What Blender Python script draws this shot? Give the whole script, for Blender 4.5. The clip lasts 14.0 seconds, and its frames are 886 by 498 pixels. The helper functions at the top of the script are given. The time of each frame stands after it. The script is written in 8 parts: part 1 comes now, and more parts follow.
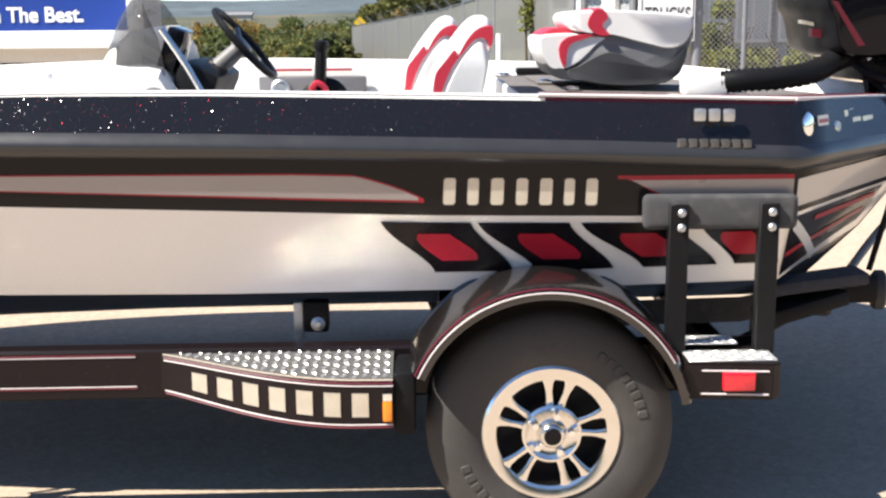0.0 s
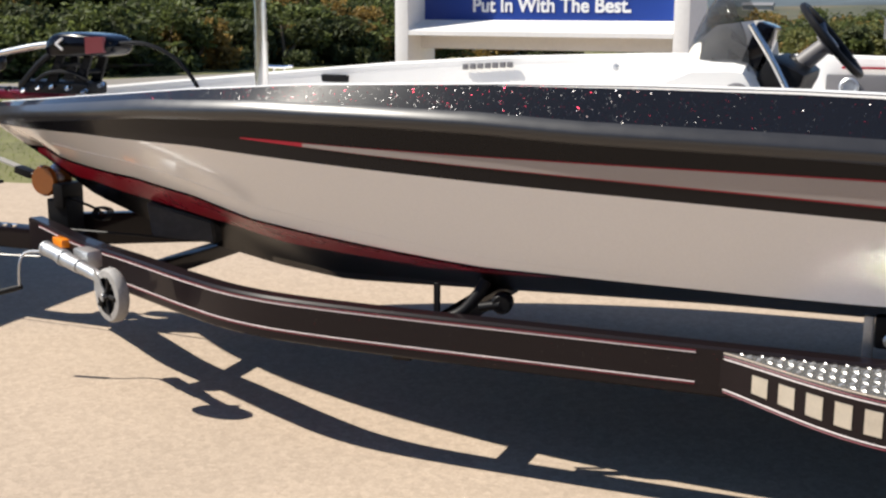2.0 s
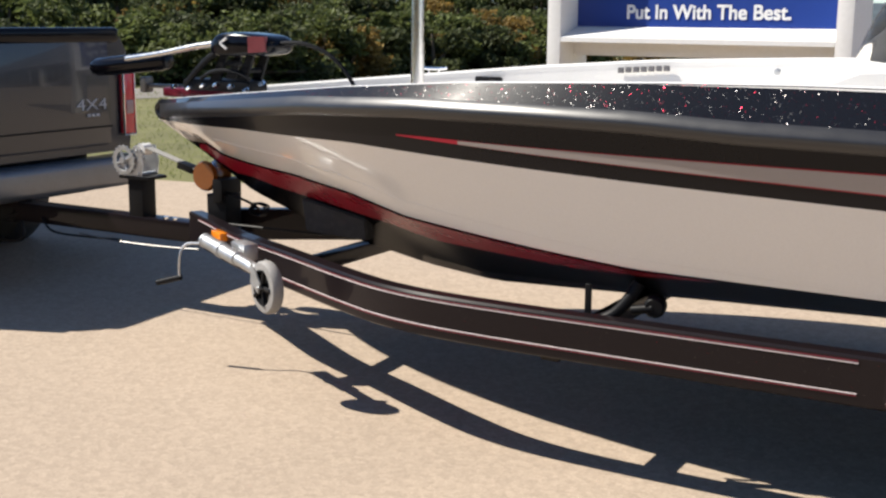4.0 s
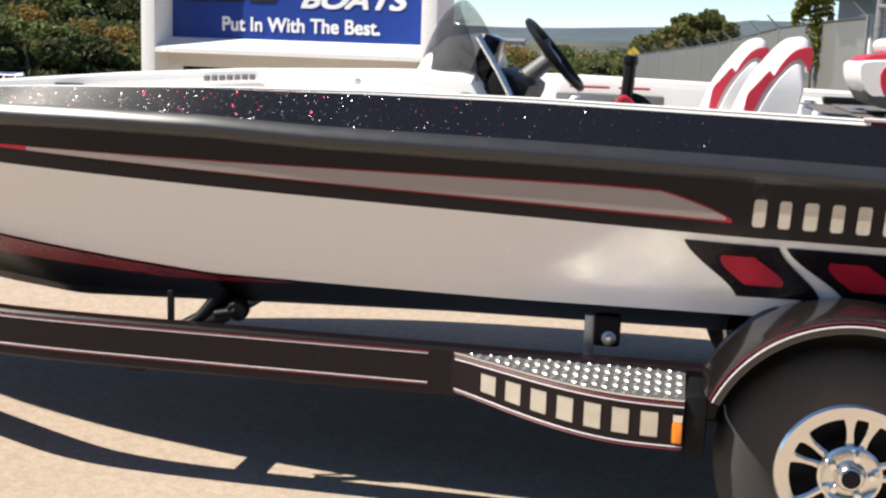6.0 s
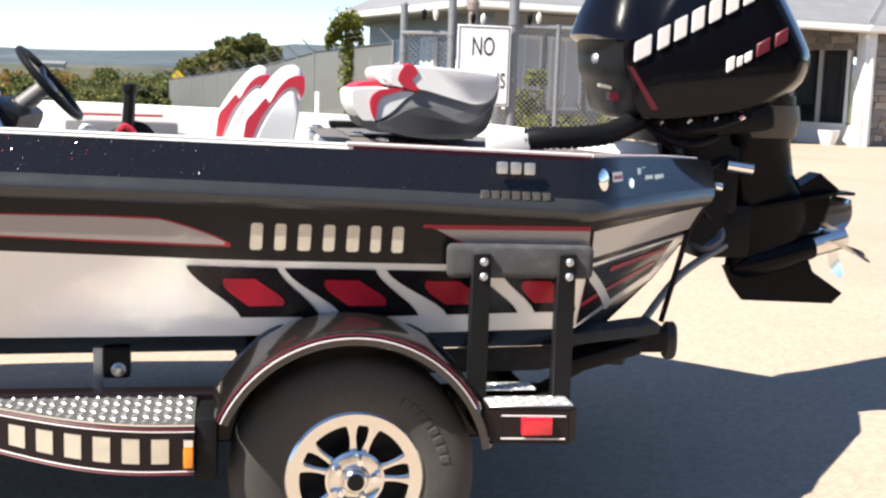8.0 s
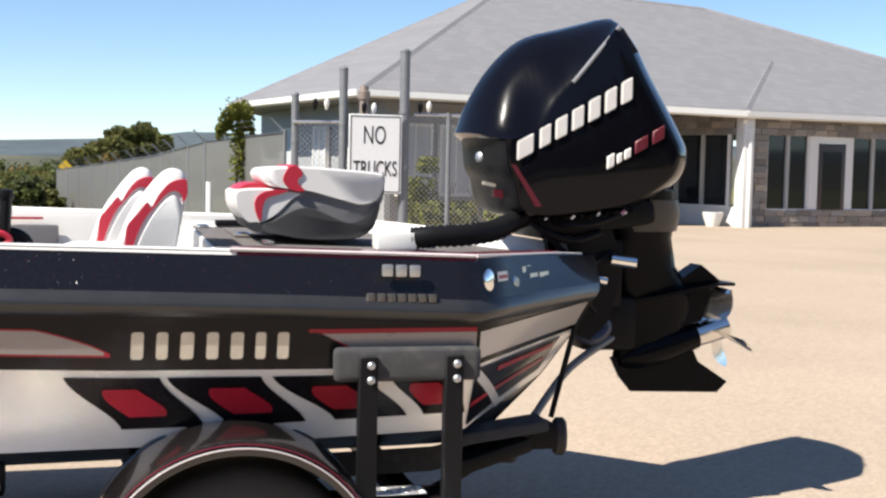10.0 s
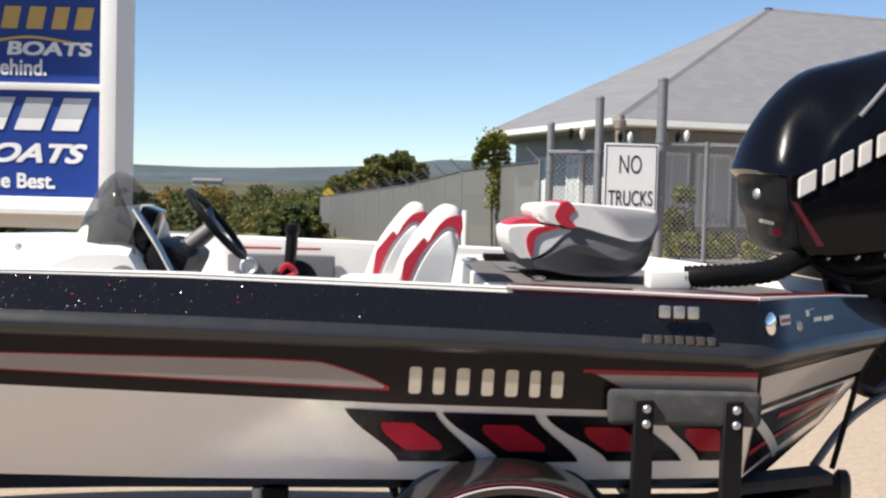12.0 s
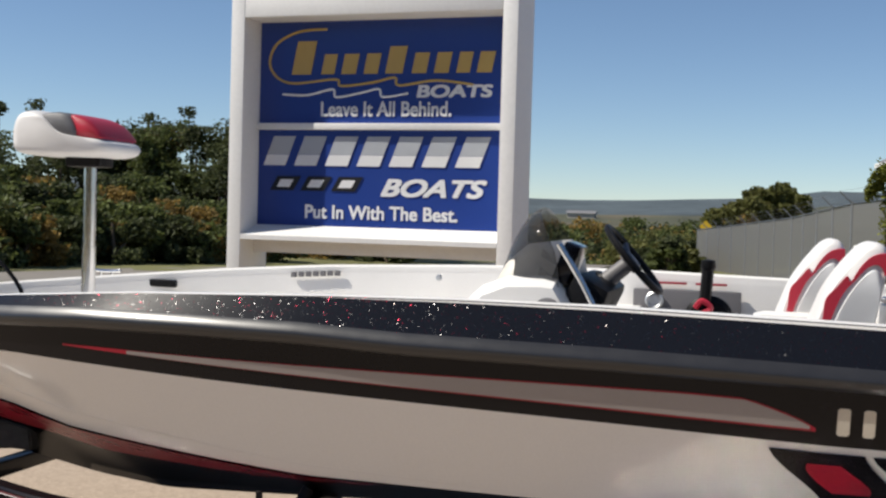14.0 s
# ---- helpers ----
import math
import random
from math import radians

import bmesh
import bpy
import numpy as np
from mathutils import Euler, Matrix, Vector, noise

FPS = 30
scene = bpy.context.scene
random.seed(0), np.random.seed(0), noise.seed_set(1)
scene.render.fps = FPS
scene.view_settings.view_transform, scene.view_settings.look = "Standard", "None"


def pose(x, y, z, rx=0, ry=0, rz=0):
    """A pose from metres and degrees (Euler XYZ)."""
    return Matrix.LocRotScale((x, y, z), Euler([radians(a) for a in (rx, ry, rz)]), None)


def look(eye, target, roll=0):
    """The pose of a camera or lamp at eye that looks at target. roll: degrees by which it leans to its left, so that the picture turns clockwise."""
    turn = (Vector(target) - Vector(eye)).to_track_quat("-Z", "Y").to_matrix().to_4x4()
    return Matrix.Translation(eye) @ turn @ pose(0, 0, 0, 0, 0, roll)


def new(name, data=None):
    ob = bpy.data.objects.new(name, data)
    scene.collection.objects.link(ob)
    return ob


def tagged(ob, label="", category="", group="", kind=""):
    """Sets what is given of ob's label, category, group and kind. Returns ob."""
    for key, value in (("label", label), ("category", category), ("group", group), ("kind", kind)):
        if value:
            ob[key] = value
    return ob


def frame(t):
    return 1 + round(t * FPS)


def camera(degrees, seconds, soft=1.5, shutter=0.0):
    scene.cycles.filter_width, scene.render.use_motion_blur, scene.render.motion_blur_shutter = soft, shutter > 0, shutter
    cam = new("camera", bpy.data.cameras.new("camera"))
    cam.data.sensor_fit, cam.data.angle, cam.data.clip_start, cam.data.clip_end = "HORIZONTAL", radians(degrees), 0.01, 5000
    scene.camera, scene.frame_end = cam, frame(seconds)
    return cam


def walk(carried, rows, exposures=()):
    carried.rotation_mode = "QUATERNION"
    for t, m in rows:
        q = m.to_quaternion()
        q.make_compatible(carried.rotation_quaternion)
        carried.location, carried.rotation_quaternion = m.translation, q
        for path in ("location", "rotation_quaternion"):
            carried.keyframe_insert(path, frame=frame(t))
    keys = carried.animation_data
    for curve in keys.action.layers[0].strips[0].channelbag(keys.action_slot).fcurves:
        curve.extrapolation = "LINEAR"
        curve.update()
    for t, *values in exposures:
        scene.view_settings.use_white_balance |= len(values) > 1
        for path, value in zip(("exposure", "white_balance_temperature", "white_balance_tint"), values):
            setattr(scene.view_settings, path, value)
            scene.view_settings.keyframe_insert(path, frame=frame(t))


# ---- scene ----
cam = camera(41.0, 14.0, soft=2.4)
PATH = [
    (0, (0.046, -0.206, 1.54), (0.089, 1.757, 1.158), -0.5),
    (0.5, (-0.02, -0.207, 1.579), (-0.19, 1.745, 1.177), -0.5),
    (1, (-0.102, -0.211, 1.563), (-0.475, 1.714, 1.169), -0.1),
    (1.5, (-0.159, -0.21, 1.558), (-0.741, 1.662, 1.164), 0.1),
    (2, (-0.177, -0.21, 1.556), (-0.938, 1.597, 1.16), 0.2),
    (2.5, (-0.201, -0.215, 1.553), (-1.083, 1.536, 1.158), 0.3),
    (3.6, (-0.207, -0.220, 1.527), (-1.194, 1.477, 1.145), 0.5),
    (4.8, (-0.212, -0.224, 1.501), (-1.069, 1.545, 1.132), 0.7),
    (5, (-0.189, -0.232, 1.504), (-0.985, 1.566, 1.138), 0.8),
    (5.5, (-0.145, -0.215, 1.489), (-0.738, 1.662, 1.137), 1.5),
    (6, (-0.09, -0.212, 1.486), (-0.471, 1.722, 1.145), 2.0),
    (6.5, (-0.045, -0.214, 1.488), (-0.204, 1.752, 1.157), 2.1),
    (7, (0.006, -0.225, 1.495), (0.055, 1.748, 1.174), 2.2),
    (7.5, (0.047, -0.234, 1.501), (0.267, 1.731, 1.197), 2.0),
    (8, (0.074, -0.256, 1.509), (0.423, 1.694, 1.23), 1.9),
    (8.5, (0.097, -0.277, 1.52), (0.533, 1.659, 1.276), 1.7),
    (8.7, (0.104, -0.281, 1.528), (0.563, 1.652, 1.299), 1.5),
    (9.7, (0.105, -0.257, 1.555), (0.628, 1.667, 1.395), 1.3),
    (10.8, (0.107, -0.232, 1.583), (0.55, 1.717, 1.503), 1.1),
    (11, (0.104, -0.23, 1.585), (0.506, 1.727, 1.503), 1.2),
    (11.5, (0.079, -0.214, 1.589), (0.35, 1.766, 1.502), 1.3),
    (12, (0.032, -0.208, 1.593), (0.137, 1.787, 1.497), 1.5),
    (12.5, (-0.013, -0.206, 1.599), (-0.081, 1.79, 1.498), 1.4),
    (13, (-0.054, -0.221, 1.611), (-0.294, 1.762, 1.517), 1.5),
    (13.5, (-0.098, -0.297, 1.608), (-0.49, 1.663, 1.532), 1.6),
    (14, (-0.109, -0.312, 1.602), (-0.623, 1.62, 1.544), 1.6),
]
EXPOSURES = [(0.0, 1.28), (1.0, 0.95), (2.5, 0.68), (5.0, 0.68), (7.0, 1.10), (8.7, 1.30), (10.8, 0.67), (11.5, 0.72), (12.0, 0.67), (13.0, 0.48), (14.0, 0.20)]
walk(cam, [(t, look(eye, target, roll)) for t, eye, target, roll in PATH], EXPOSURES)

# ---------------------------------------------------------------- light
SUN = Vector((-0.82, -0.315, 1.0)).normalized()
world = bpy.data.worlds.new("sky")
scene.world = world
world.use_nodes = True
wn = world.node_tree
sky = wn.nodes.new("ShaderNodeTexSky")
sky.sky_type = "NISHITA"
sky.sun_disc = False
sky.sun_elevation = math.asin(SUN.z)
sky.sun_rotation = math.atan2(SUN.x, SUN.y)
sky.altitude = 300
sky.air_density, sky.dust_density, sky.ozone_density = 0.75, 0.0, 2.6
wn.nodes["Background"].inputs["Strength"].default_value = 0.09
haze = wn.nodes.new("ShaderNodeMix")
haze.data_type, haze.blend_type = "RGBA", "MULTIPLY"
haze.inputs["Factor"].default_value = 1.0
haze.inputs["B"].default_value = (0.96, 0.985, 1.0, 1)
wn.links.new(sky.outputs[0], haze.inputs["A"])
wn.links.new(haze.outputs["Result"], wn.nodes["Background"].inputs["Color"])
scene.cycles.blur_glossy = 0.0
scene.cycles.sample_clamp_indirect = 0.0
sun_data = bpy.data.lights.new("sun", "SUN")
sun_data.energy, sun_data.angle, sun_data.color = 5.0, radians(0.53), (1.0, 0.94, 0.84)
sun = new("sun", sun_data)
sun.matrix_world = look(SUN * 50, (0, 0, 0))


# ---------------------------------------------------------------- materials
def mat(name, color, rough=0.5, metal=0.0, vary=0.12, scale=8.0, fine=120.0, bump=0.0, coat=0.0, island=0.0, spec=0.5, dirt=None):
    """A surface with colour variation at two scales, fine relief and optional dirt."""
    m = bpy.data.materials.new(name)
    m.use_nodes = True
    t = m.node_tree
    b = t.nodes["Principled BSDF"]
    co = t.nodes.new("ShaderNodeTexCoord")
    n1, n2 = t.nodes.new("ShaderNodeTexNoise"), t.nodes.new("ShaderNodeTexNoise")
    n1.inputs["Scale"].default_value, n2.inputs["Scale"].default_value = scale, fine
    n1.inputs["Detail"].default_value = 5
    for n in (n1, n2):
        t.links.new(co.outputs["Object"], n.inputs["Vector"])
    add = t.nodes.new("ShaderNodeMath")
    t.links.new(n1.outputs["Fac"], add.inputs[0])
    t.links.new(n2.outputs["Fac"], add.inputs[1])
    last = add.outputs[0]
    ramp = t.nodes.new("ShaderNodeMapRange")
    ramp.inputs["From Min"].default_value, ramp.inputs["From Max"].default_value = 0.6, 1.4
    ramp.inputs["To Min"].default_value, ramp.inputs["To Max"].default_value = 1 - vary, 1 + vary
    t.links.new(last, ramp.inputs["Value"])
    value = ramp.outputs[0]
    if island:
        geo, r2, mul = t.nodes.new("ShaderNodeNewGeometry"), t.nodes.new("ShaderNodeMapRange"), t.nodes.new("ShaderNodeMath")
        r2.inputs["To Min"].default_value, r2.inputs["To Max"].default_value = 1 - island, 1 + island
        t.links.new(geo.outputs["Random Per Island"], r2.inputs["Value"])
        mul.operation = "MULTIPLY"
        t.links.new(value, mul.inputs[0])
        t.links.new(r2.outputs[0], mul.inputs[1])
        value = mul.outputs[0]
    vm = t.nodes.new("ShaderNodeVectorMath")
    vm.operation = "SCALE"
    vm.inputs[0].default_value = color
    t.links.new(value, vm.inputs["Scale"])
    out = vm.outputs[0]
    if dirt:
        n3, r3, mx = t.nodes.new("ShaderNodeTexNoise"), t.nodes.new("ShaderNodeMapRange"), t.nodes.new("ShaderNodeMix")
        n3.inputs["Scale"].default_value, n3.inputs["Detail"].default_value = dirt[1], 8
        t.links.new(co.outputs["Object"], n3.inputs["Vector"])
        r3.inputs["From Min"].default_value, r3.inputs["From Max"].default_value = 0.5, 0.75
        r3.inputs["To Max"].default_value = dirt[2]
        t.links.new(n3.outputs["Fac"], r3.inputs["Value"])
        mx.data_type = "RGBA"
        t.links.new(r3.outputs[0], mx.inputs["Factor"])
        t.links.new(out, mx.inputs["A"])
        mx.inputs["B"].default_value = (*dirt[0], 1)
        out = mx.outputs["Result"]
    t.links.new(out, b.inputs["Base Color"])
    rr = t.nodes.new("ShaderNodeMapRange")
    rr.inputs["To Min"].default_value, rr.inputs["To Max"].default_value = max(0.02, rough * 0.8), min(1, rough * 1.2)
    t.links.new(n1.outputs["Fac"], rr.inputs["Value"])
    t.links.new(rr.outputs[0], b.inputs["Roughness"])
    b.inputs["Metallic"].default_value = metal
    b.inputs["Specular IOR Level"].default_value = spec
    b.inputs["Coat Weight"].default_value = coat
    b.inputs["Coat Roughness"].default_value = 0.04
    if bump:
        bp = t.nodes.new("ShaderNodeBump")
        bp.inputs["Strength"].default_value, bp.inputs["Distance"].default_value = min(1, bump), 0.004
        t.links.new(n2.outputs["Fac"], bp.inputs["Height"])
        t.links.new(bp.outputs[0], b.inputs["Normal"])
    return m


def flake_mat(name, color, size=330.0, amount=0.02, coat=0.3):
    """Clear-coated gelcoat with small metal flakes, each tilted its own way."""
    m = mat(name, color, 0.34, 0.0, 0.08, 3, 60, coat=coat, spec=0.06)
    t = m.node_tree
    b = t.nodes["Principled BSDF"]
    co = t.nodes.new("ShaderNodeTexCoord")
    vo = t.nodes.new("ShaderNodeTexVoronoi")
    vo.inputs["Scale"].default_value = size
    t.links.new(co.outputs["Object"], vo.inputs["Vector"])
    sub, sc, geo, add, nrm = (t.nodes.new("ShaderNodeVectorMath"), t.nodes.new("ShaderNodeVectorMath"), t.nodes.new("ShaderNodeNewGeometry"),
                              t.nodes.new("ShaderNodeVectorMath"), t.nodes.new("ShaderNodeVectorMath"))
    sub.operation, sub.inputs[1].default_value = "SUBTRACT", (0.5, 0.5, 0.5)
    sc.operation, sc.inputs["Scale"].default_value = "SCALE", 0.54
    nrm.operation = "NORMALIZE"
    t.links.new(vo.outputs["Color"], sub.inputs[0])
    t.links.new(sub.outputs[0], sc.inputs[0])
    t.links.new(geo.outputs["Normal"], add.inputs[0])
    t.links.new(sc.outputs[0], add.inputs[1])
    t.links.new(add.outputs[0], nrm.inputs[0])
    fl = t.nodes.new("ShaderNodeBsdfPrincipled")
    fl.inputs["Metallic"].default_value, fl.inputs["Roughness"].default_value = 1.0, 0.26
    white = t.nodes.new("ShaderNodeTexWhiteNoise")
    t.links.new(vo.outputs["Color"], white.inputs["Vector"])
    ramp = t.nodes.new("ShaderNodeValToRGB")
    ramp.color_ramp.elements[0].color, ramp.color_ramp.elements[0].position = (0.10, 0.10, 0.10, 1), 0.70
    ramp.color_ramp.elements[1].color, ramp.color_ramp.elements[1].position = (0.20, 0.012, 0.028, 1), 0.74
    t.links.new(white.outputs["Value"], ramp.inputs["Fac"])
    t.links.new(ramp.outputs[0], fl.inputs["Base Color"])
    t.links.new(nrm.outputs[0], fl.inputs["Normal"])
    pick = t.nodes.new("ShaderNodeTexWhiteNoise")
    t.links.new(vo.outputs["Position"], pick.inputs["Vector"])
    lt = t.nodes.new("ShaderNodeMath")
    lt.operation, lt.inputs[1].default_value = "LESS_THAN", amount
    t.links.new(pick.outputs["Value"], lt.inputs[0])
    mix = t.nodes.new("ShaderNodeMixShader")
    t.links.new(lt.outputs[0], mix.inputs["Fac"])
    t.links.new(b.outputs[0], mix.inputs[1])
    t.links.new(fl.outputs[0], mix.inputs[2])
    t.links.new(mix.outputs[0], t.nodes["Material Output"].inputs["Surface"])
    return m


def glass_mat(name, color, rough=0.02, alpha=0.35):
    """Thin tinted pane: part see-through, part glossy."""
    m = mat(name, color, rough, vary=0.05)
    m.node_tree.nodes["Principled BSDF"].inputs["Alpha"].default_value = alpha
    return m


def stone_mat(name, color, joint, sx, sy, spread=0.3):
    m = mat(name, color, 0.85, vary=0.25, scale=3, fine=40)
    t = m.node_tree
    b = t.nodes["Principled BSDF"]
    co, br = t.nodes.new("ShaderNodeTexCoord"), t.nodes.new("ShaderNodeTexBrick")
    mp = t.nodes.new("ShaderNodeMapping")
    mp.inputs["Rotation"].default_value = (radians(90), 0, 0)
    t.links.new(co.outputs["Object"], mp.inputs["Vector"])
    t.links.new(mp.outputs[0], br.inputs["Vector"])
    br.inputs["Color1"].default_value = (*[c * (1 - spread) for c in color], 1)
    br.inputs["Color2"].default_value = (*[min(1, c * (1 + spread)) for c in color], 1)
    br.inputs["Mortar"].default_value = (*joint, 1)
    br.inputs["Scale"].default_value = 1.0
    br.inputs["Brick Width"].default_value, br.inputs["Row Height"].default_value = sx, sy
    br.inputs["Mortar Size"].default_value = 0.008
    t.links.new(br.outputs["Color"], b.inputs["Base Color"])
    bp = t.nodes.new("ShaderNodeBump")
    bp.inputs["Distance"].default_value = 0.02
    t.links.new(br.outputs["Color"], bp.inputs["Height"])
    t.links.new(bp.outputs[0], b.inputs["Normal"])
    return m


WHITE_GEL = mat("white_gelcoat", (0.80, 0.775, 0.735), 0.22, vary=0.03, scale=2, coat=0.6)
DECK_WHITE = mat("white_deck_gelcoat", (0.78, 0.76, 0.73), 0.35, vary=0.04, scale=5, fine=200, bump=0.1)
BLACK_GEL = mat("black_gelcoat", (0.007, 0.006, 0.007), 0.2, vary=0.15, scale=3, coat=0.12, spec=0.16)
BLACK_BOTTOM = mat("black_bottom_gelcoat", (0.004, 0.004, 0.005), 0.20, vary=0.15, scale=3, spec=0.004)
FLAKE = flake_mat("black_metal_flake", (0.008, 0.008, 0.010), 420, 0.040, 0.6)
MAROON = flake_mat("maroon_metal_flake", (0.10, 0.008, 0.018), 500, 0.05)
BOW_RED = mat("deep_red_hull_band", (0.24, 0.007, 0.02), 0.28, vary=0.1, scale=6, spec=0.06)
GREY_STRIPE = mat("silver_grey_decal", (0.30, 0.27, 0.26), 0.3, 0.3, 0.08, 4, 300)
RED_DECAL = mat("red_decal", (0.33, 0.010, 0.026), 0.3, vary=0.1, scale=10, coat=0.08, spec=0.3)
WHITE_DECAL = mat("white_decal", (0.70, 0.68, 0.65), 0.3, vary=0.03)
SILVER_DECAL = mat("brushed_silver_decal", (0.62, 0.58, 0.50), 0.3, 0.6, 0.15, 20, 300)
RUB = mat("black_rub_rail_vinyl", (0.024, 0.024, 0.026), 0.32, vary=0.1, scale=15, coat=0.25)
CARPET = mat("grey_marine_carpet", (0.145, 0.132, 0.128), 0.95, vary=0.25, scale=6, fine=500, bump=0.8)
GREY_PANEL = mat("grey_plastic_panel", (0.13, 0.125, 0.13), 0.5, vary=0.06)
TRAILER = flake_mat("dark_trailer_paint", (0.010, 0.007, 0.008), 500, 0.002)
FENDER = mat("black_fender_gelcoat", (0.012, 0.010, 0.010), 0.22, vary=0.2, scale=5, fine=90, coat=0.9, spec=0.4, dirt=((0.04, 0.038, 0.036), 9, 0.2))
PIN_WHITE = mat("white_pinstripe", (0.62, 0.56, 0.56), 0.4, vary=0.03)
PIN_RED = mat("red_pinstripe", (0.13, 0.008, 0.02), 0.4, vary=0.05)
RUBBER = mat("black_tyre_rubber", (0.042, 0.039, 0.037), 0.75, vary=0.2, scale=12, fine=160, bump=0.25, dirt=((0.09, 0.08, 0.07), 6, 0.35))
BLACK_PLASTIC = mat("black_plastic", (0.009, 0.009, 0.010), 0.45, spec=0.12, vary=0.15, scale=20, fine=200, bump=0.1)
BLACK_GLOSS = mat("black_gloss_paint", (0.003, 0.003, 0.005), 0.14, vary=0.1, coat=0.20, spec=0.12)
ALLOY = mat("polished_aluminium", (0.78, 0.76, 0.73), 0.2, 1.0, 0.05, 20)
CHROME = mat("chrome", (0.9, 0.9, 0.9), 0.06, 1.0, 0.03)
PLATE = mat("diamond_plate_aluminium", (0.86, 0.85, 0.83), 0.085, 0.88, 0.06, 30, 90, bump=0.04)
PLATE_KNURL = mat("worn_tread_lozenge", (0.80, 0.79, 0.77), 0.32, 0.6, 0.06, 30, 300)
GALV = mat("galvanised_steel", (0.55, 0.56, 0.57), 0.42, 0.9, 0.15, 25, 200, bump=0.1)
POST = mat("weathered_grey_post", (0.20, 0.205, 0.215), 0.55, 0.4, 0.15, 10, 120)
BUNK = mat("grey_bunk_carpet", (0.045, 0.046, 0.05), 1.0, vary=0.25, scale=30, fine=700, bump=0.9, dirt=((0.22, 0.21, 0.2), 25, 0.15))
VINYL = mat("white_seat_vinyl", (0.70, 0.68, 0.66), 0.45, vary=0.05, scale=12, fine=400, bump=0.12)
VINYL_RED = mat("red_seat_vinyl", (0.42, 0.02, 0.042), 0.42, vary=0.1, scale=12, fine=400, bump=0.12)
VINYL_DARK = mat("dark_grey_seat_vinyl", (0.045, 0.045, 0.047), 0.5, vary=0.1, scale=12, fine=400, bump=0.15)
VINYL_GREY = mat("grey_seat_vinyl", (0.14, 0.14, 0.145), 0.5, vary=0.1, scale=12, fine=400, bump=0.15)
SMOKE = glass_mat("smoked_acrylic", (0.05, 0.049, 0.047), 0.05, 0.60)
AMBER = mat("amber_lens", (0.85, 0.25, 0.015), 0.2, vary=0.1, coat=0.5)
AMBER_ROLLER = mat("amber_polymer_roller", (0.20, 0.062, 0.010), 0.25, coat=0.3, vary=0.15)
RED_LENS = mat("red_lens", (0.62, 0.015, 0.03), 0.2, vary=0.15, scale=60, coat=0.6)
def grit_mat(name, color):
    """Worn asphalt: broad stains, and pale and dark stones a centimetre or two across."""
    m = mat(name, color, 0.95, vary=0.08, scale=0.7, fine=60, spec=0.08, dirt=([c * 0.72 for c in color], 0.3, 0.45))
    t = m.node_tree
    b = t.nodes["Principled BSDF"]
    old = b.inputs["Base Color"].links[0].from_socket
    co = t.nodes.new("ShaderNodeTexCoord")
    for size, low, high in ((42, 0.925, 1.10), (150, 0.92, 1.09)):
        vo, rg, mx = t.nodes.new("ShaderNodeTexVoronoi"), t.nodes.new("ShaderNodeMapRange"), t.nodes.new("ShaderNodeVectorMath")
        vo.inputs["Scale"].default_value = size
        t.links.new(co.outputs["Object"], vo.inputs["Vector"])
        sep = t.nodes.new("ShaderNodeSeparateColor")
        t.links.new(vo.outputs["Color"], sep.inputs[0])
        rg.inputs["To Min"].default_value, rg.inputs["To Max"].default_value = low, high
        t.links.new(sep.outputs[0], rg.inputs["Value"])
        mx.operation = "SCALE"
        t.links.new(old, mx.inputs[0])
        t.links.new(rg.outputs[0], mx.inputs["Scale"])
        old = mx.outputs[0]
        if size == 42:
            bp = t.nodes.new("ShaderNodeBump")
            bp.inputs["Strength"].default_value, bp.inputs["Distance"].default_value = 0.2, 0.004
            t.links.new(vo.outputs["Distance"], bp.inputs["Height"])
            t.links.new(bp.outputs[0], b.inputs["Normal"])
    t.links.new(old, b.inputs["Base Color"])
    return m


PAVE = grit_mat("beige_worn_asphalt", (0.38, 0.305, 0.236))
ROAD = mat("grey_road_asphalt", (0.20, 0.18, 0.155), 0.9, vary=0.15, scale=0.5, fine=20)
GRASS_SOIL = mat("dry_autumn_grass", (0.135, 0.132, 0.042), 0.95, vary=0.4, scale=0.12, fine=3.0, dirt=((0.16, 0.13, 0.06), 0.05, 0.7))
SIGN_WHITE = mat("white_painted_sign_frame", (0.76, 0.75, 0.73), 0.55, vary=0.05, scale=2, fine=30)
SIGN_BLUE = mat("blue_sign_face", (0.015, 0.045, 0.24), 0.35, vary=0.05, scale=1)
SIGN_GOLD = mat("gold_sign_ink", (0.50, 0.34, 0.10), 0.4, vary=0.06)
SIGN_SILVER = mat("silver_sign_ink", (0.42, 0.44, 0.47), 0.4, vary=0.06)
SIGN_INK = mat("white_sign_ink", (0.75, 0.75, 0.75), 0.4, vary=0.04)
SIGN_BLACK = mat("black_sign_ink", (0.012, 0.012, 0.014), 0.4, vary=0.1)
TRAFFIC_YELLOW = mat("yellow_traffic_sheet", (0.75, 0.48, 0.02), 0.4, vary=0.05)
SHINGLE = stone_mat("grey_roof_shingle", (0.19, 0.187, 0.195), (0.165, 0.163, 0.17), 0.35, 0.14, 0.07)


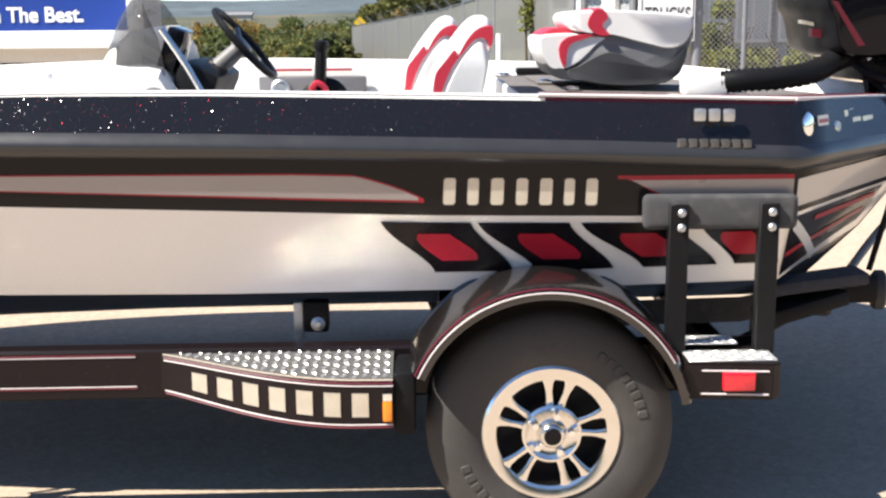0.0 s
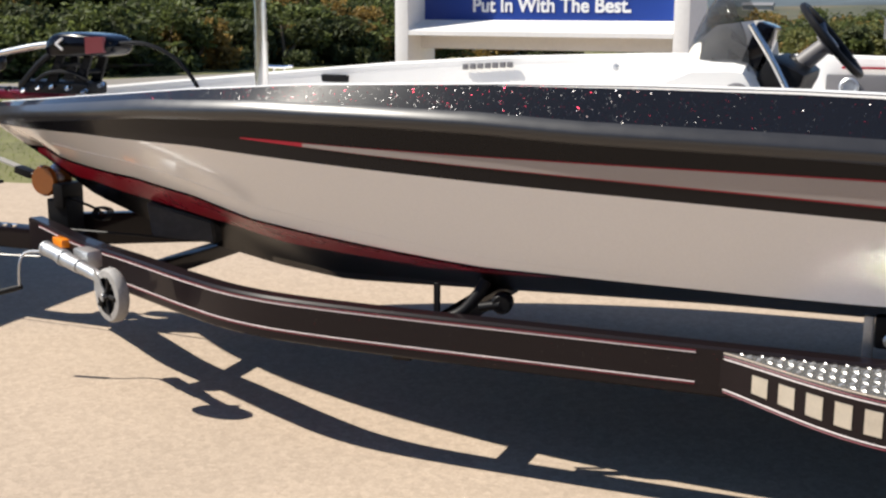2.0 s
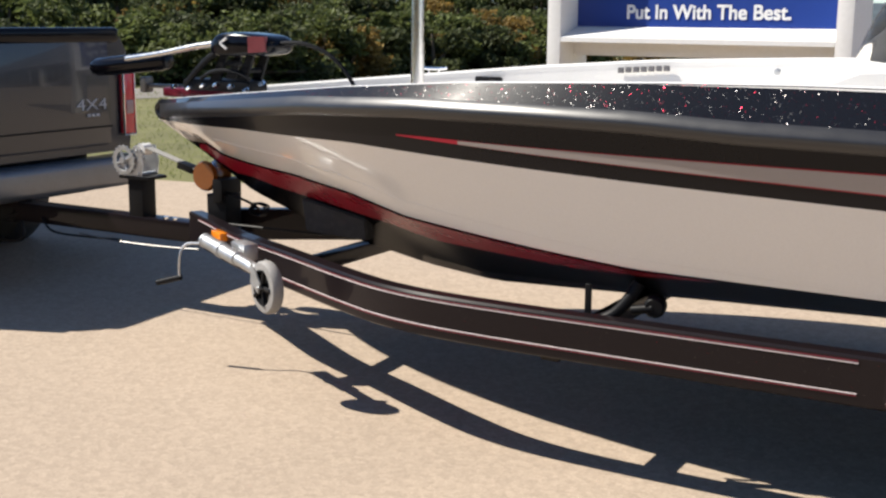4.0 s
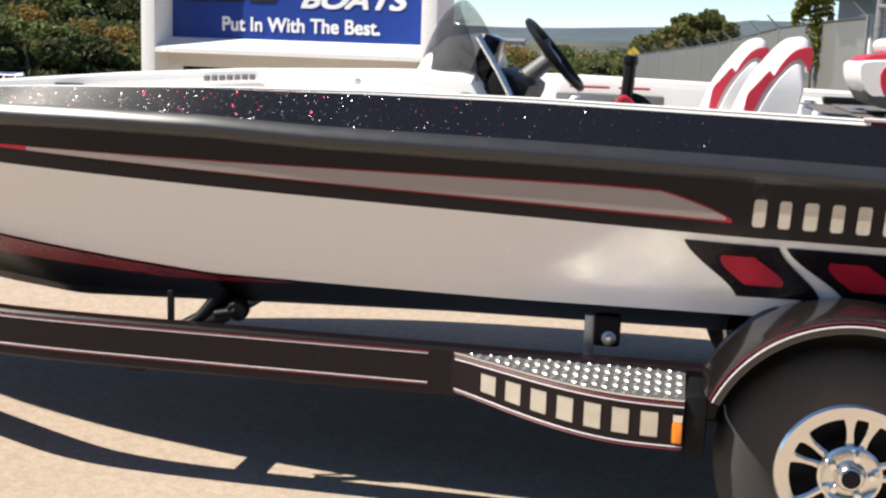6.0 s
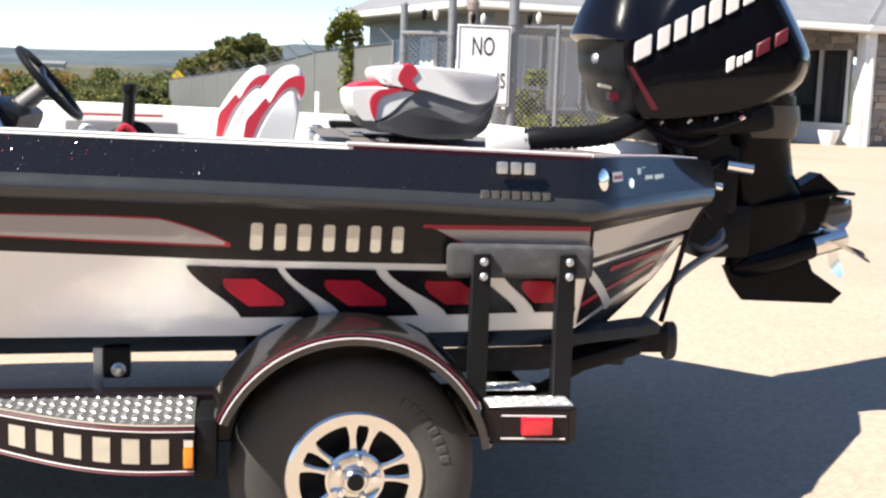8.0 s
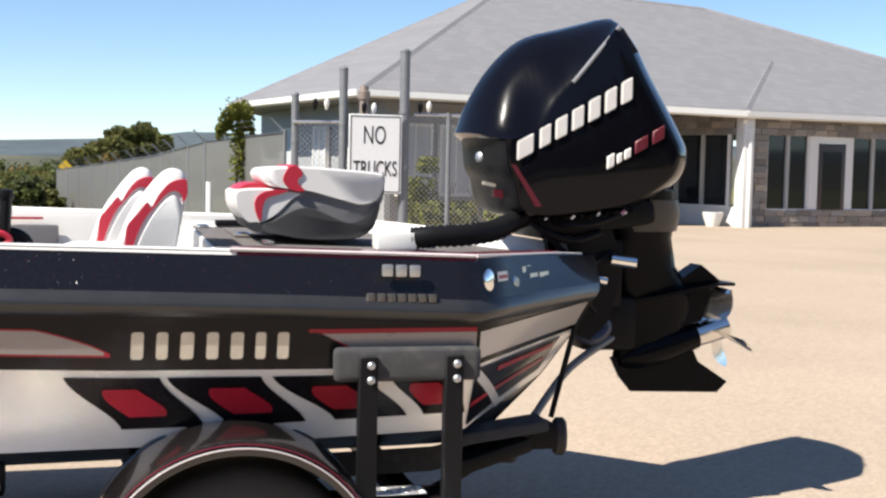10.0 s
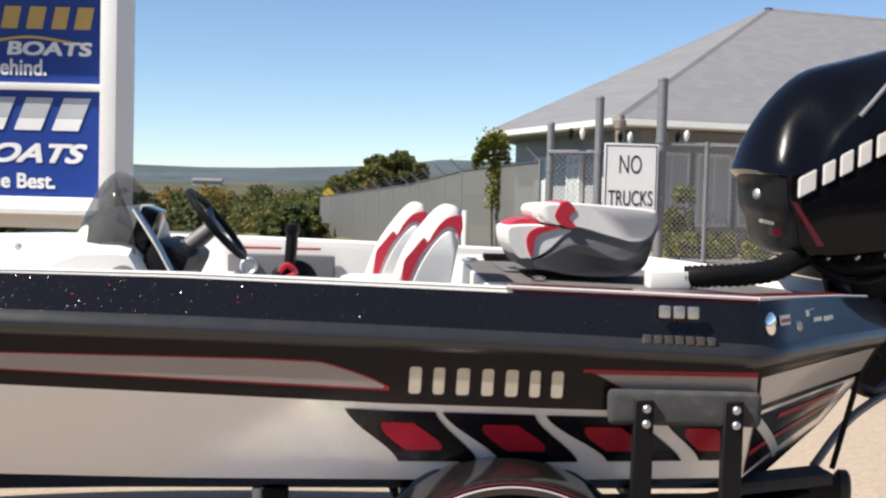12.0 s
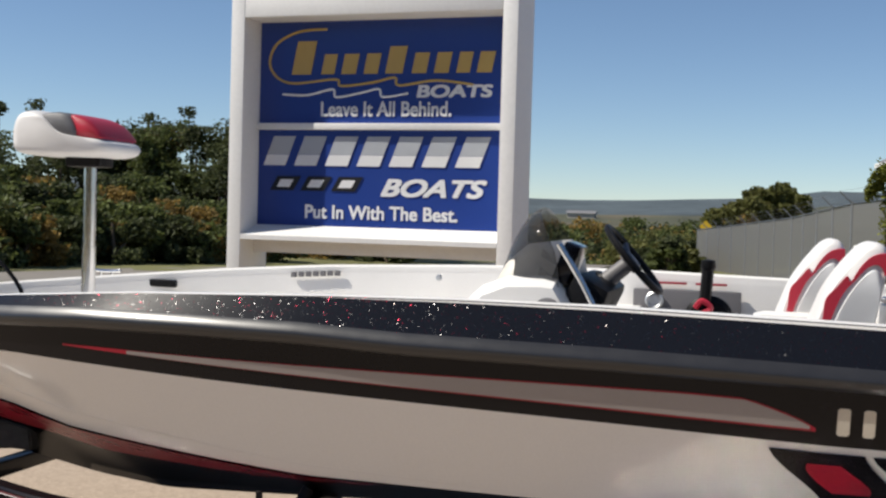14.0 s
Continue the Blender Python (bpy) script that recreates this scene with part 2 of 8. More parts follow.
def stone_piece_mat(name, color, other):
    """Rough stone whose tone differs from piece to piece."""
    m = mat(name, color, 0.9, vary=0.25, scale=5, fine=45, bump=0.6)
    t = m.node_tree
    b = t.nodes["Principled BSDF"]
    old = b.inputs["Base Color"].links[0].from_socket
    info, mx, rg, sc = t.nodes.new("ShaderNodeObjectInfo"), t.nodes.new("ShaderNodeMix"), t.nodes.new("ShaderNodeMapRange"), t.nodes.new("ShaderNodeVectorMath")
    mx.data_type = "RGBA"
    t.links.new(info.outputs["Random"], mx.inputs["Factor"])
    t.links.new(old, mx.inputs["A"])
    mx.inputs["B"].default_value = (*other, 1)
    wn2 = t.nodes.new("ShaderNodeTexWhiteNoise")
    wn2.noise_dimensions = "1D"
    t.links.new(info.outputs["Random"], wn2.inputs["W"])
    rg.inputs["To Min"].default_value, rg.inputs["To Max"].default_value = 0.65, 1.25
    t.links.new(wn2.outputs["Value"], rg.inputs["Value"])
    sc.operation = "SCALE"
    t.links.new(mx.outputs["Result"], sc.inputs[0])
    t.links.new(rg.outputs[0], sc.inputs["Scale"])
    t.links.new(sc.outputs[0], b.inputs["Base Color"])
    return m


STONE_PIECE = stone_piece_mat("tan_stone", (0.32, 0.27, 0.22), (0.21, 0.20, 0.195))
MORTAR = mat("pale_mortar", (0.36, 0.34, 0.31), 0.95, vary=0.15, scale=3, fine=60)
WALL_WHITE = mat("white_wall_paint", (0.72, 0.71, 0.68), 0.7, vary=0.05, scale=1, fine=20)
SIDING = mat("grey_siding", (0.34, 0.35, 0.36), 0.7, vary=0.08, scale=1, fine=25)
DARK_GLASS = mat("dark_window_glass", (0.012, 0.014, 0.016), 0.04, vary=0.2, scale=0.6)
BARK = mat("bark", (0.10, 0.075, 0.05), 0.95, vary=0.35, scale=4, fine=30, bump=0.6)
def leaf_mat(name, color, scale, fine, island):
    """Leaves that let part of the light through."""
    m = mat(name, color, 0.65, vary=0.3, scale=scale, fine=fine, island=island, spec=0.3)
    t = m.node_tree
    b = t.nodes["Principled BSDF"]
    tr, mix = t.nodes.new("ShaderNodeBsdfTranslucent"), t.nodes.new("ShaderNodeMixShader")
    t.links.new(b.inputs["Base Color"].links[0].from_socket, tr.inputs["Color"])
    mix.inputs["Fac"].default_value = 0.4
    t.links.new(b.outputs[0], mix.inputs[1])
    t.links.new(tr.outputs[0], mix.inputs[2])
    t.links.new(mix.outputs[0], t.nodes["Material Output"].inputs["Surface"])
    return m


BLADE = leaf_mat("grass_blades", (0.18, 0.21, 0.05), 1, 9, 0.3)
LEAF = leaf_mat("green_autumn_leaves", (0.105, 0.125, 0.038), 0.35, 4, 0.5)
LEAF_GOLD = leaf_mat("golden_autumn_leaves", (0.25, 0.165, 0.045), 0.4, 4, 0.4)
LEAF_OLIVE = leaf_mat("olive_autumn_leaves", (0.15, 0.15, 0.045), 0.4, 4, 0.45)
LEAF_DARK = leaf_mat("dark_green_leaves", (0.075, 0.088, 0.034), 0.3, 4, 0.45)
LEAF_BRIGHT = leaf_mat("yellow_green_leaves", (0.18, 0.19, 0.035), 2, 12, 0.4)
# woods on the ridge, with the blue of distance haze mixed into the colour
RIDGE = mat("hazy_wooded_ridge", (0.060, 0.078, 0.086), 1.0, vary=0.55, scale=0.008, fine=0.05)
FIELD = mat("far_field", (0.062, 0.064, 0.034), 1.0, vary=0.55, scale=0.03, fine=0.25, dirt=((0.17, 0.125, 0.075), 0.012, 0.8))
TRUCK = mat("dark_grey_truck_paint", (0.024, 0.028, 0.037), 0.25, 0.3, 0.05, 3, coat=0.5)
STRAP = mat("grey_webbing", (0.30, 0.29, 0.27), 0.8, vary=0.15, scale=60, fine=500)

# ---------------------------------------------------------------- mesh helpers
PLACE = {}


def finish(name, bm, material, angle=38):
    me = bpy.data.meshes.new(name)
    bmesh.ops.recalc_face_normals(bm, faces=bm.faces)
    bm.to_mesh(me)
    bm.free()
    for p in me.polygons:
        p.use_smooth = True
    me.set_sharp_from_angle(angle=radians(angle))
    me.materials.append(material)
    return me


def thing(name, at, label, category, group="", kind=""):
    """An Empty at the base of a thing, which parents its parts."""
    ob = new(name)
    ob.location = at
    ob.empty_display_size = 0.1
    PLACE[ob] = Vector(at)
    return tagged(ob, label, category, group, kind)


def part(name, bm, material, parent, label="", angle=38):
    """One mesh object under a thing or a part; bm is in world metres."""
    me = finish(name, bm, material, angle)
    me.transform(Matrix.Translation(-PLACE[parent]))
    ob = new(name, me)
    ob.parent = parent
    PLACE[ob] = PLACE[parent]
    if label:
        tagged(ob, label)
    return ob


def single(name, bm, material, label, category, group="", kind="", angle=38):
    """A thing of one mesh."""
    return tagged(new(name, finish(name, bm, material, angle)), label, category, group, kind)


def B():
    return bmesh.new()


def box(bm, x0, x1, y0, y1, z0, z1, bevel=0.0, m=None, seg=2):
    made = bmesh.ops.create_cube(bm, size=1)["verts"]
    for v in made:
        v.co = Vector(((x0 + x1) / 2 + v.co.x * (x1 - x0), (y0 + y1) / 2 + v.co.y * (y1 - y0), (z0 + z1) / 2 + v.co.z * (z1 - z0)))
    if bevel:
        edges = list({e for v in made for e in v.link_edges})
        made = bmesh.ops.bevel(bm, geom=edges, offset=bevel, segments=seg, affect="EDGES", profile=0.6)["verts"]
        made = list({v for v in made})
    if m is not None:
        for v in made:
            v.co = m @ v.co
    return bm


def ring(center, a, b, seg=16, turn=0.0):
    return [center + a * math.cos(turn + 2 * math.pi * k / seg) + b * math.sin(turn + 2 * math.pi * k / seg) for k in range(seg)]


def loft(bm, rings, cap=True, closed=True):
    rows = [[bm.verts.new(p) for p in r] for r in rings]
    n = len(rows[0])
    for r, q in zip(rows, rows[1:]):
        for k in range(n if closed else n - 1):
            quad = [r[k], r[(k + 1) % n], q[(k + 1) % n], q[k]]
            if len(set(quad)) == 4:
                bm.faces.new(quad)
    if cap:
        bm.faces.new(rows[0])
        bm.faces.new(rows[-1])
    return bm


def cyl(bm, p, q, r, r2=None, seg=14):
    p, q = Vector(p), Vector(q)
    d = (q - p).normalized()
    a = d.orthogonal().normalized()
    b = d.cross(a)
    r2 = r if r2 is None else r2
    return loft(bm, [ring(p, a * r, b * r, seg), ring(q, a * r2, b * r2, seg)])


def smooth_path(pts, n=6):
    """A smooth path through the points."""
    pts = [Vector(p) for p in pts]
    out = []
    for i in range(len(pts) - 1):
        p0, p1, p2, p3 = pts[max(0, i - 1)], pts[i], pts[i + 1], pts[min(len(pts) - 1, i + 2)]
        for k in range(n):
            t = k / n
            out.append(0.5 * (2 * p1 + (p2 - p0) * t + (2 * p0 - 5 * p1 + 4 * p2 - p3) * t * t + (3 * p1 - p0 - 3 * p2 + p3) * t ** 3))
    return out + [pts[-1]]


def tube(bm, pts, r, seg=10, n=6, wave=0.0):
    path = smooth_path(pts, n) if len(pts) > 2 else [Vector(p) for p in pts]
    rings, a = [], None
    for i, p in enumerate(path):
        d = (path[min(i + 1, len(path) - 1)] - path[max(i - 1, 0)]).normalized()
        a = (d.orthogonal() if a is None else a - d * a.dot(d)).normalized()
        rr = r * (1 + (wave if i % 2 else 0))
        rings.append(ring(p, a * rr, d.cross(a) * rr, seg))
    return loft(bm, rings)


def lathe(bm, center, axis, profile, seg=48):
    """Turns (radius, along-axis) pairs round the axis."""
    axis = Vector(axis).normalized()
    a = axis.orthogonal().normalized()
    b = axis.cross(a)
    c = Vector(center)
    return loft(bm, [ring(c + axis * h, a * max(r, 1e-4), b * max(r, 1e-4), seg) for r, h in profile], cap=False)


def prism(bm, pts, d):
    """A flat outline pushed along d."""
    d = Vector(d)
    pts = [Vector(p) for p in pts]
    return loft(bm, [pts, [p + d for p in pts]])


def text_mesh(name, words, height, m, material, parent, shear=0.0, width=None, depth=0.002, bold=0.0):
    """Words in the built-in font, standing on the x axis of m, as a mesh."""
    cu = bpy.data.curves.new(name, "FONT")
    cu.body, cu.size, cu.shear, cu.extrude = words, 1.0, shear, depth / height
    cu.align_x = "CENTER"
    tmp = bpy.data.objects.new(name, cu)
    me = bpy.data.meshes.new_from_object(tmp)
    if bold:
        bm = B()
        for k, (a, b) in enumerate(((-1, -1), (1, -1), (-1, 1), (1, 1), (0, 0), (0, 1), (0, -1))):
            n = len(bm.verts)
            bm.from_mesh(me)
            bm.verts.ensure_lookup_table()
            for v in bm.verts[n:]:
                v.co += Vector((a * bold, b * bold, 0.0004 * k / height))
        bm.to_mesh(me)
        bm.free()
    bpy.data.objects.remove(tmp)
    xs, ys = [v.co.x for v in me.vertices], [v.co.y for v in me.vertices]
    cap = max(ys) - min(ys)
    w = max(xs) - min(xs)
    sx = (width / w) if width else height / cap
    me.transform(Matrix.Diagonal((sx, height / cap, height, 1)) @ Matrix.Translation((-(max(xs) + min(xs)) / 2, -min(ys), 0)))
    me.transform(m)
    me.transform(Matrix.Translation(-PLACE[parent]))
    me.materials.append(material)
    ob = new(name, me)
    ob.parent = parent
    PLACE[ob] = PLACE[parent]
    return ob


def curve_fn(table):
    """A smooth function through (x, value) pairs."""
    table = sorted(table)
    xs, vs = [a for a, _ in table], [b for _, b in table]
    return lambda x: float(np.interp(x, xs, vs))


# ---------------------------------------------------------------- ground, road, distance
def ground_z(x, y):
    side = min(1.0, max(0.0, (x - 0.5) / 3.5))
    valley, yard = float(np.interp(y, (4, 6, 16, 24, 46), (0, 0.06, 0.22, 0.16, -0.45))), float(np.interp(y, (4, 6, 20), (0, 0.06, 0.3)))
    rise = valley + (yard - valley) * side + float(np.interp(x, (1.5, 3.5), (0, 0.19)) * np.interp(y, (2, 4, 20), (0, 1, 0)))
    if x < -12:
        rise *= max(0, 1 + (x + 12) / 10)
    r = math.hypot(x, y)
    fall = 0.0
    if y > 48:
        t = min(1, (y - 48) / 110)
        fall = -9 * t * t * (3 - 2 * t)
        if x > 6:
            fall *= max(0, 1 - (x - 6) / 40)
    hill = 0.0
    if r > 500:
        t = min(1, (r - 500) / 1400)
        hill = (46 + 5 * math.sin(x / 260.0) + 3 * math.sin(x / 90.0 + 1)) * t * t * (3 - 2 * t)
    return rise + fall + hill - 0.006


def grow_ground():
    bm = B()
    radii = [0, 3, 6, 9, 12, 15, 18, 22, 27, 33, 40, 48, 58, 70, 85, 105, 130, 160, 200, 260, 340, 450, 600, 800, 1050, 1350, 1700, 2000, 2500, 3200]
    seg = 128
    rows = []
    for r in radii[1:]:
        row = []
        for k in range(seg):
            a = 2 * math.pi * k / seg
            x, y = r * math.cos(a), r * math.sin(a)
            edge = float(np.interp(y, (5.5, 7.2, 7.7, 9.0, 12.4, 22, 23.2, 30, 40), (-10.5, -10.5, -7.2, -4.6, -2.2, 1.6, 3.2, 4.6, 9.0)))
            dip = 0.15 if edge + 2.0 < x < 30 and -12 < y < 37 else 0.0
            row.append(bm.verts.new((x, y, ground_z(x, y) - dip)))
        rows.append(row)
    c = bm.verts.new((0, 0, ground_z(0, 0) - 0.15))
    for k in range(seg):
        bm.faces.new((c, rows[0][k], rows[0][(k + 1) % seg]))
    for r, q in zip(rows, rows[1:]):
        for k in range(seg):
            bm.faces.new((r[k], q[k], q[(k + 1) % seg], r[(k + 1) % seg]))
    ob = single("ground", bm, GRASS_SOIL, "dry autumn grass falling away to a wooded valley and ridge", "ground", kind="structure", angle=180)
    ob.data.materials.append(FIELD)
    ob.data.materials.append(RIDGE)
    # beyond 1000 m the ground takes the haze-tinted ridge colour
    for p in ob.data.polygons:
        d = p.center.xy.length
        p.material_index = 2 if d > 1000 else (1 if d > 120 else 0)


def sheet(name, outline, step, lift, material, label, category):
    """A paved area that follows the ground."""
    xs = [p[0] for p in outline]
    ys = [p[1] for p in outline]
    bm = B()
    vs = [bm.verts.new((x, y, 0)) for x, y in outline]
    bm.faces.new(vs)
    x = min(xs) + step
    while x < max(xs):
        bmesh.ops.bisect_plane(bm, geom=bm.verts[:] + bm.edges[:] + bm.faces[:], plane_co=(x, 0, 0), plane_no=(1, 0, 0))
        x += step
    y = min(ys) + step
    while y < max(ys):
        bmesh.ops.bisect_plane(bm, geom=bm.verts[:] + bm.edges[:] + bm.faces[:], plane_co=(0, y, 0), plane_no=(0, 1, 0))
        y += step
    for v in bm.verts:
        v.co.z = ground_z(v.co.x, v.co.y) + lift
    return single(name, bm, material, label, category, kind="structure", angle=180)


grow_ground()
sheet("pavement", [(-10.5, -14), (34, -14), (34, 40), (9, 40), (4.6, 30), (3.2, 23.2), (1.6, 22), (-2.2, 12.4), (-4.6, 9.0), (-7.2, 7.7), (-10.5, 7.2)], 2.0, 0.006, PAVE,
      "worn beige asphalt parking lot with fine stone grit", "pavement")
sheet("road", [(-34, 5.5), (-20, 11.2), (-15.0, 14.6), (-12.6, 20), (-9.5, 28), (-6.5, 45), (-6.5, 60), (-9.5, 110), (-12, 110), (-10.5, 60), (-12.0, 45), (-14.2, 30), (-15.2, 23), (-16.8, 18.6), (-20.5, 15.0), (-36, 8.5)], 3.0, 0.01, ROAD,
      "pale grey two-lane road beyond the verge", "road")

# ---------------------------------------------------------------- boat hull
YC = 4.30
BOW = -4.47


def plan(x, x0, end, beam, p):
    if x > 1.15:
        return beam - (x - 1.15) * 0.98
    u = min(1.0, max(0.0, (x0 - x) / (x0 - end)))
    return beam * (1 - u ** p)


Z_GUN = curve_fn([(1.9, 1.235), (1.7, 1.26), (1.15, 1.298), (0.6, 1.312), (0.1, 1.324), (-0.55, 1.338), (-1.0, 1.339), (-1.44, 1.332), (-2.15, 1.308), (-2.7, 1.271), (-3.39, 1.209), (-4.0, 1.151), (-4.6, 1.092)])
Z_RUB = curve_fn([(1.9, 1.125), (1.15, 1.139), (0.6, 1.16), (0.1, 1.175), (-0.54, 1.192), (-1.18, 1.203), (-1.5, 1.218), (-1.9, 1.222), (-2.35, 1.221), (-2.93, 1.198), (-3.87, 1.113), (-4.6, 1.042)])
Z_DARK = curve_fn([(1.9, 0.99), (1.15, 0.966), (0.7, 0.966), (0.08, 0.975), (-0.54, 0.996), (-1.2, 1.017), (-1.5, 1.027), (-1.91, 1.042), (-2.66, 1.072), (-3.37, 1.066), (-4.0, 1.036), (-4.6, 1.0)])
Z_CHINE = curve_fn([(1.9, 0.8), (1.15, 0.745), (0.5, 0.728), (-0.55, 0.722), (-1.23, 0.728), (-1.54, 0.73), (-1.86, 0.752), (-2.22, 0.78), (-2.49, 0.802), (-2.8, 0.855), (-3.17, 0.883), (-3.9, 0.885), (-4.6, 0.93)])
Z_KEEL = curve_fn([(1.9, 0.47), (-0.93, 0.443), (-1.52, 0.427), (-2.12, 0.407), (-2.53, 0.395), (-2.87, 0.432), (-3.19, 0.492), (-3.5, 0.562), (-3.87, 0.684), (-4.18, 0.858), (-4.45, 0.995), (-4.6, 1.06)])


def levels(x):
    """Half widths and heights of the hull's edges at a station, from gunwale to keel."""
    k = Z_KEEL(x)
    w = plan(x, -0.85, BOW, 1.10, 2.9)
    s = min(1.0, max(0.0, w) / 0.3)
    wc = plan(x, -0.95, -4.16, 0.975, 2.6)
    zr, zg, zd, zc = Z_RUB(x), Z_GUN(x), Z_DARK(x), Z_CHINE(x)
    lean = 0.14 * min(1.0, max(0.0, (x - 1.15) / 0.67))
    rows = [(w - 0.035 * s - lean, zg), (w + 0.005 * s, zr + 0.03), (w + 0.035 * s, zr + 0.004), (w + 0.038 * s, zr - 0.018), (w + 0.01 * s, zr - 0.04), (w - 0.012 * s, zd), (max(0, min(wc, w - 0.02)), zc), (0.0, k)]
    return [(max(0.0, a), max(z, k)) for a, z in rows]


def side_y(x, z):
    """The near side's y at a place on the hull."""
    rows = levels(x)
    for (a, za), (b, zb) in zip(rows[1:], rows[2:]):
        if za >= z >= zb:
            f = (za - z) / max(1e-6, za - zb)
            return YC - (a + (b - a) * f)
    return YC - (rows[1][0] if z > rows[1][1] else rows[-2][0])


STATIONS = [1.82 - 0.67 * k / 5 for k in range(5)] + [1.15 - 0.07 * k for k in range(75)] + [-4.07 - 0.4 * (k / 12) ** 0.8 for k in range(1, 13)] + [BOW - 0.005]


def hull_band(i, j, sides=(-1, 1), sub=1):
    bm = B()
    for s in sides:
        rows = []
        for x in STATIONS:
            lv = levels(x)[i:j + 1]
            rake = 0.5 * max(0.0, (x - 1.15) / 0.67)
            pts = []
            for (a, za), (b, zb) in zip(lv, lv[1:]):
                for q in range(sub):
                    f = q / sub
                    z = za + (zb - za) * f
                    pts.append((x - rake * (1.16 - z), YC + s * (a + (b - a) * f), z))
            pts.append((x - rake * (1.16 - lv[-1][1]), YC + s * lv[-1][0], lv[-1][1]))
            rows.append(pts)
        loft(bm, rows, cap=False, closed=False)
    bmesh.ops.remove_doubles(bm, verts=bm.verts, dist=0.0004)
    return bm


DULL_BADGE = mat("dull_dark_badge", (0.13, 0.125, 0.12), 0.4, 0.6, 0.15, 40)


def build_boat():
    boat = thing("bass_boat", (0.4, YC, 0.40), "black, white and red glitter bass boat sitting on a trailer", "boat")
    part("sheer_panel", hull_band(0, 1, sub=3), FLAKE, boat, "black glitter gelcoat panel below the gunwale", 60)
    part("rub_rail", hull_band(1, 4), RUB, boat, "black rounded rub rail", 70)
    part("topside_band", hull_band(4, 5, sub=2), BLACK_GEL, boat, "glossy black band with decals", 60)
    part("topside", hull_band(5, 6, sub=3), WHITE_GEL, boat, "glossy white lower hull side", 60)
    part("hull_bottom", hull_band(6, 7, sub=6), BLACK_BOTTOM, boat, "black hull bottom", 60)
    bm = B()
    lv = levels(1.82)
    pts = [Vector((1.82 - 0.5 * (1.16 - z), YC - a, z)) for a, z in lv] + [Vector((1.82 - 0.5 * (1.16 - z), YC + a, z)) for a, z in reversed(lv[:-1])]
    prism(bm, pts, (0.004, 0, 0))
    part("transom", bm, BLACK_GEL, boat)
    # white stem cap at the bow
    bm = B()
    tube(bm, [(BOW + 0.03, YC, 1.10), (BOW - 0.01, YC, 1.07), (BOW - 0.002, YC, 1.03), (BOW + 0.06, YC, 0.995)], 0.014)
    part("bow_cap", bm, RUB, boat, "black bow cap")

    def strip(name, x0, x1, low, high, material, label="", n=40, lift=0.003):
        bm = B()
        rows = []
        for k in range(n + 1):
            x = x0 + (x1 - x0) * k / n
            a, b = low(x), high(x)
            rows.append([(x, side_y(x, a + (b - a) * q / 4) - lift, a + (b - a) * q / 4) for q in range(5)])
        loft(bm, rows, cap=False, closed=False)
        return part(name, bm, material, boat, label, 180)

    # long grey stripe with red edges, pointed forward and slanted aft
    back = lambda x: max(0, min(1, (-x - 0.3) / 2.1))
    top = lambda x: Z_DARK(x) + 0.112 - 0.055 * back(x)
    bot = lambda x: Z_DARK(x) + 0.045 + 0.008 * back(x)

    def aft(x):
        return max(0.0, 1 - max(0, x + 0.13) / 0.19) ** 0.7 if x > -0.13 else 1

    strip("stripe_edge", -2.42, 0.066, lambda x: bot(x) - 0.006 * (1 - back(x)), lambda x: bot(x) + (top(x) - bot(x)) * aft(x) + 0.005 - 0.003 * back(x), RED_DECAL, "red decal edging", 60, 0.002)
    strip("stripe", -2.15, 0.05, bot, lambda x: bot(x) + (top(x) - bot(x)) * aft(x), GREY_STRIPE, "silver-grey pointed decal stripe", 60)
    # rear stripe and its tail on the quarter
    fore = lambda x: min(1.0, max(0.05, (x - 0.66) / 0.12))
    strip("rear_stripe_edge", 0.63, 1.145, lambda x: Z_DARK(x) + 0.115 - 0.07 * fore(x), lambda x: Z_DARK(x) + 0.122, RED_DECAL, "red decal edging", 20, 0.002)
    strip("rear_stripe", 0.67, 1.145, lambda x: Z_DARK(x) + 0.112 - 0.055 * fore(x), lambda x: Z_DARK(x) + 0.108, GREY_STRIPE, "", 20)
    # white line under the black band, and the dark panel with slanted red lozenges
    z_top, z_low = (lambda x: Z_DARK(x) - 0.022), (lambda x: Z_CHINE(x) + 0.062)
    h = lambda x, f: z_low(x) + (z_top(x) - z_low(x)) * f

    def slanted(name, x_top, x_low, width, f0, f1, material, label="", lift=0.004, top_width=None, taper=0.0):
        """A slanted flame of given width: its top starts at x_top, its foot at x_low."""
        bm = B()
        rows = []
        n = 14
        for k in range(n + 1):
            f = k / n
            g = f1 + (f0 - f1) * f
            e = f * f * (3 - 2 * f)
            xa = x_top + (x_low - x_top) * (0.35 * f + 0.65 * e)
            pinch = 1 - taper * abs(2 * f - 1) ** 2.2
            wide = width + ((top_width or width) - width) * (1 - e)
            mid = xa + wide / 2
            row = []
            for q in range(7):
                x = mid + wide * pinch * (q / 6 - 0.5)
                z = h(x, g)
                row.append((x, side_y(x, z) - lift, z))
            rows.append(row)
        loft(bm, rows, cap=False, closed=False)
        return part(name, bm, material, boat, label, 180)

    for xt, tw, xl, w, heart in ((-0.061, 0.264, 0.098, 0.239, (0.030, 0.128, 0.100, 0.143)), (0.224, 0.270, 0.404, 0.235, (0.328, 0.139, 0.400, 0.152)),
                                 (0.528, 0.280, 0.727, 0.225, (0.632, 0.139, 0.700, 0.150)), (0.880, 0.220, 1.005, 0.135, (0.935, 0.120, 0.985, 0.110))):
        slanted("flame_panel", xt, xl, w, 0.0, 1.0, BLACK_GEL, "black slanted flame decal", top_width=tw)
